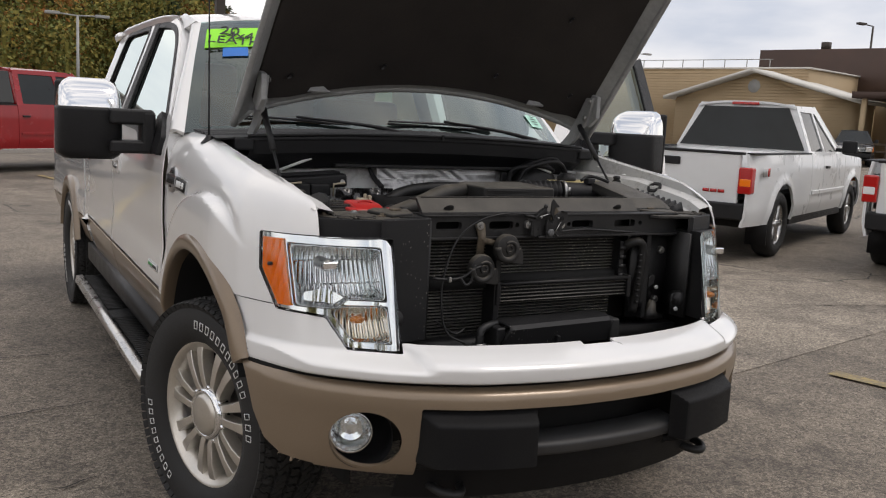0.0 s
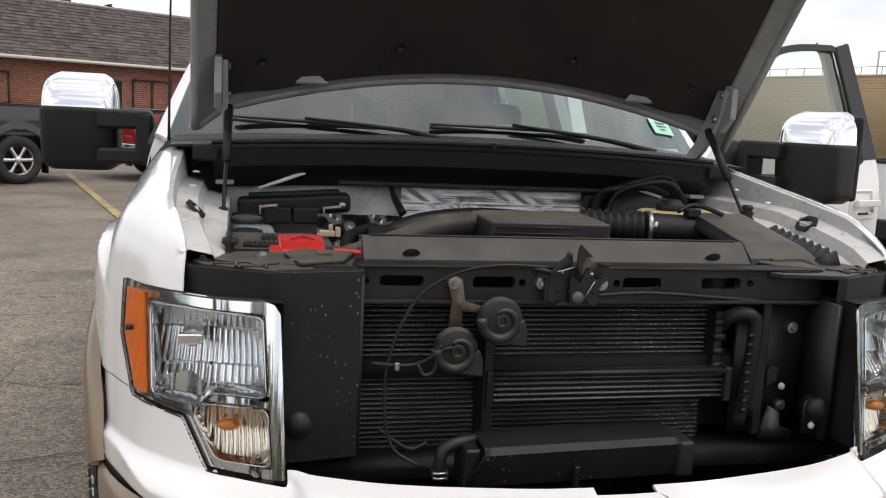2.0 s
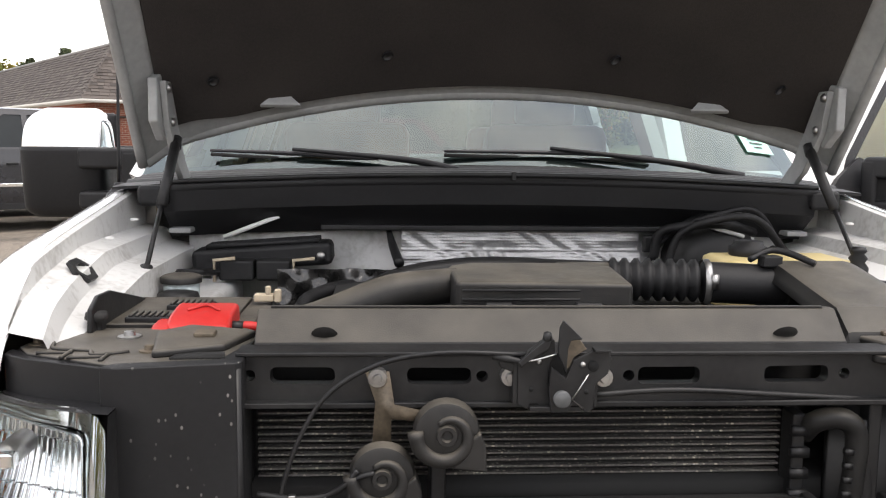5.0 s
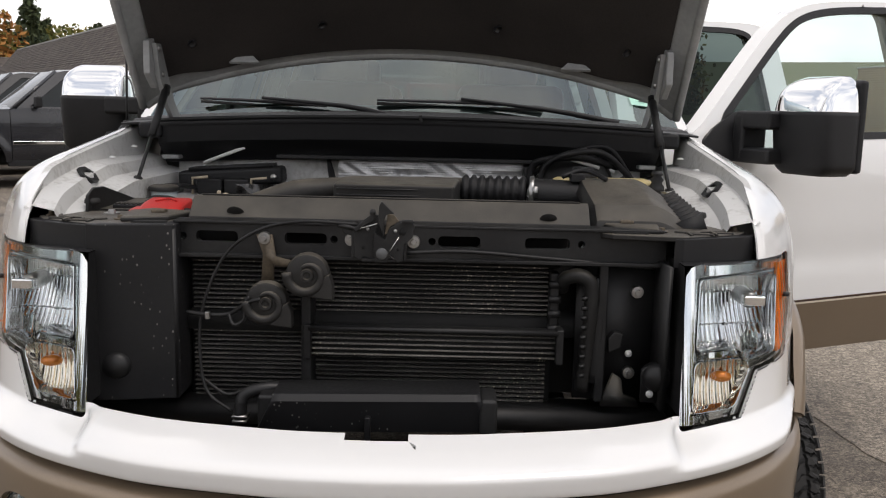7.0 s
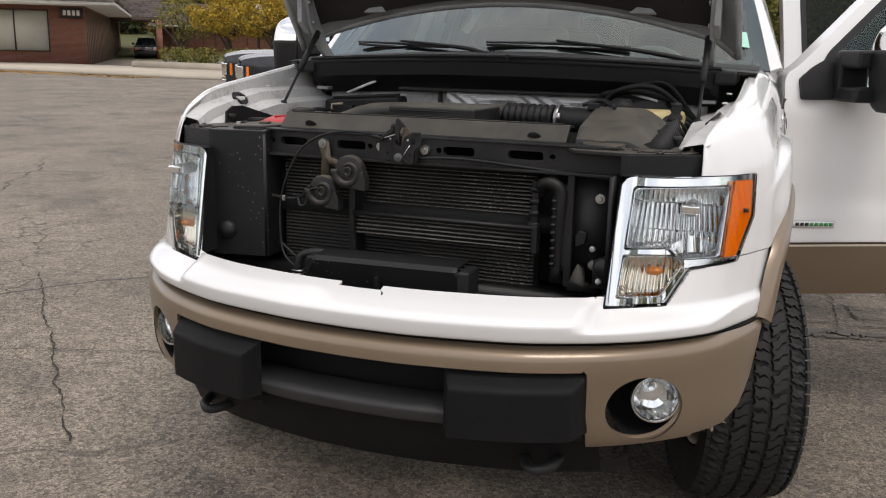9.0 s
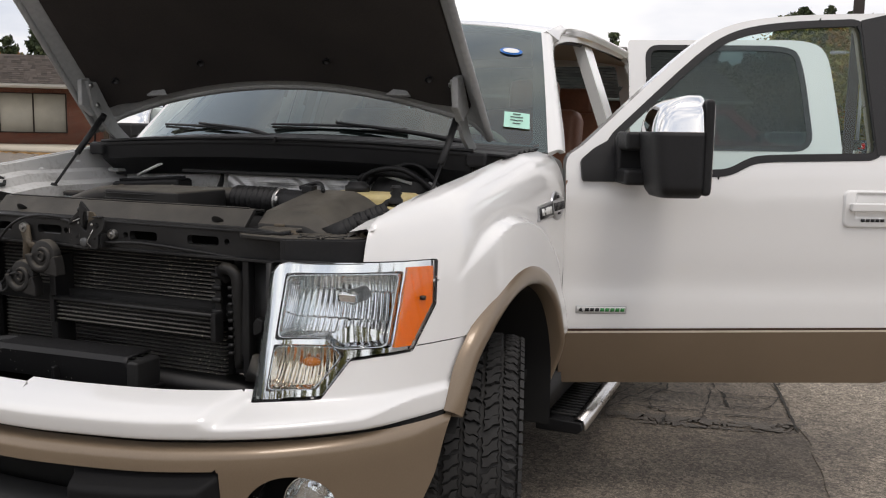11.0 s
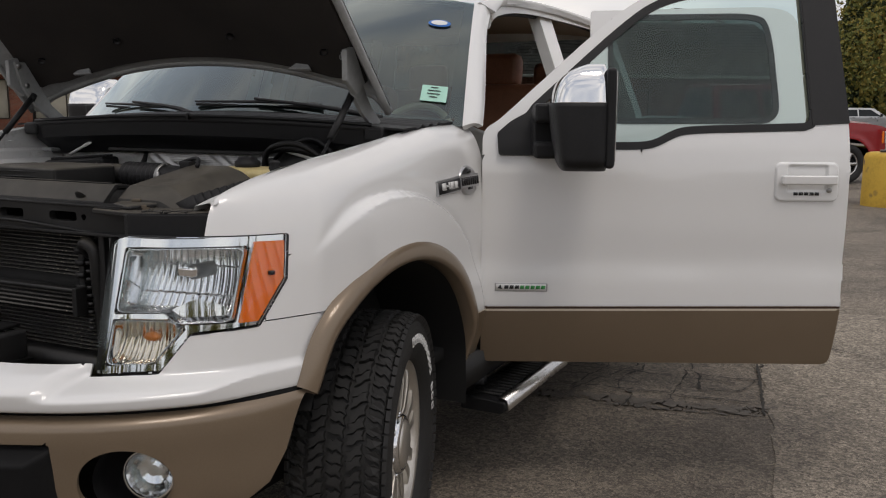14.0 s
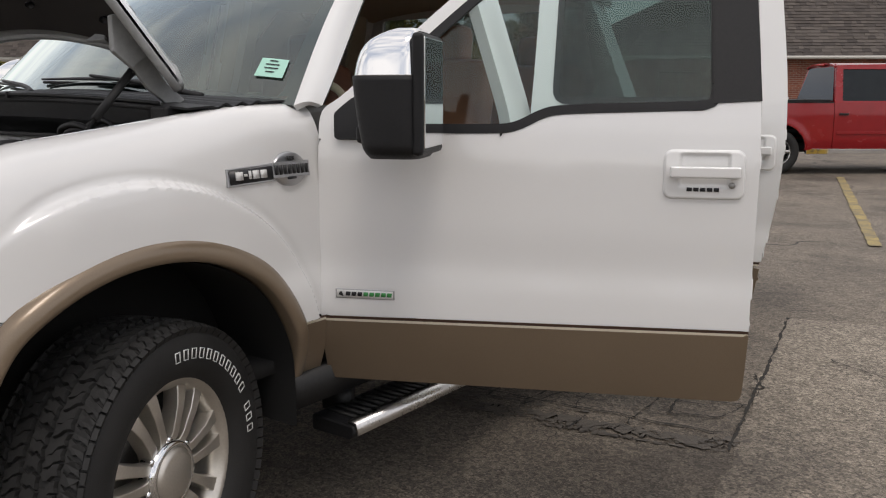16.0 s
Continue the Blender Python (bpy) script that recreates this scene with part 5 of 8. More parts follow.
part("roof", sheet("roof", roof_f, np.linspace(1.955, 3.88, 50), np.linspace(-1, 1, 50)), "white", truck, solid=0.02)
for sg in (-1, 1):
    def pillar_f(t, q):
        # between the windscreen's edge and the door frame
        x0, y0, z0 = shield_f(1.0 + 0 * t, np.clip(t, 0, 1))
        z1 = 1.335 + 0.440 * t
        y1 = 1.600 + 0.475 * t + 0.02 * smoothstep((t - 0.8) / 0.2)
        x1 = side_x(z1) + 0.002 - 0.030 * smoothstep(t)
        k = np.sin(q * math.pi) * 0.012
        return sg * (x0 + (x1 - x0) * q + k), y0 + (y1 - y0) * q - k, z0 + (z1 - z0) * q + k
    part("windscreen_pillar", sheet("windscreen_pillar", pillar_f, np.linspace(0.0, 1.0, 24), np.linspace(0, 1, 8)), "white", truck, solid=0.02)
    def rail_top(y, q):
        x0, y0, z0 = roof_f(y, 1.0 + 0 * y)
        yo = np.maximum(y, 2.096)
        z1 = door_top(yo) + 0.003
        k = np.sin(q * math.pi) * 0.008 * smoothstep((y - 1.95) / 0.3)
        return sg * (x0 + (side_x(z1) + 0.001 - tuck(yo) - x0) * q + k), y0 + (yo - y0) * q, z0 + (z1 - z0) * q + k
    part("roof_rail", sheet("roof_rail", rail_top, np.linspace(1.957, 3.88, 54), np.linspace(0, 1, 7)), "white", truck, solid=0.02)
    def header_f(y, q):
        z1 = door_top(y) - 0.002 - 0.045 * q
        return sg * (side_x(z1) - tuck(y) - 0.006 - 0.016 * q), y, z1
    part("door_header", sheet("door_header", header_f, np.linspace(2.085, 3.62, 40), np.linspace(0, 1, 4)), "white", truck, solid=0.008)
    edge = [(sg * (side_x(1.335 + 0.44 * t) - 0.022 - 0.030 * t), 1.600 + 0.475 * t + 0.012, 1.335 + 0.440 * t - 0.012) for t in (0.05, 0.3, 0.6, 0.85)]
    edge += [(sg * (float(side_x(door_top(y))) - 0.030 - float(tuck(y))), y, float(door_top(y)) - 0.050) for y in (2.12, 2.20, 2.32, 2.5, 2.68)]
    part("door_seal", tube(edge, 0.009, 8), "black", truck)
    part("centre_pillar", sheet("centre_pillar", lambda y, z: (sg * (side_x(z) - 0.035), y, z), np.linspace(2.70, 2.87, 6), np.linspace(0.53, 1.85, 20)), "white", truck, solid=0.05)
    part("rear_pillar", sheet("rear_pillar", lambda y, z: (sg * side_x(z), y, z), np.linspace(3.62, 3.92, 24), np.linspace(0.55, 1.86, 40), [outside(sd_poly([(3.72, 0.55), (3.92, 0.55), (3.92, 1.36), (3.84, 1.85), (3.62, 1.87), (3.71, 1.82), (3.772, 1.34), (3.76, 0.95)]))]), "white", truck, solid=0.04)
    part("rocker", boxes(((sg * 0.90, 2.7, 0.49), (0.10, 2.5, 0.10))), "satin", truck)


glass_front = part("windscreen", sheet("windscreen", shield_f, np.linspace(-1, 1, 30), np.linspace(0, 1, 16)), "shield", truck, "tinted windscreen")
glass_front.visible_shadow = False
band = lambda a, t: np.maximum(np.maximum(np.abs(a) - 0.945, 0.04 - t), t - 0.965)
part("windscreen_band", sheet("windscreen_band", lambda a, t: (lambda p: (p[0], p[1] + 0.004, p[2] - 0.004))(shield_f(a, t)), np.linspace(-1, 1, 60), np.linspace(0, 1, 40), [band]), "ink", glass_front)
part("rear_window", sheet("rear_window", lambda a, z: (a * (side_x(z) - 0.10), 3.90 - 0.12 * (z - 1.35) + 0 * a, z), np.linspace(-1, 1, 8), np.linspace(1.36, 1.80, 6)), "privacy", truck)
part("cab_back", sheet("cab_back", lambda x, z: (x, 3.915 - 0.12 * (z - 1.35) * (z > 1.35), z), np.linspace(-0.95, 0.95, 40), np.linspace(0.6, 1.88, 40), [sd_poly([(-0.70, 1.38), (0.70, 1.38), (0.64, 1.78), (-0.64, 1.78)], 0.02), lambda x, z: (side_x(z) - 0.02) - np.abs(x)]), "white", truck, solid=0.03)

# bed
for sg in (-1, 1):
    cut = lambda y, z: np.hypot(y - AXLE_R, z - HUB_Z) - 0.50
    part("bed_side", sheet("bed_side", lambda y, z: (sg * (side_x(z) + 0.004), y, z), np.linspace(3.93, 5.82, 80), np.linspace(0.712, 1.345, 34), [cut]), "white", truck, solid=0.05)
    part("bed_lower", sheet("bed_lower", lambda y, z: (sg * (side_x(z) + 0.006), y, z), np.linspace(3.93, 5.82, 60), np.linspace(0.55, 0.700, 8), [cut]), "tan", truck, solid=0.05)
    rr = lambda t, q: (sg * (0.968 + np.array([0.0, 0.03, 0.034, 0.0])[np.round(q).astype(int)]), AXLE_R + np.array([0.50, 0.49, 0.44, 0.435])[np.round(q).astype(int)] * np.cos(np.radians(t)), HUB_Z + np.array([0.50, 0.49, 0.44, 0.435])[np.round(q).astype(int)] * np.sin(np.radians(t)) * 1.04)
    part("wheel_flare", sheet("wheel_flare", rr, np.linspace(15, 165, 40), np.arange(4)), "tan", truck, "tan wheel-arch moulding")
part("bed_floor", boxes(((0, 4.87, 0.86), (1.80, 1.88, 0.06)), ((0, 3.96, 1.10), (1.80, 0.04, 0.46))), "satin", truck)
part("tailgate", boxes(((0, 5.82, 1.08), (1.62, 0.06, 0.54))), "white", truck, bevel=0.01)
part("rear_bumper", boxes(((0, 5.90, 0.62), (1.80, 0.16, 0.20))), "chrome", truck, bevel=0.02)
for sg in (-1, 1):
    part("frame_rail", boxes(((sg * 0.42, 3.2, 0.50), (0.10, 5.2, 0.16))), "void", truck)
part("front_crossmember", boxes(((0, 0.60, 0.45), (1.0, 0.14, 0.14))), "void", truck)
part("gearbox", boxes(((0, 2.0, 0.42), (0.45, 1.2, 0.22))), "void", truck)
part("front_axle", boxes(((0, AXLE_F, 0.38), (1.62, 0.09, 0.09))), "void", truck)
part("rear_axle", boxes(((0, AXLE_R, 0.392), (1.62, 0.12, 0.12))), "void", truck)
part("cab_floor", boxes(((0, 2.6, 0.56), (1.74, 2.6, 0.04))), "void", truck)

# ---- the pickup: lamps ----
MAIN = [(0.630, 1.068), (0.838, 1.064), (0.830, 0.897), (0.742, 0.900), (0.718, 0.928), (0.622, 0.928)]
AMBER = [(0.854, 1.077), (0.889, 1.075), (0.893, 0.988), (0.867, 0.893), (0.845, 0.893)]
TURN = [(0.619, 0.908), (0.612, 0.810), (0.708, 0.812), (0.752, 0.884), (0.736, 0.905)]
for sg in (-1, 1):
    def lamp_f(depth, flute=0.0, n=60.0, bowl=None, start=0.0):
        def f(x, z):
            d = depth + 0 * x
            if bowl:
                cx, cz, ax, azz, dep = bowl
                d = d + dep * np.sqrt(np.maximum(0, 1 - ((x - cx) / ax) ** 2 - ((z - cz) / azz) ** 2))
            if flute:
                d = d + flute * np.abs(np.sin(n * (x - 0.7) * (1 + 1.2 * (z - 0.98)))) * smoothstep((x - start) / 0.02)
            return sg * (x - 0.10 * d), front_y(x, z) + d, z
        return f
    xs, zs = np.concatenate([np.linspace(0.575, 0.81, 60)[:-1], np.linspace(0.81, 0.918, 50)]), np.linspace(0.78, 1.11, 80)
    lamp = part("headlamp", sheet("headlamp", lamp_f(0.0), xs, zs, [outside(sd_poly(HL, 0.0045))]), "lens", truck, "clear headlamp with amber corner and turn signal")
    lamp.visible_shadow = False
    gasket_cut = [outside(sd_poly(HL, 0.0065)), sd_poly(HL, 0.0035), lambda x, z: x - 0.612]
    part("lamp_gasket", sheet("lamp_gasket", lamp_f(-0.002), xs, zs, gasket_cut), "ink", lamp)
    def bezel_f(x, z):
        d = 0.004 + 9.0 * (x - 0.614) ** 2 * (x < 0.649) + 9.0 * 0.035 ** 2 * (x >= 0.649)
        return sg * (x - 0.10 * d), front_y(x, z) + d, z
    part("lamp_bezel", sheet("lamp_bezel", bezel_f, xs, zs, [outside(sd_poly(HL, 0.002)), sd_poly(MAIN, 0.006), sd_poly(AMBER, 0.0), sd_poly(TURN, 0.004)]), "chrome", lamp, solid=0.004)
    def loop_of(poly, r):
        """Points along a polygon's rounded outline."""
        out = []
        for i, p in enumerate(poly):
            a0, a1 = Vector(poly[i - 1]), Vector(poly[(i + 1) % len(poly)])
            p = Vector(p)
            s0, s1 = p + (a0 - p).normalized() * r, p + (a1 - p).normalized() * r
            for k in range(5):
                t = k / 4
                out.append((1 - t) ** 2 * s0 + 2 * t * (1 - t) * p + t * t * s1)
        return np.array([tuple(q) for q in out] + [tuple(out[0])])
    for nm, poly, deep in (("main", MAIN, 0.065), ("turn", TURN, 0.03)):
        lp = loop_of(poly, 0.014)
        mid = lp.mean(0)
        def wall_f(u, q):
            i = np.round(u).astype(int)
            k = np.round(q).astype(int)
            d = np.array([0.013, 0.005, 0.003, 0.006, 0.02, deep])[k]
            sc = np.array([1.035, 1.03, 1.01, 0.985, 0.97, 0.93])[k]
            x, z = mid[0] + (lp[i, 0] - mid[0]) * sc, mid[1] + (lp[i, 1] - mid[1]) * sc
            return sg * (x - 0.10 * d), front_y(x, z) + d, z
        part(nm + "_bezel_rim", sheet(nm + "_bezel_rim", wall_f, np.arange(len(lp)), np.arange(6)), "chrome", lamp)
    def facets(x, z):
        row = np.floor((z - 0.885 + 0.12 * (x - 0.72)) / 0.068)
        n = 250.0 + 30 * (row % 2)
        d = 0.014 + 0.080 * np.sqrt(np.maximum(0, 1 - ((x - 0.731) / 0.135) ** 2 - ((z - 0.985) / 0.13) ** 2))
        cut = 0.0042 * np.abs(np.sin(n * (x - 0.7) * (1 + 1.0 * (z - 0.98)) + 1.3 * row)) + 0.012 * ((z - 0.885 + 0.12 * (x - 0.72)) / 0.068 - row)
        d = d + cut * (0.75 + 0.25 * smoothstep((x - 0.716) / 0.012))
        return sg * (x - 0.10 * d), front_y(x, z) + d, z
    part("reflector", sheet("reflector", facets, np.linspace(0.608, 0.856, 260), np.linspace(0.895, 1.08, 70), [outside(sd_poly(MAIN, 0.008))]), "reflector", lamp)
    part("reflector_step", sheet("reflector_step", lamp_f(0.030, 0.004, 75.0), np.linspace(0.71, 0.845, 30), np.linspace(0.90, 0.955, 12), [outside(sd_poly([(0.720, 0.925), (0.760, 0.948), (0.805, 0.930), (0.815, 0.910), (0.745, 0.910)], 0.002))]), "chrome", lamp)
    part("bulb_shield", lathe([(0.0, 0.0), (0.014, 0.001), (0.018, -0.006), (0.018, -0.07), (0.0, -0.07)], Matrix.Translation((sg * 0.756, 0.340, 1.015)) @ Matrix.Rotation(radians(-90), 4, "Z"), 20), "steel", lamp)
    part("bulb_cap", boxes(((sg * 0.756, 0.327, 1.018), (0.046, 0.02, 0.020))), "reflector", lamp, bevel=0.003)
    part("frosted_lens", sheet("frosted_lens", lambda x, z: (sg * x, front_y(x, z) + 0.03 + 0.03 * ((x - 0.671) / 0.05) ** 2 + 0.0012 * np.sin(z * 900), z), np.linspace(0.638, 0.708, 24), np.linspace(0.925, 1.07, 150), [outside(sd_poly([(0.640, 0.938), (0.660, 0.938), (0.676, 0.965), (0.682, 1.00), (0.680, 1.03), (0.668, 1.052), (0.646, 1.056)], 0.004))]), "frost", lamp)
    amber = part("amber_corner", sheet("amber_corner", lamp_f(0.006, 0.0015, 220.0), np.linspace(0.836, 0.905, 90), np.linspace(0.885, 1.085, 90), [outside(sd_poly(AMBER, 0.002))]), "amber", lamp, "amber side reflector", solid=0.004)
    part("marker_socket", boxes(((sg * 0.882, front_y(0.878, 1.0) + 0.004, 1.003), (0.012, 0.012, 0.009))), "ink", amber)
    part("turn_reflector", sheet("turn_reflector", lamp_f(0.018, 0.006, 260.0, (0.679, 0.86, 0.08, 0.06, 0.025)), np.linspace(0.602, 0.760, 90), np.linspace(0.80, 0.915, 24), [outside(sd_poly(TURN, 0.006))]), "turn_chrome", lamp)
    part("turn_bulb", lathe([(0.0, 0.0), (0.010, -0.004), (0.012, -0.014), (0.010, -0.026), (0.0, -0.03)], Matrix.Translation((sg * 0.686, 0.268, 0.868)) @ Matrix.Rotation(radians(-90), 4, "Z") @ Matrix.Diagonal((1, 1.9, 0.95, 1)), 16), "amber_bulb", lamp)
    part("lamp_back", sheet("lamp_back", lamp_f(0.105), np.linspace(0.58, 0.91, 20), np.linspace(0.785, 1.105, 20), [outside(sd_poly(HL, -0.004))]), "ink", lamp)
    part("lamp_side", sheet("lamp_side", lambda z, d: (sg * (0.592 + 0 * z), front_y(0.592 + 0 * z, z) + d, z), np.linspace(0.795, 1.096, 12), np.linspace(0.0, 0.12, 5)), "satin", lamp)
    part("lamp_top", sheet("lamp_top", lambda x, d: (sg * x, front_y(x, 1.096) + d, 1.099 - 0.011 * (x - 0.58) / 0.3), np.linspace(0.592, 0.775, 14), np.linspace(0.0, 0.12, 5)), "black", lamp)

# ---- the pickup: nose and engine bay ----
bay = truck
part("support_panel", prism([(-0.615, 0.300), (-0.590, 0.292), (-0.445, 0.318), (-0.437, 0.330), (-0.440, 0.46), (-0.47, 0.34), (-0.60, 0.318)], "z", 0.78, 1.150), "speck", bay, "black splash panel with pale specks", bevel=0.003)
part("panel_return", boxes(((-0.445, 0.39, 0.96), (0.012, 0.14, 0.36))), "satin", bay)
slots = [((-0.361, 1.122), 0.035), ((-0.175, 1.122), 0.035), ((0.145, 1.122), 0.035), ((0.329, 1.122), 0.038)]
holes = [(-0.433, 1.122), (-0.116, 1.122), (0.088, 1.122), (0.40, 1.122)]
cuts = [sd_poly([(c[0] - w, c[1] - 0.003), (c[0] + w, c[1] - 0.003), (c[0] + w, c[1] + 0.003), (c[0] - w, c[1] + 0.003)], 0.009) for c, w in slots] + [sd_circle(*h, 0.008) for h in holes]
tie_f = lambda x, z: (x, 0.366 - 0.045 * (1 - (x / 0.6) ** 2) * 0.4 + 0.012 * smoothstep((np.abs(z - 1.122) - 0.018) / 0.012) * 0 + 0 * x, z)
part("radiator_crossbar", sheet("radiator_crossbar", tie_f, np.linspace(-0.45, 0.58, 240), np.linspace(1.082, 1.152, 26), cuts), "satin", bay, "pressed black steel crossbar", solid=0.02)
part("crossbar_lip", boxes(((0.06, 0.352, 1.083), (1.02, 0.02, 0.008)), ((0.06, 0.372, 1.153), (1.02, 0.05, 0.006))), "satin", bay, bevel=0.002)
for x, z in ((-0.259, 1.123), (-0.079, 1.124), (0.050, 1.122), (0.527, 1.020), (0.517, 0.842)):
    y = 0.336 if z > 1.1 else 0.372
    b = part("bolt", lathe([(0.0, 0.007), (0.0055, 0.007), (0.0065, 0.003), (0.0068, 0.0015), (0.0125, 0.001), (0.0135, -0.002), (0.0135, -0.012)], Matrix.Translation((x, y, z)) @ Matrix.Rotation(radians(-90), 4, "Z"), 14), "steel", bay, "pale zinc bolt", angle=25)
for x, z in ((-0.586, 0.822), (0.547, 0.820), (0.478, 0.915), (0.514, 0.886)):
    part("bolt", lathe([(0.0, 0.006), (0.007, 0.005), (0.008, 0.0)], Matrix.Translation((x, 0.300 if abs(x) > 0.54 else 0.372, z)) @ Matrix.Rotation(radians(-90), 4, "Z"), 12), "white_bay", bay)


part("sight_shield", prism([(0.402, 1.144), (0.396, 1.150), (0.399, 1.158), (0.434, 1.192), (0.440, 1.198), (0.452, 1.199), (0.490, 1.194), (0.490, 1.188), (0.450, 1.192), (0.410, 1.150)], "x", -0.432, 0.424), "dusty", bay, "dusty black plastic radiator shield", bevel=0.0015, angle=20)
part("shield_ridge", boxes(((-0.004, 0.446, 1.200), (0.82, 0.006, 0.004))), "dusty", bay)
for x in (-0.335, 0.335):
    part("shield_dent", lathe([(0.0, 0.006), (0.014, 0.004), (0.019, 0.0)], Matrix.Translation((x, 0.410, 1.166)) @ Matrix.Rotation(radians(-90), 4, "Z") @ Matrix.Rotation(radians(40), 4, "Y"), 16), "dusty", bay)
# condenser with its rows of tubes
cond = part("condenser", boxes(((-0.045, 0.450, 0.915), (0.80, 0.03, 0.34))), "void", bay, "dark finned condenser with bug marks")
row = boxes(((0, 0, 0), (0.775, 0.016, 0.0026)))
row_mesh = bpy.data.meshes.new("condenser_tube")
row.to_mesh(row_mesh)
row.free()
row_mesh.materials.append(M["fins"])
for k in range(30):
    o = new("condenser_tube", row_mesh)
    o.parent = cond
    o.location = (-0.045, 0.430, 0.757 + k * 0.0104)
part("condenser_header", boxes(((-0.045, 0.425, 1.072), (0.82, 0.03, 0.02))), "satin", cond)
part("condenser_tank", boxes(((0.352, 0.40, 0.985), (0.020, 0.04, 0.14))), "satin", cond, bevel=0.004)
for k in range(4):
    part("tank_clip", boxes(((0.352, 0.378, 0.935 + k * 0.032), (0.026, 0.012, 0.014))), "satin", cond)
part("condenser_divider", boxes(((-0.175, 0.385, 0.90), (0.022, 0.07, 0.30))), "satin", cond, bevel=0.004)
cooler = part("oil_cooler", boxes(((0.095, 0.372, 0.901), (0.53, 0.022, 0.066))), "void", bay, "black oil cooler in front of the condenser")
part("cooler_bar", boxes(((0.095, 0.352, 0.932), (0.53, 0.02, 0.010))), "satin", cooler)
for k in range(5):
    part("cooler_tube", boxes(((0.095, 0.358, 0.875 + k * 0.0115), (0.52, 0.012, 0.0028))), "fins", cooler)
for x in (-0.172, 0.363):
    part("cooler_tank", boxes(((x, 0.36, 0.902), (0.016, 0.036, 0.076))), "satin", cooler, bevel=0.003)
# air box under the condenser
def duct(t, q):
    i = np.round(q).astype(int)
    y = np.array([0.300, 0.215, 0.205, 0.225, 0.300])[i]
    z = np.array([0.836, 0.834, 0.822, 0.752, 0.745])[i]
    w = np.array([0.205, 0.205, 0.207, 0.240, 0.245])[i]
    return -0.012 + w * t, y + 0.03 * (t > 0) * 0 + 0.012 * t, z
part("lower_air_duct", sheet("lower_air_duct", duct, np.linspace(-1, 1, 30), np.arange(5)), "speck", bay, "scuffed black lower duct", solid=0.006, crisp=False, angle=20)
for sg in (-1, 1):
    part("duct_end", boxes(((-0.012 + sg * 0.222, 0.262, 0.788), (0.035, 0.09, 0.075))), "satin", bay, bevel=0.008)
part("duct_clip", boxes(((-0.03, 0.210, 0.765), (0.012, 0.02, 0.05))), "satin", bay, bevel=0.003)
part("duct_hose", tube([(-0.20, 0.28, 0.822), (-0.25, 0.262, 0.825), (-0.285, 0.255, 0.812), (-0.292, 0.250, 0.785), (-0.292, 0.250, 0.757)], 0.013, 10), "satin", bay)
part("hose_clamp", boxes(((-0.292, 0.25, 0.772), (0.030, 0.030, 0.004)), ((-0.292, 0.25, 0.762), (0.029, 0.029, 0.004))), "steel", bay)
part("lower_crossmember", boxes(((0, 0.40, 0.735), (1.20, 0.10, 0.04))), "satin", bay)
# horns
for x, y, z in ((-0.252, 0.322, 0.990), (-0.166, 0.316, 1.052)):
    at = Matrix.Translation((x, y, z)) @ Matrix.Rotation(radians(-90), 4, "Z")
    horn = part("horn", lathe([(0.0, 0.010), (0.006, 0.010), (0.008, 0.014), (0.013, 0.014), (0.015, 0.008), (0.036, 0.006), (0.042, 0.003), (0.045, -0.004), (0.045, -0.018), (0.036, -0.024), (0.0, -0.026)], at, 32), "dusty", bay, "dusty black snail horn", angle=30)
    coil = [(x + r * math.cos(a), y - 0.008, z + r * math.sin(a)) for a, r in ((2.2 - 0.42 * k, 0.018 + 0.0019 * k) for k in range(14))]
    part("horn_coil", tube(coil, [0.004, 0.007, 0.010, 0.011], 8, 2), "dusty", horn)
    part("horn_mouth", prism([(x + 0.006, z - 0.046), (x + 0.054, z - 0.052), (x + 0.053, z - 0.018), (x + 0.045, z + 0.004), (x + 0.026, z - 0.010)], "y", y - 0.012, y + 0.022), "dusty", horn, bevel=0.004)
part("horn_bracket", prism([(-0.275, 1.130), (-0.243, 1.130), (-0.236, 1.085), (-0.195, 1.075), (-0.19, 1.06), (-0.24, 1.066), (-0.240, 1.03), (-0.266, 1.03), (-0.262, 1.09)], "y", 0.338, 0.346), "rust_bracket", bay, "rusty steel horn bracket")
part("horn_cable", tube([(-0.42, 0.33, 0.965), (-0.372, 0.32, 0.962), (-0.33, 0.32, 0.965), (-0.30, 0.31, 0.985), (-0.285, 0.31, 1.005)], 0.0045, 8), "satin", bay)
part("cable_loop", tube([(-0.33, 0.318, 0.965), (-0.318, 0.31, 0.945), (-0.298, 0.31, 0.955), (-0.29, 0.31, 0.99), (-0.262, 0.312, 1.0)], 0.004, 8), "satin", bay)
part("cable_clip", boxes(((-0.372, 0.312, 0.963), (0.010, 0.010, 0.016))), "steel", bay, bevel=0.002)
part("hood_cable", tube([(-0.06, 0.325, 1.158), (-0.18, 0.318, 1.162), (-0.27, 0.325, 1.140), (-0.34, 0.33, 1.085), (-0.385, 0.325, 0.98), (-0.392, 0.32, 0.88), (-0.375, 0.31, 0.80), (-0.32, 0.29, 0.765)], 0.0035, 8), "satin", bay)
part("wiring", tube([(0.03, 0.33, 1.10), (0.15, 0.335, 1.105), (0.30, 0.345, 1.095), (0.45, 0.36, 1.082), (0.56, 0.36, 1.075)], 0.004, 8), "satin", bay)
part("wiring", tube([(-0.40, 0.33, 0.83), (-0.34, 0.325, 0.79), (-0.30, 0.33, 0.80)], 0.004, 8), "satin", bay)
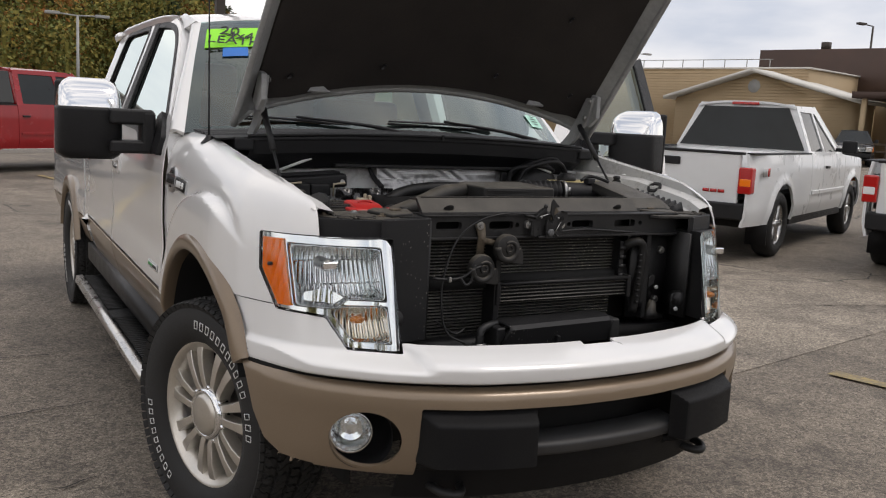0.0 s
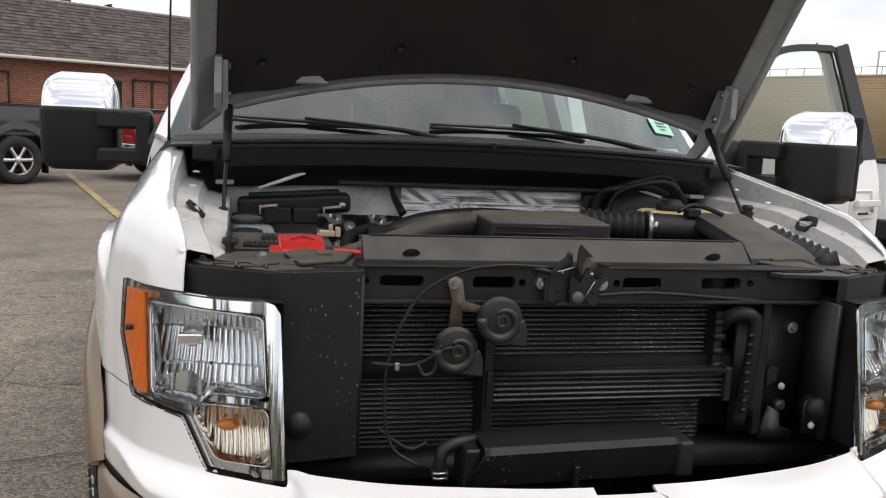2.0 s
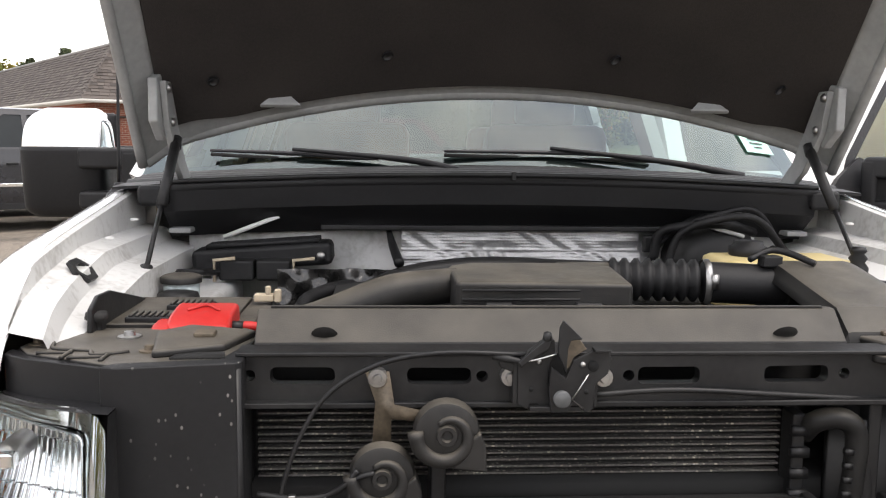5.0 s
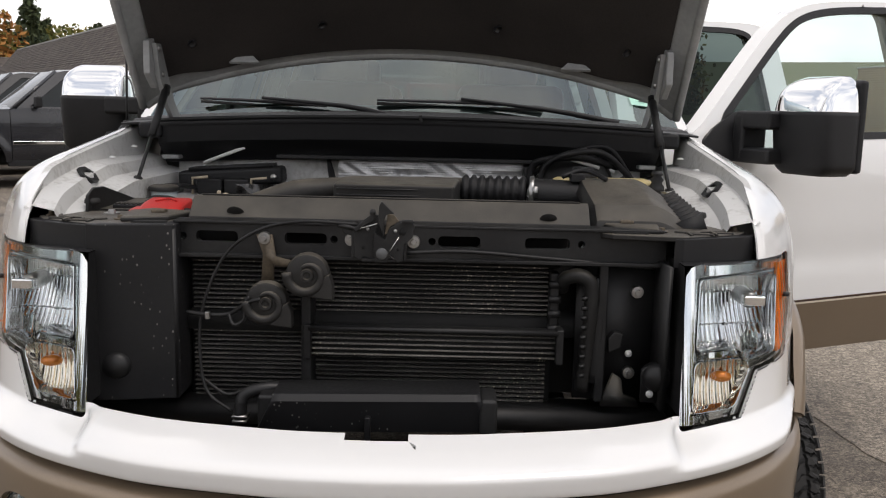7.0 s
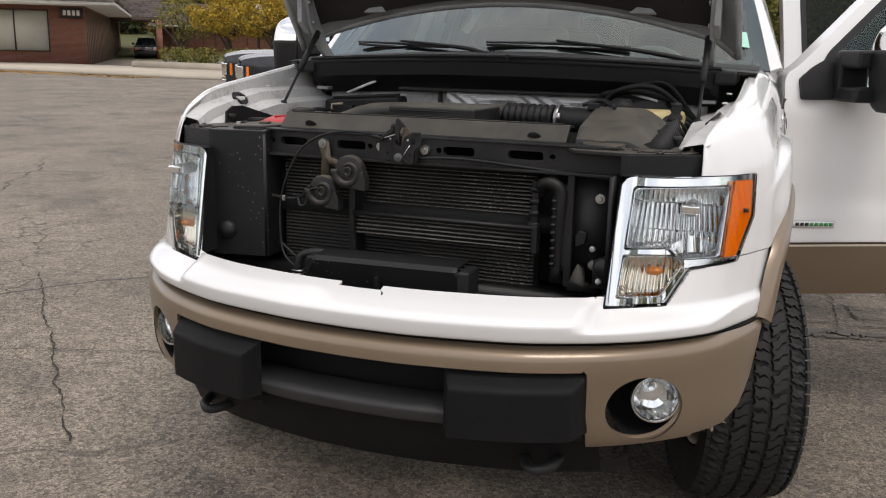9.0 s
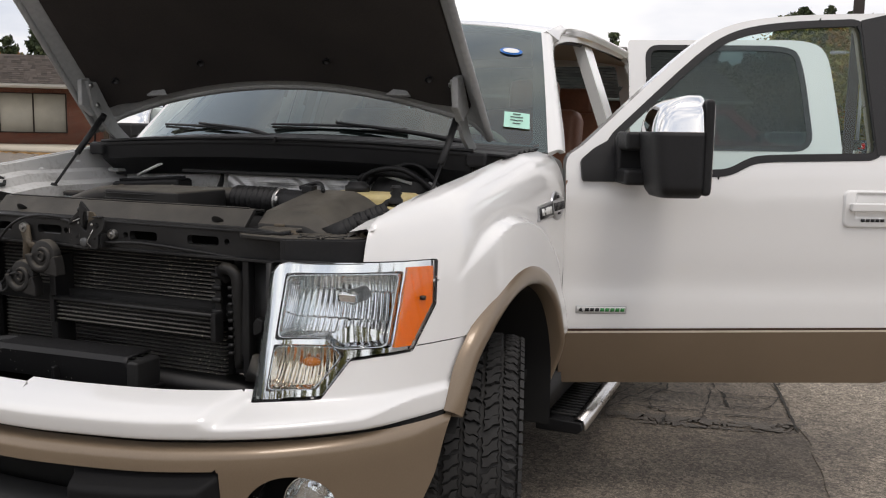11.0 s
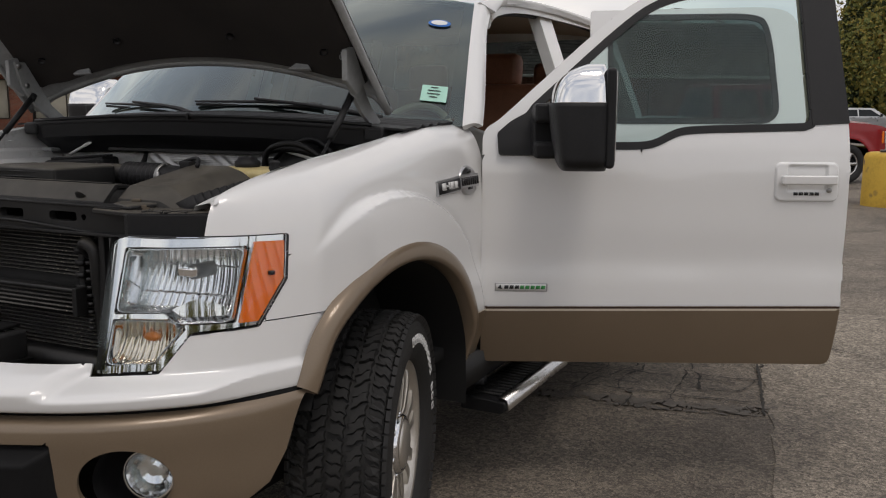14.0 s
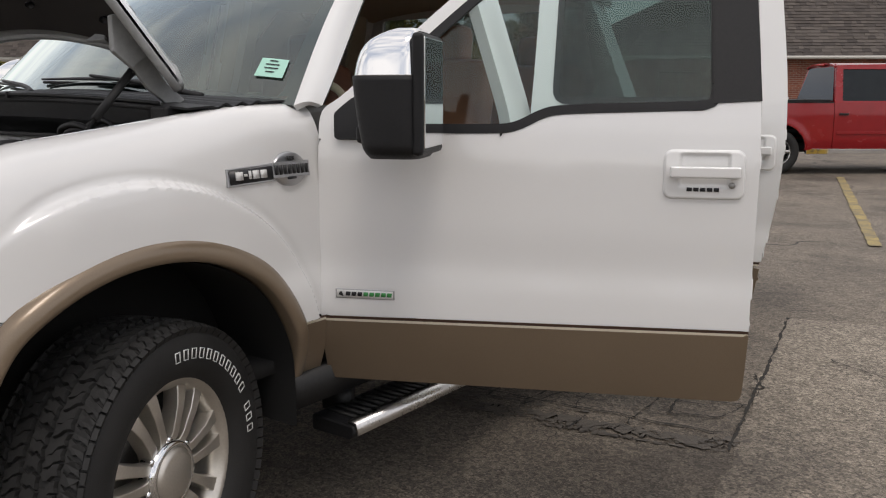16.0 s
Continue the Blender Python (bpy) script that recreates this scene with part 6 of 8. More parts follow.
# latch
latch = part("hood_latch", prism([(-0.071, 1.153), (-0.037, 1.179), (-0.022, 1.179), (-0.021, 1.161), (-0.027, 1.145), (-0.030, 1.120), (-0.024, 1.089), (-0.037, 1.082), (-0.045, 1.091), (-0.053, 1.090), (-0.057, 1.082), (-0.071, 1.091)], "y", 0.322, 0.330), "satin", bay, "black hood latch with a zinc pivot", bevel=0.0015)
part("latch_front_plate", prism([(-0.028, 1.145), (-0.008, 1.129), (0.001, 1.153), (0.027, 1.167), (0.049, 1.167), (0.053, 1.156), (0.049, 1.135), (0.032, 1.120), (0.030, 1.086), (0.019, 1.082), (0.012, 1.090), (0.001, 1.091), (-0.004, 1.082), (-0.027, 1.082), (-0.031, 1.115)], "y", 0.309, 0.315), "satin", latch, bevel=0.0015)
part("latch_hook", prism([(-0.014, 1.209), (0.012, 1.184), (-0.004, 1.182), (-0.008, 1.171), (-0.009, 1.138), (-0.021, 1.165), (-0.019, 1.200)], "y", 0.300, 0.308), "satin", latch, bevel=0.0015)
part("latch_catch", prism([(-0.003, 1.181), (0.011, 1.180), (0.021, 1.167), (0.003, 1.156), (-0.002, 1.142), (-0.008, 1.139)], "y", 0.316, 0.322), "rust_bracket", latch, bevel=0.001)
part("latch_flange", prism([(0.027, 1.167), (0.049, 1.167), (0.049, 1.171), (0.027, 1.171)], "y", 0.296, 0.315), "satin", latch, bevel=0.001)
part("latch_web", boxes(((-0.074, 0.334, 1.120), (0.006, 0.022, 0.060)), ((0.034, 0.332, 1.105), (0.005, 0.034, 0.036)), ((-0.020, 0.320, 1.086), (0.070, 0.016, 0.006))), "satin", latch, bevel=0.001)
part("latch_pivot", lathe([(0.0, 0.006), (0.0105, 0.0055), (0.012, 0.004), (0.012, -0.004)], Matrix.Translation((-0.013, 0.308, 1.101)) @ Matrix.Rotation(radians(-90), 4, "Z"), 24), "latch_grey", latch, "grey zinc pivot")
part("latch_spring", tube([(0.021, 0.304, 1.136), (0.000, 0.302, 1.102), (0.014, 0.303, 1.090)], 0.0012, 6, 0), "alloy", latch)
for x, z in ((-0.043, 1.149), (0.014, 1.148)):
    part("latch_rivet", lathe([(0.0, 0.003), (0.003, 0.0025), (0.004, 0.0)], Matrix.Translation((x, 0.321 if x < 0 else 0.308, z)) @ Matrix.Rotation(radians(-90), 4, "Z"), 12), "steel", latch)
# flat near-black discs paint the shade of the latch holes
for x, z, r in ((-0.052, 1.111, 0.0035), (0.020, 1.111, 0.0035), (0.028, 1.146, 0.0075)):
    part("latch_hole", lathe([(0.0, 0.001), (r, 0.001), (r, 0.0)], Matrix.Translation((x, 0.3213 if x < 0 else 0.3083, z)) @ Matrix.Rotation(radians(-90), 4, "Z"), 14), "void", latch)
part("latch_lever", prism([(-0.072, 1.150), (-0.050, 1.170), (-0.034, 1.182), (-0.028, 1.178), (-0.030, 1.168), (-0.050, 1.156), (-0.068, 1.142)], "y", 0.312, 0.320), "satin", latch, bevel=0.002)
part("lever_cap", lathe([(0.0, 0.014), (0.005, 0.012), (0.007, 0.004), (0.004, 0.0)], Matrix.Translation((-0.033, 0.316, 1.178)) @ Matrix.Rotation(radians(-90), 4, "Y"), 12), "satin", latch)
part("release_wire", tube([(-0.064, 0.318, 1.150), (-0.050, 0.310, 1.154), (-0.022, 0.306, 1.163)], 0.0012, 6, 3), "alloy", latch)
part("latch_cable_end", tube([(-0.105, 0.326, 1.156), (-0.085, 0.322, 1.153), (-0.066, 0.318, 1.150)], [0.005, 0.0055, 0.003], 10), "satin", latch)
part("cable_bracket", prism([(-0.098, 1.150), (-0.072, 1.156), (-0.070, 1.140), (-0.078, 1.134), (-0.094, 1.140)], "y", 0.324, 0.330), "satin", latch, bevel=0.002)
# driver-side support, hoses
part("support_plate", prism([(0.40, 0.78), (0.575, 0.78), (0.578, 1.085), (0.40, 1.085)], "y", 0.385, 0.40), "satin", bay)
part("support_post", boxes(((0.452, 0.372, 0.93), (0.020, 0.03, 0.30))), "satin", bay, bevel=0.004)
part("support_edge", boxes(((0.570, 0.335, 0.94), (0.012, 0.11, 0.30))), "satin", bay)
part("cooler_hose", tube([(0.368, 0.40, 1.02), (0.372, 0.375, 1.045), (0.40, 0.36, 1.055), (0.425, 0.36, 1.035), (0.428, 0.362, 0.98), (0.424, 0.37, 0.90), (0.420, 0.38, 0.80)], 0.016, 12), "dusty", bay)
part("ribbed_duct", tube([(0.440, 0.375, 1.05), (0.447, 0.372, 0.95), (0.443, 0.372, 0.82)], [0.014, 0.017, 0.014], 10), "satin", bay)
for k in range(9):
    part("hose_rib", boxes(((0.412, 0.352, 0.84 + k * 0.021), (0.012, 0.01, 0.008))), "satin", bay)
part("sensor_block", prism([(0.470, 0.888), (0.495, 0.90), (0.500, 0.93), (0.480, 0.935), (0.468, 0.92)], "y", 0.362, 0.385), "satin", bay, bevel=0.003)
part("tow_bracket", prism([(0.455, 0.775), (0.535, 0.775), (0.532, 0.79), (0.502, 0.80), (0.497, 0.835), (0.480, 0.845), (0.462, 0.80)], "y", 0.345, 0.365), "dusty", bay, "grey bracket")
for sg in (-1, 1):
    part("rubber_stop", lathe([(0.0, 0.02), (0.024, 0.016), (0.030, 0.0), (0.026, -0.03), (0.0, -0.03)], Matrix.Translation((sg * 0.560, 0.302, 0.855)) @ Matrix.Rotation(radians(-90), 4, "Z"), 20), "satin", bay)
    part("lower_bracket", prism([(sg * 0.53, 0.80), (sg * 0.592, 0.80), (sg * 0.590, 0.83), (sg * 0.545, 0.88), (sg * 0.53, 0.87)], "y", 0.305, 0.315), "satin", bay)
    # top plates over the lamps
    part("corner_plate", prism([(sg * 0.44, 0.352), (sg * 0.46, 0.330), (sg * 0.60, 0.310), (sg * 0.735, 0.380), (sg * 0.762, 0.420), (sg * 0.72, 0.52), (sg * 0.56, 0.54), (sg * 0.44, 0.50)], "z", 1.138, 1.149), "dusty", bay, "dusty black corner plate", bevel=0.003)
    part("corner_skirt", prism([(sg * 0.582, 0.312), (sg * 0.60, 0.305), (sg * 0.735, 0.365), (sg * 0.772, 0.395), (sg * 0.772, 0.42), (sg * 0.60, 0.33)], "z", 1.085, 1.145), "black", bay, bevel=0.002)
    for run in ([(0.719, 0.434), (0.707, 0.400), (0.677, 0.390), (0.652, 0.385), (0.643, 0.363), (0.622, 0.368), (0.599, 0.380)], [(0.720, 0.374), (0.673, 0.374)], [(0.677, 0.390), (0.678, 0.346)], [(0.670, 0.346), (0.622, 0.351)], [(0.622, 0.368), (0.622, 0.330)]):
        part("plate_rib", tube([(sg * a, b, 1.150) for a, b in run], 0.0032, 6, 3), "dusty", bay)
    part("plate_hump", prism([(sg * 0.56, 0.345), (sg * 0.545, 0.350), (sg * 0.47, 0.385), (sg * 0.44, 0.48), (sg * 0.545, 0.52), (sg * 0.585, 0.47)], "z", 1.146, 1.160), "dusty", bay, bevel=0.006)
    # flat near-black patch paints the shade of a pocket in the plate
    part("plate_pocket", prism([(sg * 0.535, 0.338), (sg * 0.462, 0.342), (sg * 0.468, 0.372), (sg * 0.528, 0.368)], "z", 1.148, 1.152), "void", bay)
    part("plate_pad", boxes(((sg * 0.507, 0.436, 1.163), (0.030, 0.026, 0.008))), "rust_bracket", bay, bevel=0.003)
    for x, y, r in ((0.739, 0.430, 0.013), (0.573, 0.386, 0.014), (0.625, 0.474, 0.017)):
        seat_m = Matrix.Translation((sg * x, y, 1.149)) @ Matrix.Rotation(radians(-90), 4, "Y")
        screw = part("plate_screw", lathe([(0.0, 0.010), (0.45 * r, 0.009), (0.5 * r, 0.003), (r, 0.0025), (r, 0.0)], seat_m, 16), "rust_bracket" if r < 0.016 else "steel", bay, "dull washer-head bolt", angle=30)
    part("hood_stop", lathe([(0.0, 0.030), (0.016, 0.028), (0.018, 0.018), (0.008, 0.012), (0.008, 0.0)], Matrix.Translation((sg * 0.690, 0.530, 1.148)) @ Matrix.Rotation(radians(-90), 4, "Y"), 16), "rubber", bay)
    # white inner fender rail
    def rail_f(y, q):
        i = np.round(q).astype(int)
        zr = ridge_z(y)
        x = np.stack([ridge_x(y) + 0.002, ridge_x(y) - 0.010, ridge_x(y) - 0.016, ridge_x(y) - 0.062, ridge_x(y) - 0.075, 0.700 + 0 * y, 0.697 + 0 * y], -1)
        top = np.minimum(zr, 1.275)
        zr = zr - 0.035 * (1 - smoothstep((y - 0.46) / 0.14))
        z = np.stack([zr - 0.002, zr - 0.006, top - 0.034, top - 0.044, top - 0.072, top - 0.085, 0.98 + 0 * y], -1)
        return sg * np.take_along_axis(x, i[..., None], -1)[..., 0], y, np.take_along_axis(z, i[..., None], -1)[..., 0]
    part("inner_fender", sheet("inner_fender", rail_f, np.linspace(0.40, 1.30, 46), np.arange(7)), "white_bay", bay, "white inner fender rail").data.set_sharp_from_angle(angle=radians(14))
    hexa = [(0.038 * math.cos(a), 0.026 * math.sin(a)) for a in (k * math.pi / 3 for k in range(6))]
    o = part("hood_bumper_bracket", sheet("hood_bumper_bracket", lambda u, v: (sg * (0.770 + v * 0.8), 0.70 + u, 1.200 + v * 0.75 + 0.012), np.linspace(-0.045, 0.045, 24), np.linspace(-0.032, 0.032, 20), [outside(sd_poly(hexa)), sd_poly(hexa, -0.010)]), "satin", bay, solid=0.008)
    for k in range(4):
        part("fender_screw", lathe([(0.0, 0.005), (0.008, 0.004), (0.010, 0.0)], Matrix.Translation((sg * 0.785, 0.55 + k * 0.17 + 0.02, ridge_z(0.55 + k * 0.17) - 0.036)) @ Matrix.Rotation(radians(-90), 4, "Y"), 12), "white_bay", bay)
    part("strut_tower", lathe([(0.042, 0.0), (0.038, 0.012), (0.02, 0.018), (0.0, 0.020)], Matrix.Translation((sg * 0.655, 0.90, 1.13)) @ Matrix.Rotation(radians(-90), 4, "Y"), 24), "satin", bay)
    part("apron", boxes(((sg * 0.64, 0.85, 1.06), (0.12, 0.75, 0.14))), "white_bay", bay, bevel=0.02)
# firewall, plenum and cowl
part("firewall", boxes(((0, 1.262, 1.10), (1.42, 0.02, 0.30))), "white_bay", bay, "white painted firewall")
plenum = [(1.150, 1.358), (1.158, 1.345), (1.165, 1.30), (1.215, 1.262), (1.235, 1.238), (1.262, 1.236)]
part("plenum", sheet("plenum", lambda x, q: (x, np.array([p[0] for p in plenum])[np.round(q).astype(int)] + 0.02 * (x / 0.75) ** 2 * 0, np.array([p[1] for p in plenum])[np.round(q).astype(int)] - 0.022 * (x / 0.75) ** 2), np.linspace(-0.745, 0.745, 40), np.arange(6)), "black", bay, "black cowl plenum", solid=0.006, crisp=False, angle=20)
part("plenum_strip", boxes(((0.06, 1.205, 1.243), (0.92, 0.03, 0.012))), "satin", bay, bevel=0.003)
cowl_z = lambda x, t: 1.364 - 0.024 * (x / 0.75) ** 2 + 0.020 * t
part("cowl_panel", sheet("cowl_panel", lambda x, t: (x, 1.146 + 0.02 * (x / 0.75) ** 2 + (0.225 + 0.14 * (x / 0.85) ** 2) * t, cowl_z(x, t) + 0.005 * np.sin(t * 40) * (t > 0.25) * (t < 0.7)), np.linspace(-0.86, 0.86, 60), np.linspace(0, 1, 40)), "black", bay, "black plastic cowl grille", solid=0.006)
part("cowl_seal", tube([(x, 1.146 + 0.02 * (x / 0.75) ** 2, 1.368 - 0.024 * (x / 0.75) ** 2) for x in np.linspace(-0.75, 0.75, 13)], 0.006, 8, 2), "satin", bay)
part("cowl_joint", boxes(((0.035, 1.145, 1.366), (0.010, 0.016, 0.020))), "satin", bay, bevel=0.002)
for sg in (-1, 1):
    part("cowl_brace", tube([(sg * 0.622, 1.21, 1.218), (sg * 0.495, 1.20, 1.268)], 0.0055, 8, 0), "white_ink", bay)
    part("cowl_side", boxes(((sg * 0.765, 1.26, 1.315), (0.07, 0.22, 0.045))), "black", bay, bevel=0.01)
# engine and its parts
part("engine_block", boxes(((0, 0.85, 1.05), (0.70, 0.62, 0.20))), "void", bay)
part("bay_floor", boxes(((0, 0.85, 0.93), (1.40, 0.90, 0.04))), "void", bay)
part("radiator", boxes(((0, 0.52, 0.95), (0.92, 0.08, 0.38))), "void", bay)
eng = part("engine_cover", prism([(-0.140, 0.52), (0.134, 0.50), (0.150, 0.70), (0.10, 0.74), (-0.10, 0.74), (-0.142, 0.70)], "z", 1.165, 1.226), "dusty", bay, "dusty black engine cover", bevel=0.008)
for z in (1.200, 1.214):
    part("cover_seam", boxes(((0, 0.509, z), (0.262, 0.006, 0.003))), "satin", eng)
part("cover_lip", boxes(((0, 0.508, 1.186), (0.28, 0.012, 0.010))), "satin", eng)
for x in (-0.075, 0.065):
    part("cover_clip", boxes(((x, 0.505, 1.185), (0.042, 0.02, 0.022))), "satin", eng, bevel=0.003)
part("intake_tube", tube([(-0.45, 0.60, 1.12), (-0.34, 0.60, 1.155), (-0.24, 0.62, 1.19), (-0.13, 0.66, 1.198)], [0.03, 0.032, 0.032, 0.03], 14), "dusty", bay)
bm = bmesh.new()
prof = []
for k in range(8):
    prof += [(0.031, k * 0.0205), (0.039, k * 0.0205 + 0.006), (0.039, k * 0.0205 + 0.012), (0.031, k * 0.0205 + 0.017)]
part("bellows", lathe(prof, Matrix.Translation((0.155, 0.745, 1.196)) @ Matrix.Rotation(radians(-8), 4, "Z"), 24), "black", bay, "ribbed black intake bellows")
part("bellows_throat", tube([(0.06, 0.735, 1.198), (0.165, 0.745, 1.196)], 0.03, 14, 0), "dusty", bay)
part("hose_clamp", lathe([(0.040, 0.0), (0.042, 0.002), (0.042, 0.010), (0.040, 0.012)], Matrix.Translation((0.322, 0.722, 1.194)) @ Matrix.Rotation(radians(-8), 4, "Z"), 24), "steel", bay)
part("clamp_screw", boxes(((0.332, 0.684, 1.20), (0.012, 0.012, 0.026))), "steel", bay)
part("intake_pipe", tube([(0.322, 0.722, 1.194), (0.40, 0.712, 1.192), (0.47, 0.70, 1.19)], 0.037, 16), "black", bay)
# air cleaner box
def airbox(u, q):
    i = np.round(q).astype(int)
    y0 = np.array([0.40, 0.43, 0.47, 0.70, 0.735, 0.74])[i]
    zz = np.array([1.10, 1.165, 1.196, 1.236, 1.225, 1.08])[i]
    x = 0.43 + 0.25 * u
    drop = 0.05 * smoothstep((u - 0.55) / 0.45) * np.array([0.2, 0.8, 1, 1, 1, 0])[i]
    return x, y0, zz - drop - 0.03 * (1 - smoothstep(u / 0.06)) * (np.array([0, 1, 1, 1, 1, 0])[i])
air = part("air_cleaner", sheet("air_cleaner", airbox, np.linspace(0, 1, 40), np.arange(6)), "dusty", bay, "dusty black air cleaner box", solid=0.008, crisp=False, angle=18)
for k in range(9):
    part("air_box_rib", boxes(((0.655, 0.45 + k * 0.030, 1.148 + k * 0.0035), (0.06, 0.008, 0.05), Matrix.Rotation(-0.4, 3, "Y"))), "black", air)
part("air_box_side", boxes(((0.662, 0.58, 1.10), (0.03, 0.30, 0.10))), "black", air, bevel=0.006)
part("map_sensor", boxes(((0.435, 0.695, 1.236), (0.035, 0.03, 0.02))), "black", air, bevel=0.003)
part("sensor_wire", tube([(0.40, 0.70, 1.238), (0.44, 0.715, 1.252), (0.47, 0.70, 1.25), (0.50, 0.66, 1.236)], 0.006, 8), "black", air)
tank = part("coolant_tank", boxes(((0.535, 0.885, 1.165), (0.27, 0.15, 0.11)), ((0.63, 0.80, 1.14), (0.09, 0.14, 0.10))), "yellow_tank", bay, "yellowed plastic coolant tank with black cap", bevel=0.018)
part("tank_cap", lathe([(0.036, 0.0), (0.038, 0.004), (0.038, 0.018), (0.030, 0.022), (0.028, 0.030), (0.0, 0.032)], Matrix.Translation((0.480, 0.900, 1.219)) @ Matrix.Rotation(radians(-90), 4, "Y"), 20), "black", tank)
# brake booster and hoses
part("brake_booster", lathe([(0.0, 0.0), (0.05, 0.0), (0.10, -0.03), (0.115, -0.07), (0.10, -0.11), (0.0, -0.12)], Matrix.Translation((0.50, 1.10, 1.17)) @ Matrix.Rotation(radians(-90), 4, "Z"), 28), "satin", bay)
for k, (a, b, c) in enumerate((((0.36, 1.14, 1.18), (0.42, 1.10, 1.26), (0.60, 1.16, 1.24)), ((0.38, 1.10, 1.16), (0.46, 1.06, 1.275), (0.66, 1.12, 1.20)), ((0.34, 1.16, 1.15), (0.50, 1.12, 1.285), (0.68, 1.16, 1.18)))):
    part("vacuum_hose", tube([a, ((a[0] + b[0]) / 2 - 0.02, a[1] - 0.01, (a[2] + b[2]) / 2 + 0.02), b, ((b[0] + c[0]) / 2, b[1], b[2] + 0.005), c], 0.011 - 0.002 * k, 8), "black", bay)
part("brake_line", tube([(0.47, 1.10, 1.26), (0.56, 1.12, 1.235)], 0.005, 8, 0), "white_bay", bay)
part("booster_bracket", boxes(((0.36, 1.18, 1.21), (0.03, 0.02, 0.04))), "satin", bay, bevel=0.006)
for k in range(6):
    y0 = 0.55 + 0.11 * k
    part("wire_loom", tube([(0.58 + 0.02 * (k % 2), y0, 1.10), (0.63, y0 + 0.03, 1.17 + 0.015 * (k % 3)), (0.675, y0 + 0.06, 1.175), (0.69, y0 + 0.10, 1.12)], 0.012 - 0.001 * (k % 3), 8), "black", bay)
part("ribbed_fitting", lathe([(0.0, 0.05), (0.012, 0.05), (0.016, 0.042), (0.011, 0.036), (0.018, 0.028), (0.013, 0.020), (0.020, 0.010), (0.020, 0.0)], Matrix.Translation((0.655, 0.80, 1.20)) @ Matrix.Rotation(radians(-90), 4, "Y"), 16), "satin", bay)
# foil heat shield
np.random.seed(5)
foil_n = np.random.rand(40, 10)
part("heat_shield", sheet("heat_shield", lambda x, z: (x, 1.215 - 0.35 * (1.23 - z) * (z < 1.19) + 0.0003 * np.sin(z * 900) + 0.010 * np.exp(-((x + 0.02) / 0.05) ** 2 - ((z - 1.16) / 0.03) ** 2) * np.sin(x * 190 + z * 60) + 0.0025 * np.sin(x * 61 + 3 * np.sin(z * 60 + x * 20)), z), np.linspace(-0.215, 0.345, 150), np.linspace(1.15, 1.238, 60)), "foil", bay, "crinkled silver foil heat shield")
part("crumpled_sheeting", sheet("crumpled_sheeting", lambda x, z: (x, 1.00 + 0.30 * (1.17 - z) * -0.2 + 0.012 * np.sin(x * 47 + 30 * z) * np.sin(z * 62 + 9 * x) + 0.004 * np.sin(x * 110 - z * 70), z), np.linspace(-0.475, -0.25, 60), np.linspace(1.06, 1.175, 40)), "bag", bay, "crumpled glossy black sheeting")
part("rear_pipe", tube([(-0.30, 0.95, 1.13), (-0.20, 0.98, 1.165), (-0.05, 1.0, 1.18), (0.10, 0.98, 1.178), (0.25, 0.92, 1.18)], 0.022, 12), "satin", bay)
part("ground_strap", tube([(-0.245, 1.225, 1.235), (-0.235, 1.20, 1.20), (-0.22, 1.15, 1.165)], [0.006, 0.010, 0.012], 8), "satin", bay)
# control module on the firewall
ecu = part("control_module", boxes(((-0.525, 1.175, 1.180), (0.31, 0.085, 0.052), Matrix.Rotation(radians(-4), 3, "Y"))), "black", bay, "black engine control module with clamped plugs", bevel=0.012)
for x in (-0.575, -0.495):
    part("module_plug", boxes(((x, 1.115, 1.158), (0.075, 0.06, 0.045))), "satin", ecu, bevel=0.006)
for x in (-0.620, -0.450):
    part("plug_clamp", tube([(x, 1.08, 1.135), (x, 1.078, 1.182), (x + 0.045, 1.078, 1.186)], 0.0045, 6, 0), "beige", ecu)
for k in range(5):
    part("module_fin", boxes(((-0.525, 1.145 + k * 0.016, 1.210), (0.25, 0.005, 0.010), Matrix.Rotation(radians(-4), 3, "Y"))), "black", ecu)
part("module_bolt", lathe([(0.0, 0.006), (0.009, 0.004), (0.010, 0.0)], Matrix.Translation((-0.395, 1.128, 1.185)) @ Matrix.Rotation(radians(-90), 4, "Z"), 12), "steel", ecu)
# battery
bat = part("battery", boxes(((-0.588, 0.690, 1.085), (0.25, 0.29, 0.116))), "dusty", bay, "dusty battery with a red terminal cover", bevel=0.006)
part("battery_lid", boxes(((-0.600, 0.690, 1.145), (0.205, 0.245, 0.008))), "dusty", bat, bevel=0.002)
for x, y in ((-0.625, 0.600), (-0.585, 0.705)):
    cap = part("vent_cover", boxes(((x, y, 1.152), (0.078, 0.042, 0.012))), "satin", bat, "ribbed grey vent cover", bevel=0.003)
    for k in range(7):
        part("cover_rib", boxes(((x - 0.030 + k * 0.010, y, 1.159), (0.005, 0.038, 0.004))), "dusty", cap)
red = part("terminal_cover", prism([(0.528, 1.126), (0.535, 1.150), (0.555, 1.160), (0.580, 1.166), (0.640, 1.172), (0.648, 1.126)], "x", -0.592, -0.492), "red_plastic", bat, "bright red plastic terminal cover", bevel=0.008)
part("cover_nose", prism([(0.512, 1.124), (0.518, 1.146), (0.545, 1.154), (0.60, 1.156), (0.60, 1.124)], "x", -0.612, -0.580), "red_plastic", red, bevel=0.007)
part("cover_ridge", tube([(-0.565, 0.585, 1.1685), (-0.540, 0.610, 1.172), (-0.515, 0.585, 1.1685)], 0.0025, 6, 3), "red_plastic", red)
part("red_cable", tube([(-0.492, 0.575, 1.146), (-0.455, 0.570, 1.145), (-0.415, 0.565, 1.142)], 0.0075, 10), "red_plastic", bat)
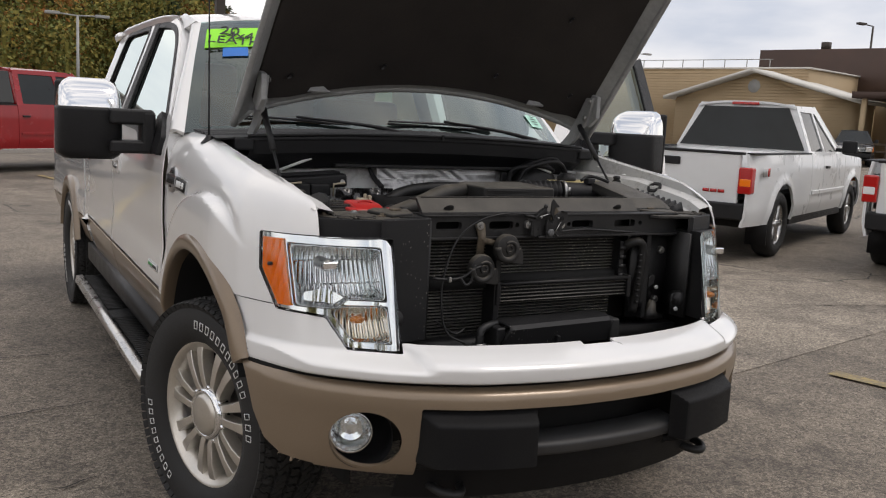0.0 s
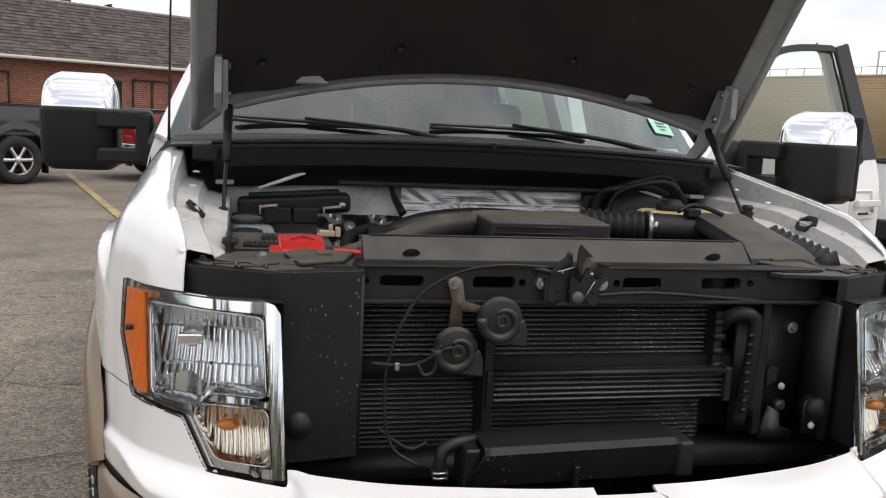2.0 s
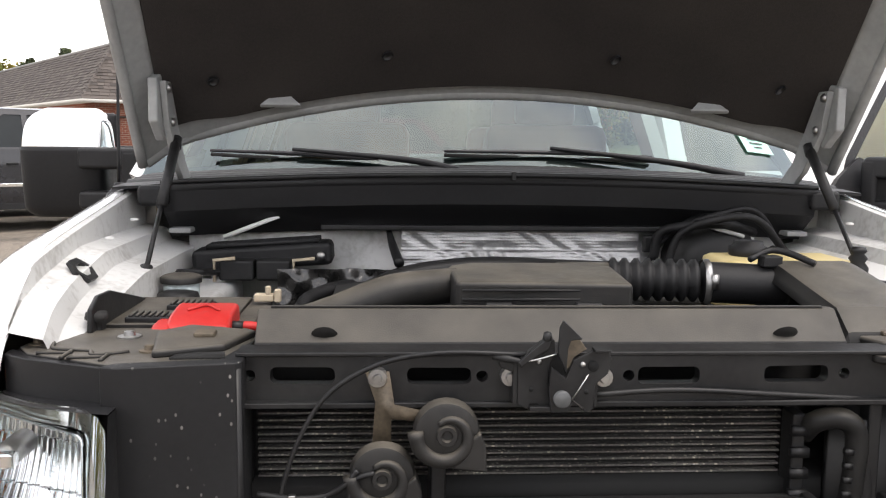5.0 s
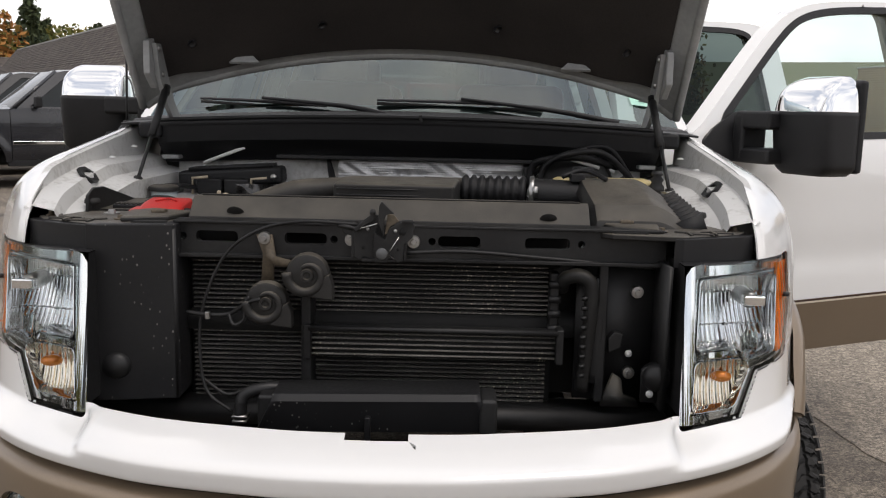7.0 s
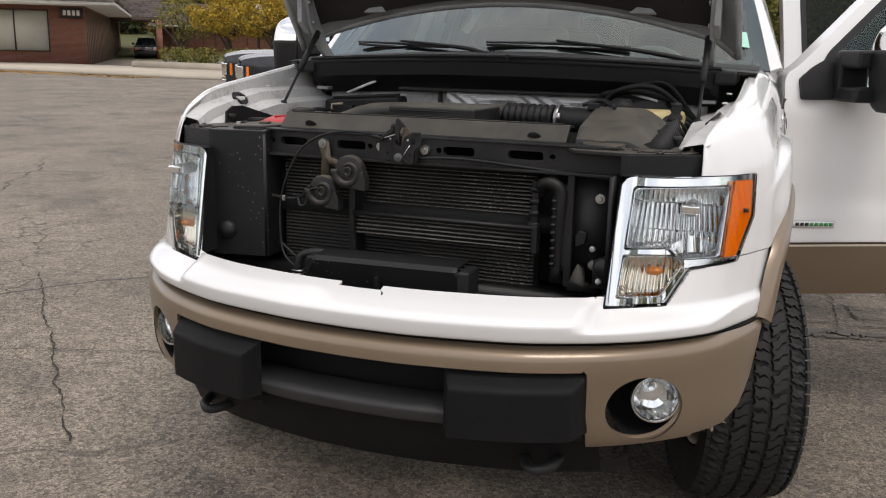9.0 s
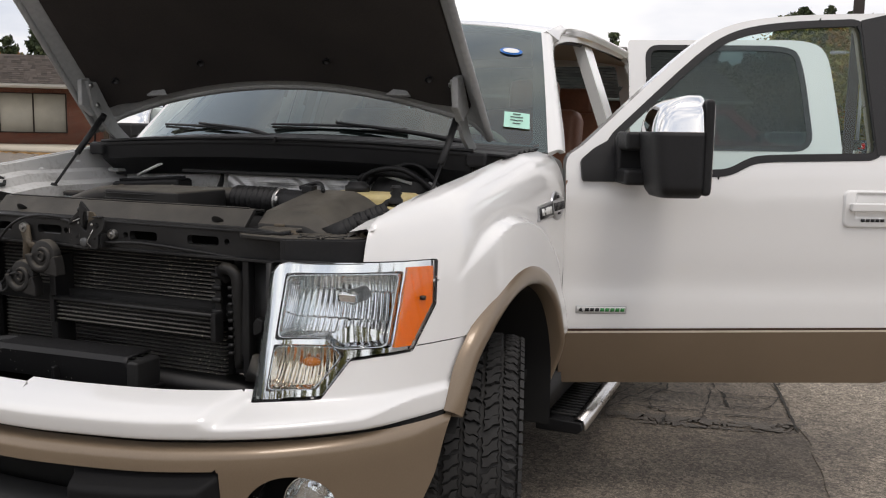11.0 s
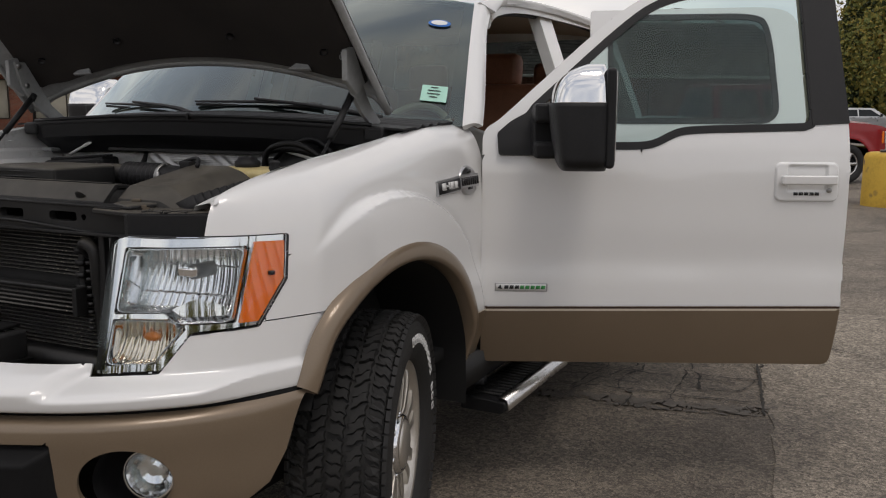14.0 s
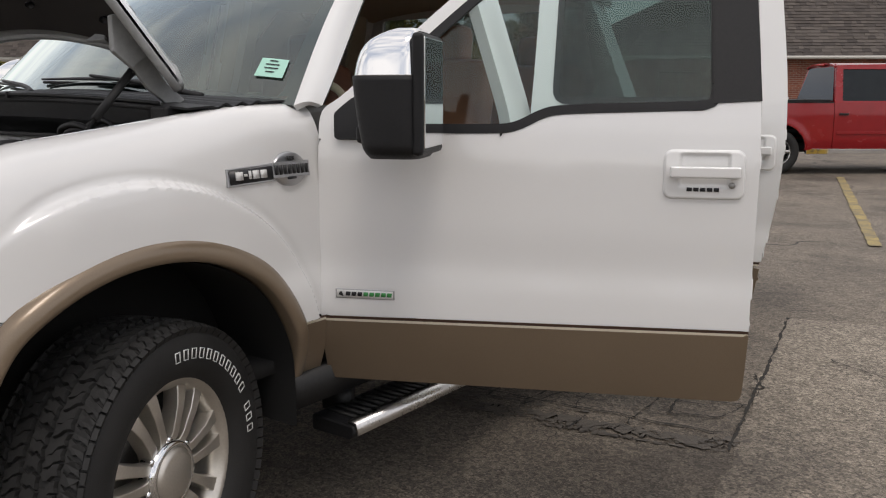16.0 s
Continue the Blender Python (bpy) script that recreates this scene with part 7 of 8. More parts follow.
for x in (-0.487, -0.410):
    part("cable_sleeve", tube([(x - 0.012, 0.572, 1.1455), (x + 0.012, 0.570, 1.1445)], 0.009, 10, 0), "satin", bat)
part("terminal_clamp", boxes(((-0.470, 0.770, 1.156), (0.036, 0.022, 0.014)), ((-0.445, 0.765, 1.160), (0.012, 0.016, 0.024)), ((-0.462, 0.764, 1.170), (0.010, 0.010, 0.016))), "beige", bat, bevel=0.003)
part("battery_tray", prism([(-0.70, 0.53), (-0.44, 0.50), (-0.43, 0.60), (-0.70, 0.62)], "z", 1.12, 1.135), "dusty", bay, bevel=0.003)
part("washer_neck", lathe([(0.040, 0.0), (0.041, 0.010), (0.036, 0.014), (0.030, 0.016), (0.0, 0.017)], Matrix.Translation((-0.655, 0.93, 1.158)) @ Matrix.Rotation(radians(-90), 4, "Y"), 20), "dusty", bay)
part("washer_bottle", lathe([(0.0, -0.09), (0.034, -0.09), (0.035, 0.0), (0.0, 0.0)], Matrix.Translation((-0.655, 0.93, 1.158)) @ Matrix.Rotation(radians(-90), 4, "Y"), 24), "pale_blue", bay, "pale blue washer bottle neck")
part("bay_bracket", prism([(0.52, 1.09), (0.50, 1.14), (0.505, 1.185), (0.54, 1.200), (0.60, 1.198), (0.80, 1.150), (0.80, 1.09)], "x", -0.696, -0.688), "satin", bay, "black plastic bay side cover", bevel=0.003)
part("loom", tube([(-0.69, 1.05, 1.16), (-0.64, 1.02, 1.165), (-0.62, 1.08, 1.155), (-0.58, 1.12, 1.150), (-0.54, 1.14, 1.150)], 0.007, 8), "black", bay)
part("loom", tube([(-0.42, 0.80, 1.10), (-0.40, 0.90, 1.13), (-0.33, 0.98, 1.14), (-0.28, 1.05, 1.12)], 0.016, 8), "black", bay)
part("loom", tube([(-0.43, 0.70, 1.12), (-0.38, 0.75, 1.13), (-0.30, 0.82, 1.13)], 0.010, 8), "black", bay)

# ---- the pickup: hood ----
HOOD_C, HOOD_S = math.cos(radians(50)), math.sin(radians(50))


def hood_at(x, v, h):
    return x, 1.245 - HOOD_C * v + HOOD_S * h, 1.42 + HOOD_S * v + HOOD_C * h


def hood_f(lift, w0=0.80):
    def f(a, t):
        rear = 0.108 * (1 - a * a)
        v = rear + (1.06 - 0.10 * a * a - rear) * t
        crown = 0.09 * (1 - a * a) * (1 - 0.35 * t) - 0.045 * smoothstep((np.abs(a) - 0.90) / 0.10)
        return hood_at(a * (w0 - 0.03 * t), v, crown + lift)
    return f


hood = part("hood", sheet("hood", hood_f(0.0), np.linspace(-1, 1, 70), np.linspace(0, 1, 40)), "white", truck, "raised white hood with black felt liner")
# inner panel and rims take the greyed white, shade included in the colour
part("hood_edge", sheet("hood_edge", hood_f(-0.022), np.linspace(-0.985, 0.985, 60), np.linspace(0.004, 0.99, 40)), "flange", hood, "white inner hood panel, greyed as in shade")
liner_cut = lambda a, t: np.minimum(0.925 - 0.06 * smoothstep((0.10 - t) / 0.1) - np.abs(a), t - 0.040 - 0.02 * smoothstep((np.abs(a) - 0.72) / 0.15))
part("hood_liner", sheet("hood_liner", hood_f(-0.034), np.linspace(-1, 1, 100), np.linspace(0, 0.97, 60), [liner_cut]), "liner", hood, "black felt hood liner", solid=0.012)
rim = [hood_f(-0.012)(np.array(a), np.array(0.0)) for a in np.linspace(-0.99, 0.99, 25)]
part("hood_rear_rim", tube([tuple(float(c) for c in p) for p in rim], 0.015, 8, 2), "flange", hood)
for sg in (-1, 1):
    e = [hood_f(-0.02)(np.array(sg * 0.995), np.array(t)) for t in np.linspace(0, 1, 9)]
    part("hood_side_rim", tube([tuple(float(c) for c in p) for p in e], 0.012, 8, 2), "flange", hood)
    p = Vector(hood_at(sg * 0.485, 0.118, 0.030))
    tab = prism([(-0.046, -0.020), (0.046, -0.020), (0.024, 0.004), (0.020, 0.024), (-0.020, 0.024), (-0.024, 0.004)], "y", -0.006, 0.006)
    bmesh.ops.transform(tab, matrix=Matrix.Translation((p.x, p.y - 0.012, p.z)) @ Matrix.Rotation(radians(-40), 4, "X"), verts=tab.verts[:])
    part("hood_tab", tab, "flange", hood, bevel=0.003)
    for x, v in ((0.25, 0.24), (0.62, 0.20), (0.45, 0.55)):
        q = Vector(hood_at(sg * x, v, 0.09 * (1 - (x / 0.8) ** 2) - 0.05))
        part("liner_clip", lathe([(0.0, 0.004), (0.012, 0.002), (0.013, -0.004)], Matrix.Translation(q) @ Matrix.Rotation(radians(-120), 4, "Y") @ Matrix.Rotation(radians(30), 4, "Z"), 12), "ink", hood)
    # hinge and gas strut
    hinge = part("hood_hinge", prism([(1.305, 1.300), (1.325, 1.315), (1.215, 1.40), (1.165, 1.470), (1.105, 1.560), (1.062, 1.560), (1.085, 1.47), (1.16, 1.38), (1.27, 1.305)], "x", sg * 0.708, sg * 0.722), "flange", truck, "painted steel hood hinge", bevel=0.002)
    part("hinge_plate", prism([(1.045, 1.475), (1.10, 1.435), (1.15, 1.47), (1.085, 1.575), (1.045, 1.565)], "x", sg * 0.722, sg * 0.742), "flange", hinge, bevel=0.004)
    for y, z in ((1.075, 1.545), (1.105, 1.475)):
        part("hinge_bolt", lathe([(0.0, 0.006), (0.008, 0.005), (0.010, 0.0)], Matrix.Translation((sg * 0.706, y, z)) @ Matrix.Rotation(0 if sg < 0 else math.pi, 4, "Z"), 12), "steel", hinge)
    part("hinge_foot", boxes(((sg * 0.715, 1.22, 1.235), (0.05, 0.08, 0.012)), ((sg * 0.715, 1.235, 1.28), (0.012, 0.03, 0.10))), "flange", hinge, bevel=0.003)
    top, bot = Vector((sg * 0.705, 1.125, 1.432)), Vector((sg * 0.712, 0.885, 1.185))
    mid = top.lerp(bot, 0.52)
    strut = part("gas_strut", tube([top, mid], 0.011, 12, 0), "satin", truck, "black gas strut")
    part("strut_rod", tube([mid, bot], 0.005, 10, 0), "satin", strut)
    for q in (top, bot):
        part("strut_end", tube([q + Vector((0, 0.008, 0.01)), q - Vector((0, 0.008, 0.012))], 0.012, 10, 0), "satin", strut)

# ---- the pickup: glass area, cab, wheels ----
def wiper(pivot, elbow, blade_a, blade_b):
    arm = part("wiper", tube([pivot, elbow, tuple((Vector(blade_a) + Vector(blade_b)) / 2 + Vector((0, -0.01, 0.015)))], [0.011, 0.008, 0.005], 8), "black", truck, "black windscreen wiper")
    a, b = Vector(blade_a), Vector(blade_b)
    part("wiper_blade", tube([a, a.lerp(b, 0.5) + Vector((0, -0.004, 0.004)), b], [0.004, 0.006, 0.004], 6), "ink", arm)
    part("wiper_rubber", tube([a + Vector((0, 0.006, -0.010)), b + Vector((0, 0.006, -0.010))], 0.005, 6, 0), "rubber", arm)


wiper((-0.08, 1.290, 1.372), (-0.20, 1.330, 1.396), (-0.70, 1.470, 1.412), (-0.27, 1.370, 1.394))
wiper((0.66, 1.385, 1.362), (0.46, 1.365, 1.396), (-0.11, 1.345, 1.418), (0.42, 1.385, 1.408))
ant = part("antenna", lathe([(0.030, 0.0), (0.026, 0.006), (0.012, 0.022), (0.010, 0.030), (0.0, 0.032)], Matrix.Translation((-0.868, 1.255, 1.308)) @ Matrix.Rotation(radians(-90), 4, "Y"), 20), "black", truck, "black whip antenna")
part("antenna_whip", tube([(-0.868, 1.255, 1.335), (-0.866, 1.275, 1.70), (-0.862, 1.31, 2.12)], [0.004, 0.003, 0.002], 6), "black", ant)
part("dashboard", prism([(1.42, 1.18), (1.50, 1.32), (1.75, 1.335), (1.95, 1.30), (2.02, 1.20), (2.02, 0.9), (1.42, 0.9)], "x", -0.84, 0.84), "trim_grey", truck, "grey dashboard", bevel=0.02)
wheel_at = Matrix.Translation((0.39, 2.10, 1.235)) @ Matrix.Rotation(radians(65), 4, "X")
bm = bmesh.new()
tube([tuple(wheel_at @ Vector((0.19 * math.cos(a), 0.19 * math.sin(a), 0))) for a in np.linspace(0, 2 * math.pi, 25)], 0.016, 8, 2, bm)
sw = part("steering_wheel", bm, "beige", truck, "beige and black steering wheel")
part("wheel_hub", lathe([(0.07, 0.0), (0.06, 0.03), (0.0, 0.035)], wheel_at @ Matrix.Rotation(radians(-90), 4, "Y"), 20), "trim_grey", sw)
for a in (0.3, 2.84, 4.71):
    part("wheel_spoke", tube([tuple(wheel_at @ Vector((0, 0, 0.01))), tuple(wheel_at @ Vector((0.19 * math.cos(a), 0.19 * math.sin(a), 0)))], 0.014, 8, 0), "trim_grey", sw)
for sx in (-0.42, 0.42):
    for yy, mt in ((2.55, "leather"), (3.42, "leather")):
        seat = part("seat", boxes(((sx, yy, 0.86), (0.54, 0.56, 0.18))), mt, truck, "brown leather seat", bevel=0.05)
        part("seat_back", boxes(((sx, yy + 0.33, 1.20), (0.52, 0.16, 0.64), Matrix.Rotation(radians(-12), 3, "X"))), mt, seat, bevel=0.05)
        part("headrest", boxes(((sx, yy + 0.41, 1.585), (0.26, 0.10, 0.17), Matrix.Rotation(radians(-6), 3, "X"))), mt, seat, bevel=0.04)
part("rear_view_mirror", boxes(((0, 1.80, 1.715), (0.24, 0.03, 0.07)), ((0, 1.83, 1.76), (0.03, 0.04, 0.08))), "ink", truck, bevel=0.01)
part("headliner", sheet("headliner", lambda y, a: (lambda p: (p[0] * 0.97, p[1], p[2] - 0.045))(roof_f(y, a)), np.linspace(2.05, 3.85, 16), np.linspace(-1, 1, 16)), "beige", truck)
# stickers on the glass
def on_shield(name, a0, t0, w, h, material, lift=0.004):
    def f(u, v):
        x, y, z = shield_f(a0 + u, t0 + v)
        return x, y - lift, z + lift
    return sheet(name, f, np.linspace(-w / 2, w / 2, 14), np.linspace(-h / 2, h / 2, 10))
st = part("price_sticker", on_shield("price_sticker", -0.78, 0.78, 0.36, 0.22, None), "lime", glass_front, "lime green lot sticker")
def letter(text, size, a, t, mat, par):
    x, y, z = (float(c) for c in shield_f(np.array(a), np.array(t)))
    m = Matrix.Translation((x, y - 0.010, z + 0.009)) @ Matrix.Rotation(radians(-9), 4, "Z") @ Matrix.Rotation(radians(38), 4, "X")
    words("lettering", text, size, m, mat, par)
letter("20", 0.085, -0.84, 0.84, "ink", st)
letter("4x4", 0.075, -0.78, 0.78, "ink", st)
letter("LEATHER", 0.075, -0.76, 0.715, "ink", st)
part("dealer_sticker", on_shield("dealer_sticker", -0.80, 0.62, 0.13, 0.09, None), "blue_ink", glass_front)
part("service_sticker", on_shield("service_sticker", 0.885, 0.175, 0.10, 0.10, None), "pale_green", glass_front, "pale green paper tag")
for k, w in enumerate((0.03, 0.05, 0.05, 0.03)):
    part("sticker_line", on_shield("sticker_line", 0.885, 0.210 - k * 0.02, w, 0.006, None, 0.006), "ink", glass_front)
part("oval_sticker", sheet("oval_sticker", lambda u, v: (lambda p: (p[0], p[1] - 0.004, p[2] + 0.004))(shield_f(0.845 + u, 0.725 + v)), np.linspace(-0.06, 0.06, 24), np.linspace(-0.05, 0.05, 24), [outside(sd_circle(0, 0, 0.035, 1.6))]), "blue_ink", glass_front)
part("oval_sticker_face", sheet("oval_sticker_face", lambda u, v: (lambda p: (p[0], p[1] - 0.006, p[2] + 0.006))(shield_f(0.845 + u, 0.725 + v)), np.linspace(-0.06, 0.06, 24), np.linspace(-0.05, 0.05, 24), [outside(sd_circle(0, 0, 0.024, 1.7))]), "white_ink", glass_front)

# badges as plain shapes
def bar_rows(name, rows, material, parent, sg, y0, z0, x):
    for y, z, w, h in rows:
        part(name, prism([(y0 + y, z0 + z), (y0 + y + w, z0 + z), (y0 + y + w, z0 + z + h), (y0 + y, z0 + z + h)], "x", sg * x, sg * (x + 0.003)), material, parent)
for sg in (-1, 1):
    xx = 0.949
    before = set(truck.children_recursive)
    badge = part("fender_badge", prism([(1.212, 1.124), (1.382, 1.130), (1.382, 1.180), (1.212, 1.173)], "x", sg * xx, sg * (xx + 0.010)), "badge_metal", truck, "chrome fender badge", bevel=0.003)
    part("badge_plate", prism([(1.219, 1.131), (1.375, 1.136), (1.375, 1.173), (1.219, 1.167)], "x", sg * (xx + 0.008), sg * (xx + 0.012)), "ink", badge)
    part("badge_disc", lathe([(0.0, 0.012), (0.045, 0.012), (0.048, 0.008), (0.049, 0.0)], Matrix.Translation((sg * xx, 1.442, 1.160)) @ Matrix.Rotation(0 if sg > 0 else math.pi, 4, "Z") @ Matrix.Diagonal((1, 1.35, 1, 1)), 32), "badge_metal", badge)
    part("badge_band", prism([(1.372, 1.138), (1.514, 1.138), (1.514, 1.182), (1.372, 1.182)], "x", sg * (xx + 0.008), sg * (xx + 0.015)), "badge_metal", badge, bevel=0.002)
    bar_rows("badge_mark", [(0.0, 0.0, 0.024, 0.022), (0.030, 0.009, 0.010, 0.006), (0.046, 0.001, 0.008, 0.022), (0.060, 0.001, 0.022, 0.022), (0.088, 0.001, 0.022, 0.022)], "white_ink", badge, sg, 1.238, 1.142, xx + 0.012)
    bar_rows("badge_mark", [(k * 0.0168, 0.0, 0.010, 0.026) for k in range(8)], "ink", badge, sg, 1.378, 1.147, xx + 0.015)
    bar_rows("badge_mark", [(-0.016, -0.028, 0.032, 0.008), (-0.012, 0.026, 0.006, 0.010), (-0.002, 0.026, 0.006, 0.010), (0.008, 0.026, 0.006, 0.010)], "ink", badge, sg, 1.442, 1.160, xx + 0.012)
    lay = Matrix.Identity(4)
    lay[0][2], lay[0][3] = -sg * 0.13, sg * 0.13 * 1.155
    for o in set(truck.children_recursive) - before:
        o.data.transform(lay)
for d, sg in ((door_df, 1), (door_pf, -1)):
    b = part("door_badge", prism([(0.050, 0.768), (0.232, 0.768), (0.232, 0.797), (0.050, 0.797)], "x", sg * 0.025, sg * 0.031), "badge_metal", d, "chrome door badge", bevel=0.002)
    part("badge_plate", prism([(0.054, 0.771), (0.228, 0.771), (0.228, 0.794), (0.054, 0.794)], "x", sg * 0.030, sg * 0.032), "white_ink", b)
    for k in range(8):
        w = 0.014
        part("badge_mark", prism([(0.082 + k * 0.0182, 0.777), (0.082 + k * 0.0182 + w, 0.777), (0.084 + k * 0.0182 + w, 0.789), (0.084 + k * 0.0182, 0.789)], "x", sg * 0.032, sg * 0.0335), "ink" if k < 3 else "green_ink", b)
    part("badge_mark", prism([(0.060, 0.779), (0.075, 0.775), (0.070, 0.791), (0.064, 0.787)], "x", sg * 0.032, sg * 0.0335), "ink", b)
# running boards
for sg in (-1, 1):
    rb = part("running_board", prism([(sg * 0.86, 0.310), (sg * 1.02, 0.310), (sg * 1.04, 0.328), (sg * 1.035, 0.357), (sg * 0.86, 0.364)], "y", 1.60, 3.78), "black", truck, "black running board with a bright edge", bevel=0.008)
    part("board_trim", prism([(sg * 1.004, 0.364), (sg * 1.034, 0.358), (sg * 1.044, 0.325), (sg * 1.049, 0.328), (sg * 1.040, 0.365), (sg * 1.006, 0.370)], "y", 1.612, 3.765), "alloy", rb, "bright aluminium edge")
    for k in range(28):
        for y0 in (1.66, 2.80):
            part("tread_rib", boxes(((sg * 0.94, y0 + k * 0.034, 0.364), (0.12, 0.012, 0.007))), "rubber", rb)
    for y0 in (1.75, 2.7, 3.6):
        part("board_bracket", boxes(((sg * 0.84, y0, 0.37), (0.10, 0.05, 0.08))), "satin", rb)


# wheels
WHEELS = {}


def wheel(sg, m, parent):
    """A wheel round the x axis, its face towards x times sg."""
    if sg in WHEELS:
        return copy_thing(WHEELS[sg], m)
    w = WHEELS[sg] = new("wheel")
    w.parent = parent
    w.matrix_local = m
    flip = Matrix.Identity(4) if sg > 0 else Matrix.Rotation(math.pi, 4, "Z")
    R, rim = TYRE_R, 0.248
    tyre = part("tyre", lathe([(rim, 0.100), (rim + 0.012, 0.118), (rim + 0.05, 0.134), (R - 0.045, 0.133), (R - 0.022, 0.122), (R - 0.013, 0.105), (R - 0.012, 0.0), (R - 0.013, -0.105), (R - 0.022, -0.122), (R - 0.05, -0.134), (rim + 0.03, -0.125), (rim, -0.100)], flip, 72), "rubber", w, "black all-terrain tyre with raised white marks")
    bm = bmesh.new()
    N = 76
    random.seed(3)
    for k in range(N):
        a0 = 2 * math.pi * k / N
        for j, (xc, wd, ln) in enumerate(((-0.101, 0.045, 0.78), (-0.051, 0.045, 0.84), (0.0, 0.044, 0.80), (0.051, 0.045, 0.84), (0.101, 0.045, 0.78))):
            a = a0 + ((0.0, 0.37, 0.71, 0.22, 0.55)[j] + random.uniform(-0.12, 0.12)) * 2 * math.pi / N
            skew = (0.6, -0.6, 0.45, -0.65, 0.6)[j] * random.uniform(0.6, 1.3) * 2 * math.pi / N
            da = ln * math.pi / N
            rt = R - (0.004 if abs(xc) > 0.08 else 0.0) - random.uniform(0, 0.002)
            rim_pts = [(xs * random.uniform(0.86, 1.08), aa + random.uniform(-0.14, 0.14)) for xs, aa in ((-1, -1), (-0.25, -0.65), (0.2, -1.25), (1, -1), (0.8, -0.1), (1, 1), (0.3, 0.65), (-0.2, 1.2), (-1, 1), (-0.8, 0.15))]
            vs = []
            for r, sh in ((R - 0.013, 1.06), (rt, 0.92)):
                for xs, aa in rim_pts:
                    ang = a + aa * da * sh + xs * skew * 0.5
                    drop = 0.010 * (abs(xc + xs * wd / 2) > 0.112) if r == rt else 0
                    vs.append(bm.verts.new(flip @ Vector((xc + xs * wd * 0.5 * sh, (r - drop) * math.cos(ang), (r - drop) * math.sin(ang)))))
            bm.faces.new(vs[10:20])
            for i in range(10):
                bm.faces.new((vs[i], vs[(i + 1) % 10], vs[10 + (i + 1) % 10], vs[10 + i]))
        # shoulder lugs
        for s2 in (-1, 1):
            ang = a0 + (0.25 if s2 > 0 else -0.25) * 2 * math.pi / N
            m2 = flip @ Matrix.Rotation(ang, 4, "X") @ Matrix.Translation((s2 * 0.122, R - 0.030, 0)) @ Matrix.Rotation(s2 * -0.5, 4, "Z")
            bmesh.ops.create_cube(bm, size=1.0, matrix=m2 @ Matrix.Diagonal((0.012, 0.040, 0.026, 1)))
    tagged(part("tread", bm, "rubber", tyre, smooth=False), kind="stuff")
    for start, count, step, gap in ((0.05, 15, 0.110, (3,)), (3.25, 9, 0.110, None)):
        for k in range(count):
            if gap and k in gap:
                continue
            ang = start + k * step
            m2 = flip @ Matrix.Rotation(ang, 4, "X") @ Matrix.Translation((0.1345, 0.318, 0))
            part("sidewall_mark", boxes(((0, 0.013, 0), (0.003, 0.002, 0.018)), ((0, -0.013, 0), (0.003, 0.002, 0.018)), ((0, 0, 0.009), (0.003, 0.028, 0.002)), ((0, 0, -0.009), (0.003, 0.028, 0.002))), "white_ink", tyre).data.transform(m2)
    wheel_rim = part("rim", lathe([(0.262, -0.10), (0.240, -0.09), (0.232, 0.06), (0.246, 0.086), (0.262, 0.098), (0.274, 0.106), (0.278, 0.104), (0.274, 0.094), (0.266, 0.09)], flip, 64), "wheel_alloy", w, "machined alloy rim with paired spokes")
    part("rim_back", lathe([(0.236, 0.02), (0.15, -0.02), (0.0, -0.02)], flip, 40), "void", wheel_rim)
    part("brake_disc", lathe([(0.0, 0.0), (0.16, 0.0), (0.17, -0.01), (0.17, -0.03)], flip, 40), "steel", wheel_rim)
    for k in range(7):
        for o in (-0.175, 0.175):
            a = 2 * math.pi * k / 7 + 0.2
            bm = bmesh.new()
            pts = []
            for r, t, hw, x in ((0.080, o * 1.45, 0.018, 0.084), (0.12, o * 1.18, 0.0175, 0.094), (0.19, o * 1.02, 0.0195, 0.096), (0.235, o * 1.0, 0.0245, 0.092), (0.258, o * 1.0, 0.028, 0.086)):
                row = []
                for s2, dx in ((-1, -0.045), (-0.8, 0.0), (0.8, 0.0), (1, -0.045)):
                    ang = a + t + s2 * hw / r
                    row.append(bm.verts.new(flip @ Vector((x + dx, r * math.cos(ang), r * math.sin(ang)))))
                pts.append(row)
            for p, q in zip(pts, pts[1:]):
                for i in range(4):
                    bm.faces.new((p[i], p[(i + 1) % 4], q[(i + 1) % 4], q[i]))
            bm.faces.new(pts[0])
            bm.faces.new(pts[-1])
            part("spoke", bm, "wheel_alloy", wheel_rim, bevel=0.003, angle=40)
    part("hub_cap", lathe([(0.0, 0.114), (0.060, 0.113), (0.074, 0.108), (0.080, 0.098), (0.082, 0.080), (0.082, 0.05)], flip, 36), "wheel_alloy", wheel_rim, "round alloy centre cap")
    part("cap_ring", lathe([(0.079, 0.102), (0.085, 0.106), (0.096, 0.098), (0.102, 0.084), (0.102, 0.06)], flip, 36), "chrome", wheel_rim)
    for k in range(7):
        a = 2 * math.pi * (k + 0.5) / 7 + 0.2
        part("lug_nut", lathe([(0.0, 0.094), (0.009, 0.094), (0.011, 0.088), (0.011, 0.06)], flip @ Matrix.Translation((0, 0.100 * math.cos(a), 0.100 * math.sin(a))), 10), "chrome", wheel_rim)
    for o in (wheel_rim, *wheel_rim.children):
        o.data.transform(Matrix.Diagonal((1, 0.925, 0.925, 1)))
    return w


STEER = radians(17)
for sg in (-1, 1):
    wheel(sg, Matrix.Translation((sg * 0.852, AXLE_F, TYRE_R - 0.004)) @ Matrix.Rotation(STEER, 4, "Z"), truck)
    wheel(sg, Matrix.Translation((sg * 0.852, AXLE_R, TYRE_R - 0.004)), truck)

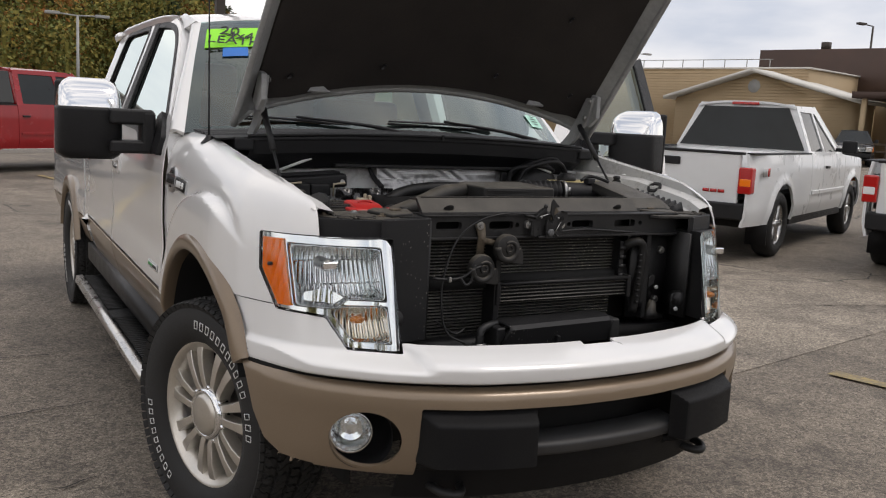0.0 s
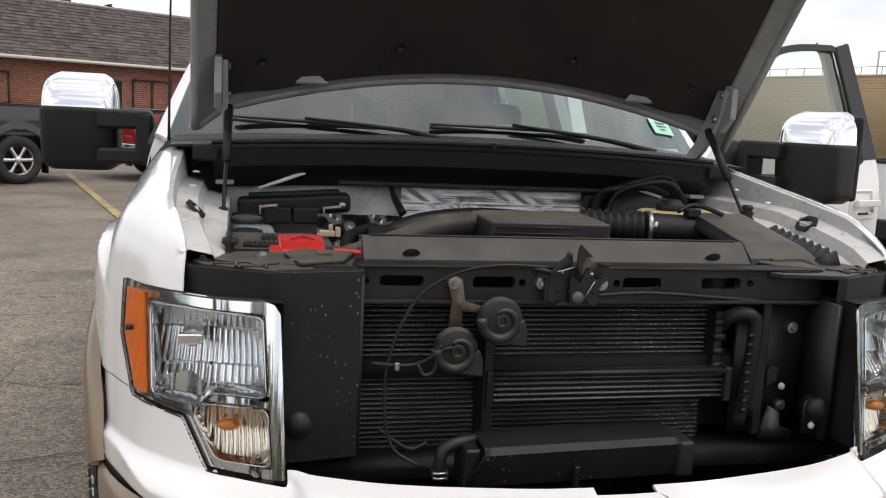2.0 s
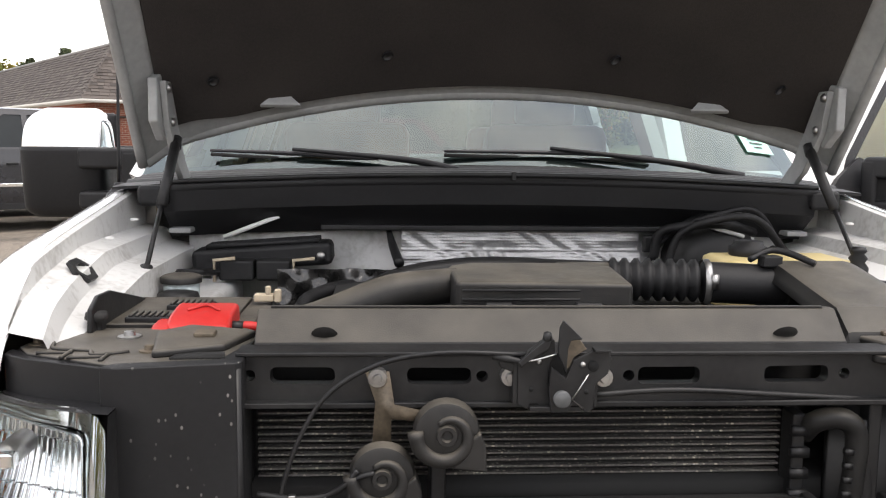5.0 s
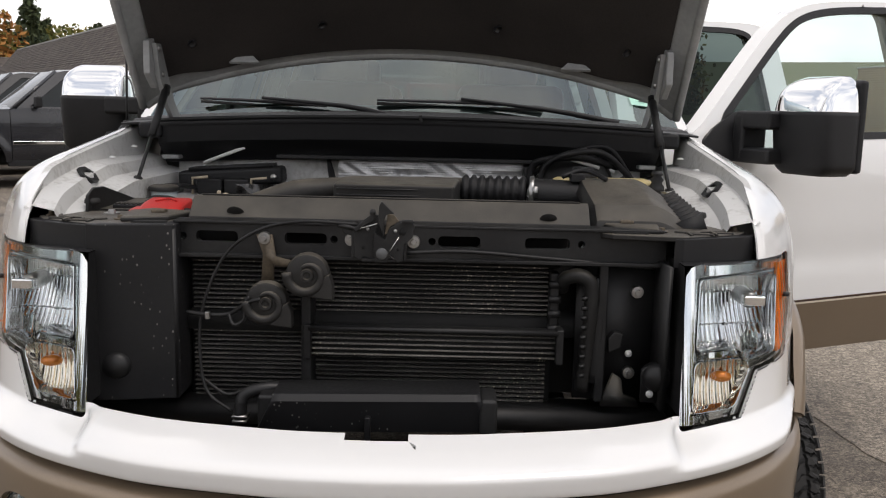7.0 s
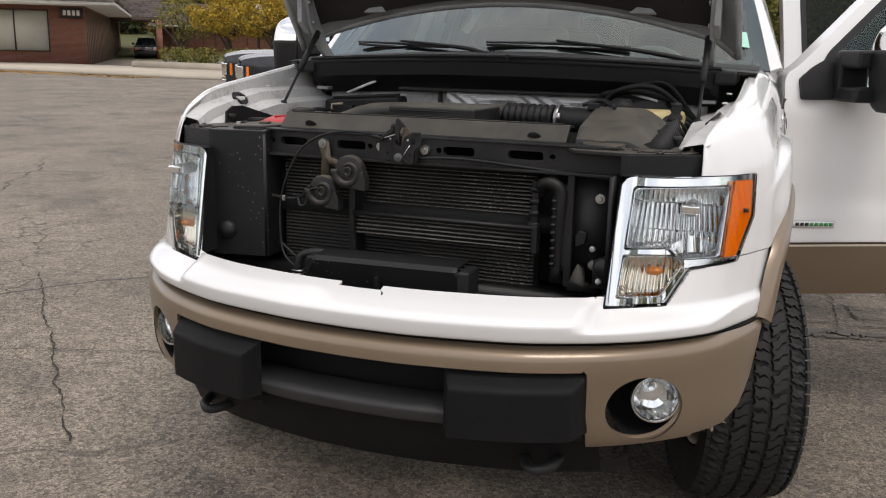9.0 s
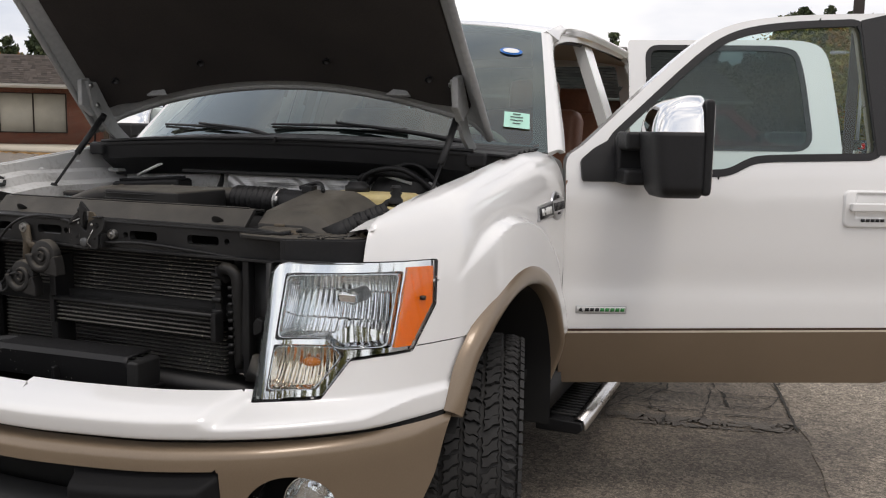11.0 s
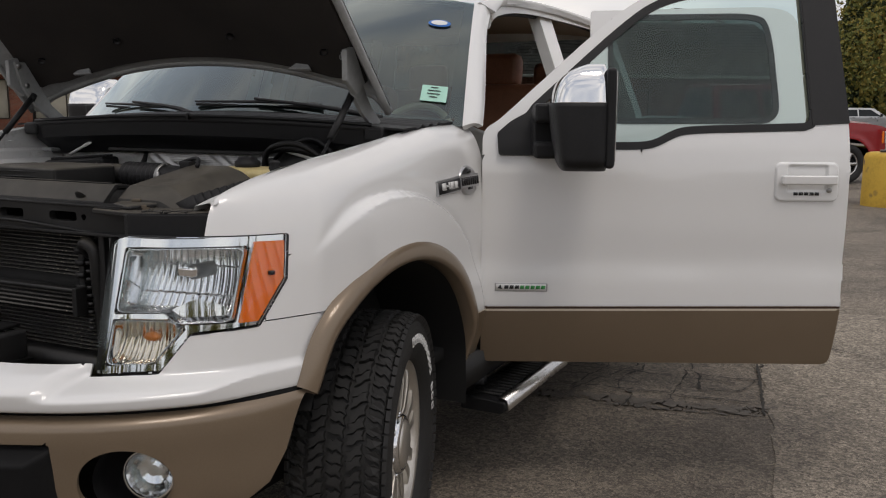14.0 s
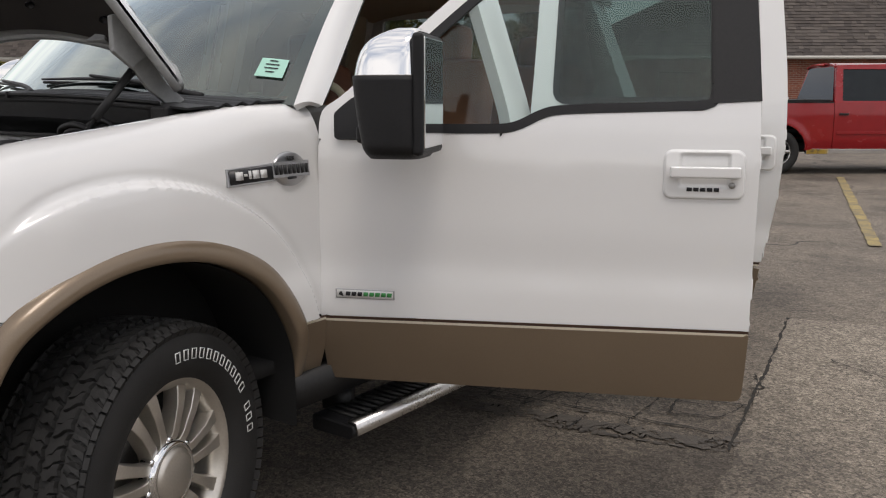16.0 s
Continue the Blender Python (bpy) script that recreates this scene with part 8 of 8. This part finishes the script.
# ---- parked vehicles ----
M["white_car"] = varied("white_car_paint", (0.72, 0.73, 0.73), (0.76, 0.77, 0.77), (0.25, 0.32), 0, 0.6, 1.5, 8)
M["red_car"] = varied("red_car_paint", (0.24, 0.005, 0.008), (0.28, 0.008, 0.011), (0.2, 0.3), 0, 0.15, 1.5, 8)
M["navy_car"] = varied("dark_blue_grey_paint", (0.010, 0.011, 0.015), (0.013, 0.014, 0.018), (0.22, 0.3), 0, 0.5, 1.5, 8)
M["silver_car"] = varied("silver_car_paint", (0.40, 0.41, 0.42), (0.46, 0.47, 0.48), (0.25, 0.35), 0.6, 0.6, 1.5, 8)
M["black_car"] = varied("black_car_paint", (0.012, 0.012, 0.014), (0.018, 0.018, 0.020), (0.22, 0.3), 0, 0.6, 1.5, 8)
M["tail_red"] = principled("red_tail_lens", (0.45, 0.012, 0.010), 0.15, 0, 0.6)[0]
M["car_glass"] = varied("dark_car_glass", (0.008, 0.011, 0.012), (0.014, 0.018, 0.020), (0.05, 0.10), 0, 0.0, 1, 5, spec=0.32)


CAR_WHEELS = {}


def car_wheel(sg, m, parent, spokes, rim_mat="alloy"):
    if (sg, spokes) in CAR_WHEELS:
        w = copy_thing(CAR_WHEELS[sg, spokes], m)
        w.parent = parent
        return
    w = CAR_WHEELS[sg, spokes] = new("wheel")
    w.parent, w.matrix_local = parent, m
    flip = Matrix.Identity(4) if sg > 0 else Matrix.Rotation(math.pi, 4, "Z")
    part("tyre", lathe([(0.235, 0.09), (0.26, 0.115), (0.33, 0.12), (0.365, 0.105), (0.385, 0.08), (0.39, 0.0), (0.385, -0.08), (0.365, -0.105), (0.24, -0.1)], flip, 40), "rubber", w)
    rim = part("rim", lathe([(0.235, -0.05), (0.215, 0.05), (0.235, 0.085), (0.248, 0.092), (0.25, 0.085)], flip, 40), rim_mat, w)
    part("rim_back", lathe([(0.23, 0.0), (0.0, -0.01)], flip, 24), "void", rim)
    for k in range(spokes):
        a = 2 * math.pi * k / spokes
        bm = bmesh.new()
        rows = []
        for r, hw, x in ((0.04, 0.035, 0.08), (0.12, 0.028, 0.085), (0.228, 0.038, 0.078)):
            rows.append([bm.verts.new(flip @ (Matrix.Rotation(a, 4, "X") @ Vector((x + d, r, s)))) for s, d in ((-hw, -0.04), (-hw * 0.7, 0), (hw * 0.7, 0), (hw, -0.04))])
        for p, q in zip(rows, rows[1:]):
            for i in range(4):
                bm.faces.new((p[i], p[(i + 1) % 4], q[(i + 1) % 4], q[i]))
        part("spoke", bm, rim_mat, rim)
    part("hub_cap", lathe([(0.0, 0.1), (0.05, 0.098), (0.06, 0.085), (0.06, 0.05)], flip, 20), rim_mat, rim)


def pickup(label, paint, at, crew=True, bed=True, tonneau=False, belt=1.22, roof=1.87, hood=1.15, wb=3.64, length=5.75, lower=None, tail_amber=False, spokes=6, group="parked row"):
    """A parked truck, its nose at the local origin and pointing to -y."""
    global CORE
    CORE = (0.0, length / 2, 0.8)
    t = thing("parked_pickup" if bed else "parked_suv", label, "pickup truck" if bed else "suv", at, group)
    W = 0.97
    fy, ry = 0.95, 0.95 + wb
    wheel_cut = lambda y, z: np.minimum(np.hypot(y - fy, z - 0.40), np.hypot(y - ry, z - 0.40)) - 0.475
    cab0 = 1.48
    cab1 = 3.72 if crew else 3.35
    end = cab1 + 0.02 if bed else length - 0.12
    def sx(y, z):
        nose = 0.16 * smoothstep((0.55 - y) / 0.55) ** 2 + 0.05 * smoothstep((y - length + 0.5) / 0.5)
        swell = 0.03 * np.exp(-((np.minimum(np.hypot(y - fy, z - 0.4), np.hypot(y - ry, z - 0.4)) - 0.50) / 0.05) ** 2)
        return W - nose - 0.05 * smoothstep((0.62 - z) / 0.3) - 0.035 * smoothstep((z - 1.0) / 0.3) + swell
    top = spline([0.0, 0.12, 0.5, cab0, cab0 + 0.3, length], [hood - 0.16, hood - 0.06, hood, belt - 0.02, belt, belt])
    splits = [0.08, cab0 + 0.03, 2.62 if crew else 2.75, cab1, length] if bed else [0.08, cab0 + 0.03, 2.62, 3.6, length]
    names = ["fender", "front_door", "rear_door" if crew else "cab_corner", "bed_side" if bed else "quarter_panel"]
    for sg in (-1, 1):
        f = lambda y, v: (sg * sx(y, 0.42 + (top(y) - 0.42) * v), y, 0.42 + (top(y) - 0.42) * v)
        for nm, a, b in zip(names, splits, splits[1:]):
            cut = lambda y, v: wheel_cut(y, 0.42 + (top(y) - 0.42) * v)
            p = part(nm, sheet(nm, f, np.linspace(a + 0.005, b - 0.005, max(8, int((b - a) / 0.035))), np.linspace(0, 1, 26), [cut]), paint, t, solid=0.03)
            if "door" in nm:
                part("handle", boxes(((sg * (W + 0.0), b - 0.16, 1.04), (0.05, 0.16, 0.035))), "black" if paint != "white_car" else "black", p, bevel=0.01)
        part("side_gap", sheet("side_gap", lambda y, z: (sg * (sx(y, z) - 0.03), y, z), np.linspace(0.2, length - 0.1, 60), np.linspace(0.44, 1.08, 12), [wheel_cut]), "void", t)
        part("sill", boxes(((sg * 0.90, (fy + ry) / 2, 0.40), (0.08, wb - 1.0, 0.10))), lower or "black", t, bevel=0.01)
        part("side_moulding", boxes(((sg * (W + 0.008), (cab0 + cab1) / 2, 0.72), (0.02, cab1 - cab0 - 0.1, 0.05))), "chrome" if paint == "navy_car" else paint, t, bevel=0.006)
        mirr = part("mirror", boxes(((sg * 1.08, cab0 + 0.42, belt + 0.10), (0.20, 0.10, 0.18))), "black", t, bevel=0.03)
        part("mirror_foot", boxes(((sg * 0.96, cab0 + 0.42, belt + 0.05), (0.12, 0.06, 0.05))), "black", mirr)
        for y in (fy, ry):
            car_wheel(sg, Matrix.Translation((sg * 0.845, y, 0.39)), t, spokes)
    # greenhouse
    hw = lambda z: 0.90 - 0.42 * (z - belt)
    gend = cab1 - 0.02 if bed else length - 0.30
    a0, a1, r0, r1 = cab0 + 0.02, cab0 + 0.78, gend - (0.10 if bed else 0.45), gend
    for sg in (-1, 1):
        front = spline([belt, roof - 0.04], [a0 + 0.12, a1 + 0.06])
        shell = [(a0 + 0.10, belt - 0.02), (r1, belt - 0.02), (r0, roof - 0.05), (a1 + 0.15, roof - 0.03), (a1, roof - 0.07)]
        nwin = 2 if crew else 2
        edges = np.linspace(a0 + 0.32, gend - 0.10, nwin + 1)
        wins = []
        for k in range(nwin):
            y0, y1 = edges[k] + 0.03, edges[k + 1] - 0.05
            tl = max(y0, a1 + 0.14) if k == 0 else y0
            wins.append([(y0, belt + 0.035), (y1, belt + 0.035), (y1 - (0.06 if k == nwin - 1 else 0), roof - 0.13), (tl + 0.02, roof - 0.13)])
        side = part("cab_side", sheet("cab_side", lambda y, z: (sg * hw(z), y, z), np.linspace(a0, r1, 70), np.linspace(belt - 0.02, roof - 0.03, 30), [outside(sd_poly(shell))] + [sd_poly(w, 0.01) for w in wins]), paint, t, solid=0.03)
        for w in wins:
            part("side_window", sheet("side_window", lambda y, z: (sg * (hw(z) - 0.014), y, z), np.linspace(a0, r1, 50), np.linspace(belt, roof - 0.05, 20), [outside(sd_poly(w, 0.012))]), "car_glass", side)
    part("roof", sheet("roof", lambda y, a: (a * (hw(roof - 0.06)), y, roof - 0.065 * np.abs(a) ** 3 - 0.03 * smoothstep((a1 + 0.25 - y) / 0.3)), np.linspace(a1 - 0.02, r0 + 0.04, 24), np.linspace(-1, 1, 24)), paint, t, solid=0.03)
    part("windscreen", sheet("windscreen", lambda a, v: (a * (hw(belt + (roof - belt) * v) - 0.03), a0 - 0.08 + (a1 - a0 + 0.06) * v + 0.12 * a * a * (1 - v), belt - 0.02 + (roof - belt - 0.02) * v), np.linspace(-1, 1, 16), np.linspace(0, 1, 10)), "car_glass", t)
    for sg in (-1, 1):
        part("pillar", tube([(sg * (hw(belt) - 0.02), a0 + 0.05, belt - 0.02), (sg * (hw(roof) - 0.015), a1, roof - 0.05)], 0.035, 8, 0), paint, t)
    part("rear_glass", sheet("rear_glass", lambda a, v: (a * (hw(belt + (roof - belt) * v) - 0.06), r1 - (r1 - r0) * v + 0.012, belt + 0.03 + (roof - belt - 0.11) * v), np.linspace(-1, 1, 10), np.linspace(0, 1, 8)), "car_glass", t)
    part("cab_rear", sheet("cab_rear", lambda a, v: (a * (hw(belt + (roof - belt) * v)), r1 - (r1 - r0) * v, belt - 0.25 * (v == 0) + (roof - belt - 0.03) * v), np.linspace(-1, 1, 12), np.linspace(0, 1, 10)), paint, t)
    brake = part("high_brake_light", boxes(((0, r0 + 0.035, roof - 0.035), (0.36, 0.05, 0.035))), "tail_red", t, bevel=0.008)
    part("hood", sheet("hood", lambda a, y: (a * (sx(y, 1.0) - 0.03), y + 0.05 * a * a, top(y) + 0.035 * (1 - a ** 4) + 0.02 * np.exp(-((np.abs(a) - 0.55) / 0.1) ** 2)), np.linspace(-1, 1, 24), np.linspace(0.06, cab0 + 0.04, 24)), paint, t, solid=0.03)
    # nose
    part("grille", boxes(((0, 0.10, 0.90), (1.02, 0.12, 0.30))), "black", t, bevel=0.02)
    for k in range(4):
        part("grille_bar", boxes(((0, 0.035, 0.80 + k * 0.07), (1.0, 0.03, 0.018))), "chrome", t)
    part("front_bumper", prism([(-0.90, 0.34), (-0.80, 0.10), (-0.5, 0.0), (0.5, 0.0), (0.80, 0.10), (0.90, 0.34), (0.84, 0.40), (-0.84, 0.40)], "z", 0.48, 0.70), "chrome" if bed else "black", t, bevel=0.03)
    part("air_dam", boxes(((0, 0.30, 0.40), (1.5, 0.3, 0.14))), "black", t)
    for sg in (-1, 1):
        lamp = part("headlamp", boxes(((sg * 0.68, 0.12, 0.90), (0.32, 0.16, 0.25), Matrix.Rotation(sg * 0.25, 3, "Z"))), "reflector", t, bevel=0.02)
        part("corner_lamp", boxes(((sg * 0.835, 0.255, 0.90), (0.09, 0.20, 0.24), Matrix.Rotation(sg * 0.35, 3, "Z"))), "amber", lamp, bevel=0.015)
        tail = part("tail_lamp", boxes(((sg * 0.875, length - 0.06, 0.93), (0.15, 0.14, 0.29))), "tail_red", t, bevel=0.02)
        part("reverse_lamp", boxes(((sg * 0.880, length - 0.052, 0.91), (0.12, 0.13, 0.085))), "amber" if tail_amber else "white_ink", tail, bevel=0.01)
    if bed:
        part("tailgate", boxes(((0, length - 0.06, 0.93), (1.60, 0.07, 0.56))), paint, t, bevel=0.015)
        part("gate_cap", boxes(((0, length - 0.06, belt + 0.0), (1.66, 0.10, 0.03))), "black", t, bevel=0.008)
        part("gate_handle", boxes(((0, length - 0.015, 1.10), (0.26, 0.03, 0.09))), "black", t, bevel=0.015)
        for k in range(3):
            part("gate_mark", boxes(((-0.62 + k * 0.085, length - 0.02, 0.80), (0.07, 0.012, 0.035))), "tail_red", t)
        for sg in (-1, 1):
            part("bed_rail", boxes(((sg * 0.905, (cab1 + length) / 2, belt + 0.002), (0.09, length - cab1 - 0.04, 0.02))), "black", t, bevel=0.006)
        part("bed_floor", boxes(((0, (cab1 + length) / 2, 0.75), (1.66, length - cab1 - 0.1, 0.06))), "void", t)
        part("bed_front", boxes(((0, cab1 + 0.05, 0.98), (1.66, 0.05, 0.46))), paint, t)
        if tonneau:
            part("bed_cover", boxes(((0, (cab1 + length) / 2, belt + 0.03), (1.72, length - cab1 - 0.06, 0.04))), "black", t, bevel=0.01)
    else:
        part("tailgate", boxes(((0, length - 0.10, 0.88), (1.6, 0.10, 0.66))), paint, t, bevel=0.02)
    part("rear_bumper", prism([(-0.92, length - 0.22), (0.92, length - 0.22), (0.88, length + 0.02), (0.6, length + 0.08), (-0.6, length + 0.08), (-0.88, length + 0.02)], "z", 0.50, 0.68), "chrome" if paint != "white_car" else "black", t, bevel=0.02)
    part("number_plate", boxes(((0, length + 0.085, 0.60), (0.30, 0.01, 0.15))), "white_ink", t)
    part("underbody", boxes(((0, length / 2, 0.46), (1.5, length - 0.8, 0.16))), "void", t)
    for sg in (-1, 1):
        part("mud_flap", boxes(((sg * 0.84, ry + 0.46, 0.36), (0.24, 0.015, 0.38))), "black", t)
    CORE = (0.0, 2.6, 0.8)
    return t


def facing(nose, h):
    """A pose with the nose at a place, pointing along h."""
    return Matrix.Translation((*nose, 0)) @ Matrix.Rotation(math.atan2(h[0], -h[1]), 4, "Z")


gmc = pickup("white extended-cab pickup seen from behind on chrome wheels", "white_car", facing((10.73, 7.79), (0.915, 0.403)), crew=False, tail_amber=True)
for k in range(3):
    part("side_decal", boxes(((-0.985, 5.28 + k * 0.085, 1.02), (0.008, 0.07, 0.09))), "tail_red" if k == 0 else "silver_car", gmc)
sierra = pickup("dark blue-grey crew-cab pickup with chrome bumper", "navy_car", facing((-8.31, 12.33), (-0.83, -0.56)), hood=1.20, belt=1.26, roof=1.90)
words("lettering", "4X4", 0.16, Matrix.Translation((0.975, 5.25, 1.02)) @ Matrix.Rotation(radians(90), 4, "Z") @ Matrix.Rotation(radians(90), 4, "X"), "white_ink", sierra)
pickup("black pickup parked behind a dark pickup", "black_car", facing((-10.0, 14.4), (-0.83, -0.56)), hood=1.22, belt=1.27, roof=1.91)
pickup("white pickup parked at the end of the row", "white_car", facing((-11.4, 16.7), (-0.83, -0.56)), hood=1.22, belt=1.27, roof=1.93)
pickup("bright red crew-cab pickup with dark bed cover", "red_car", facing((2.15, 18.9), (0.834, 0.551)), tonneau=True, wb=3.70, length=5.85, belt=1.24, roof=1.93, lower="chrome")
pickup("white pickup with red tail lamps at the lot's edge", "white_car", facing((12.44, 5.40), (0.915, 0.403)), crew=True)
pickup("dark suv parked before the tan building", "black_car", facing((38.5, 26.6), (-0.80, -0.60)), bed=False, length=5.0, wb=2.95, group="far cars")
pickup("dark suv under the carport", "black_car", facing((-49.0, 61.5), (0.6, -0.8)), bed=False, length=4.9, wb=2.9, group="far cars")
pickup("silver car far across the lot", "silver_car", facing((4.5, 60.0), (0.95, 0.3)), bed=False, length=4.9, wb=2.9, belt=1.1, roof=1.65, group="far cars")
pickup("dark pickup far across the lot", "navy_car", facing((10.5, 52.0), (0.95, 0.3)), group="far cars")

# ---- trees ----
LEAF = {
    "gold": island_material("gold_leaves", [(0.36, 0.22, 0.02), (0.50, 0.32, 0.03), (0.30, 0.23, 0.03), (0.20, 0.17, 0.03)]),
    "green": island_material("dark_green_needles", [(0.030, 0.046, 0.022), (0.048, 0.066, 0.026), (0.070, 0.086, 0.032), (0.040, 0.052, 0.026)]),
    "mixed": island_material("autumn_leaves", [(0.075, 0.095, 0.024), (0.15, 0.15, 0.030), (0.24, 0.18, 0.034), (0.11, 0.125, 0.030)]),
    "orange": island_material("orange_leaves", [(0.26, 0.10, 0.02), (0.34, 0.14, 0.03), (0.18, 0.09, 0.02), (0.24, 0.15, 0.03)]),
}
M["bark"] = varied("bark", (0.055, 0.042, 0.032), (0.10, 0.08, 0.06), (0.85, 1.0), 0, 0, 4, 40, 0.5, 30)


def leaf_cloud(rng, centres, radii, per, size):
    """Many small leaf clumps round the ends of the limbs."""
    c, r = np.repeat(np.array(centres), per, axis=0), np.repeat(np.array(radii), per)
    n = len(r)
    unit = lambda a: a / np.linalg.norm(a, axis=1)[:, None]
    q = c + unit(rng.normal(size=(n, 3))) * (r * rng.uniform(0.45, 1.05, n) ** 0.6)[:, None] * np.array([1, 1, 0.8])
    u = unit(rng.normal(size=(n, 3)))
    v = unit(np.cross(u, rng.normal(size=(n, 3))))
    s = (size * rng.uniform(0.6, 1.4, n))[:, None]
    verts = np.stack([q - u * s, q + v * s * 0.55, q + u * s, q - v * s * 0.55], 1).reshape(-1, 3)
    return verts.tolist(), np.arange(4 * n).reshape(n, 4).tolist()


def tree(at, height, spread, kind, label, seed, leaves=9000, size=0.075):
    rng = np.random.default_rng(seed)
    t = thing("tree", label, "tree", Matrix.Translation((*at, 0)))
    bm = tube([(0, 0, 0), (0.05, 0.03, height * 0.25), (0.0, 0.0, height * 0.45), (0.1, 0.05, height * 0.72)], [0.20, 0.15, 0.11, 0.04], 10)
    ends = []
    for k in range(9):
        a, z0 = 2.4 * k + rng.uniform(-0.3, 0.3), height * rng.uniform(0.22, 0.5)
        r = spread * rng.uniform(0.55, 0.95)
        e = (r * math.cos(a), r * math.sin(a), height * rng.uniform(0.5, 0.86))
        tube([(0, 0, z0), (e[0] * 0.45, e[1] * 0.45, z0 + (e[2] - z0) * 0.55), e], [0.08, 0.05, 0.015], 6, 4, bm)
        ends.append(e)
    part("trunk", bm, "bark", t)
    centres = [np.array(e) for e in ends] + [np.array([rng.uniform(-1, 1) * spread * 0.6, rng.uniform(-1, 1) * spread * 0.6, height * rng.uniform(0.5, 0.95)]) for _ in range(16)]
    radii = [spread * rng.uniform(0.22, 0.42) for _ in centres]
    v, f = leaf_cloud(rng, centres, radii, leaves // len(centres), size)
    part("crown", mesh_of("crown", v, f, False), LEAF[kind], t)
    return t


tree((-27.2, 40.8), 4.5, 2.1, "gold", "golden autumn tree with a low spreading crown", 11)
tree((-24.2, 40.6), 4.0, 2.0, "gold", "golden autumn tree with a low spreading crown", 12)
tree((-31.5, 42.5), 3.8, 1.6, "mixed", "thinning small tree by the office wing", 13, 1800)
for k, (x, y) in enumerate(((-29.3, 39.3), (-27.2, 38.6), (-25.0, 38.4), (-22.8, 38.0))):
    rng = np.random.default_rng(70 + k)
    sh = thing("shrub", "dry ornamental grass clump in the planting bed", "shrub", Matrix.Translation((x, y, 0.3)), "planting bed shrubs")
    v, f = leaf_cloud(rng, [np.array([rng.uniform(-0.7, 0.7), rng.uniform(-0.4, 0.4), 0.5]) for _ in range(6)], [0.55] * 6, 130, 0.07)
    part("leaves", mesh_of("leaves", v, f, False), LEAF["mixed"], sh)
    part("stem", tube([(0, 0, -0.2), (0, 0, 0.5)], 0.03, 6, 0), "bark", sh)

# wooded hillside behind everything
def woods(name, kind, seed, count, ring, bearing, rise, tall, per=24, leaf=0.33):
    rng = np.random.default_rng(seed)
    verts, faces = [], []
    for _ in range(count):
        b = radians(rng.uniform(*bearing))
        d = rng.uniform(*ring)
        base = np.array([-math.sin(b) * d, math.cos(b) * d, max(0.0, (d - 75) * rise) - 0.5])
        h = rng.uniform(*tall)
        w = h * (0.20 if kind == "green" else 0.34)
        n = 46
        zz = rng.uniform(0.12, 1.0, n)
        rr = w * ((1 - zz) ** 0.7 + 0.06) if kind == "green" else w * np.sqrt(np.maximum(0.05, 1 - ((zz - 0.58) / 0.45) ** 2))
        aa = rng.uniform(0, 2 * math.pi, n)
        cs = [base + np.array([r * 0.75 * math.cos(a), r * 0.75 * math.sin(a), h * z]) for r, a, z in zip(rr, aa, zz)]
        v, f = leaf_cloud(rng, cs, [max(0.5, 0.55 * r) for r in rr], per, leaf)
        k = len(verts)
        verts += v
        faces += (np.array(f) + k).tolist()
        k = len(verts)
        for z in (0, h * 0.8):
            for s in (0, 1, 2):
                verts.append(base + np.array([0.22 * math.cos(s * 2.1), 0.22 * math.sin(s * 2.1), z]))
        faces += [(k, k + 1, k + 4, k + 3), (k + 1, k + 2, k + 5, k + 4), (k + 2, k, k + 3, k + 5)]
    return tagged(part(name, mesh_of(name, verts, faces, False), LEAF[kind], None), {"green": "dark evergreen woods on the hillside", "mixed": "yellow-green autumn woods", "orange": "orange autumn trees in the woods"}[kind], "woods", kind="stuff")


woods("far_woods", "green", 21, 240, (100, 190), (-16, 62), 0.03, (9, 12.5))
woods("far_woods", "mixed", 22, 90, (95, 170), (-16, 62), 0.03, (7, 11))
woods("far_woods", "orange", 23, 30, (95, 150), (-16, 62), 0.03, (6, 9.5))
hill = bmesh.new()
pts = []
for r, z in ((72, 0.0), (110, 1.6), (200, 8.0), (330, 20.0)):
    pts.append([hill.verts.new((-math.sin(radians(b)) * r, math.cos(radians(b)) * r, z + 0.02 if z else -0.3)) for b in range(-30, 76, 4)])
for p, q in zip(pts, pts[1:]):
    for i in range(len(p) - 1):
        hill.faces.new((p[i], p[i + 1], q[i + 1], q[i]))
woods("far_woods", "green", 31, 95, (90, 130), (-15, 0), 0.09, (10, 13.5), 44, 0.21)
woods("far_woods", "mixed", 32, 36, (80, 110), (-15, 0), 0.09, (7, 11.5), 44, 0.20)
woods("far_woods", "orange", 33, 26, (88, 112), (-15, 0), 0.09, (8.5, 12), 40, 0.20)
woods("far_woods", "green", 41, 46, (70, 90), (105, 255), 0.0, (7, 12))
woods("far_woods", "mixed", 42, 40, (62, 80), (105, 255), 0.0, (6, 10))
plain("hillside", hill, "grass", "rough wooded hillside beyond the buildings", "hillside")
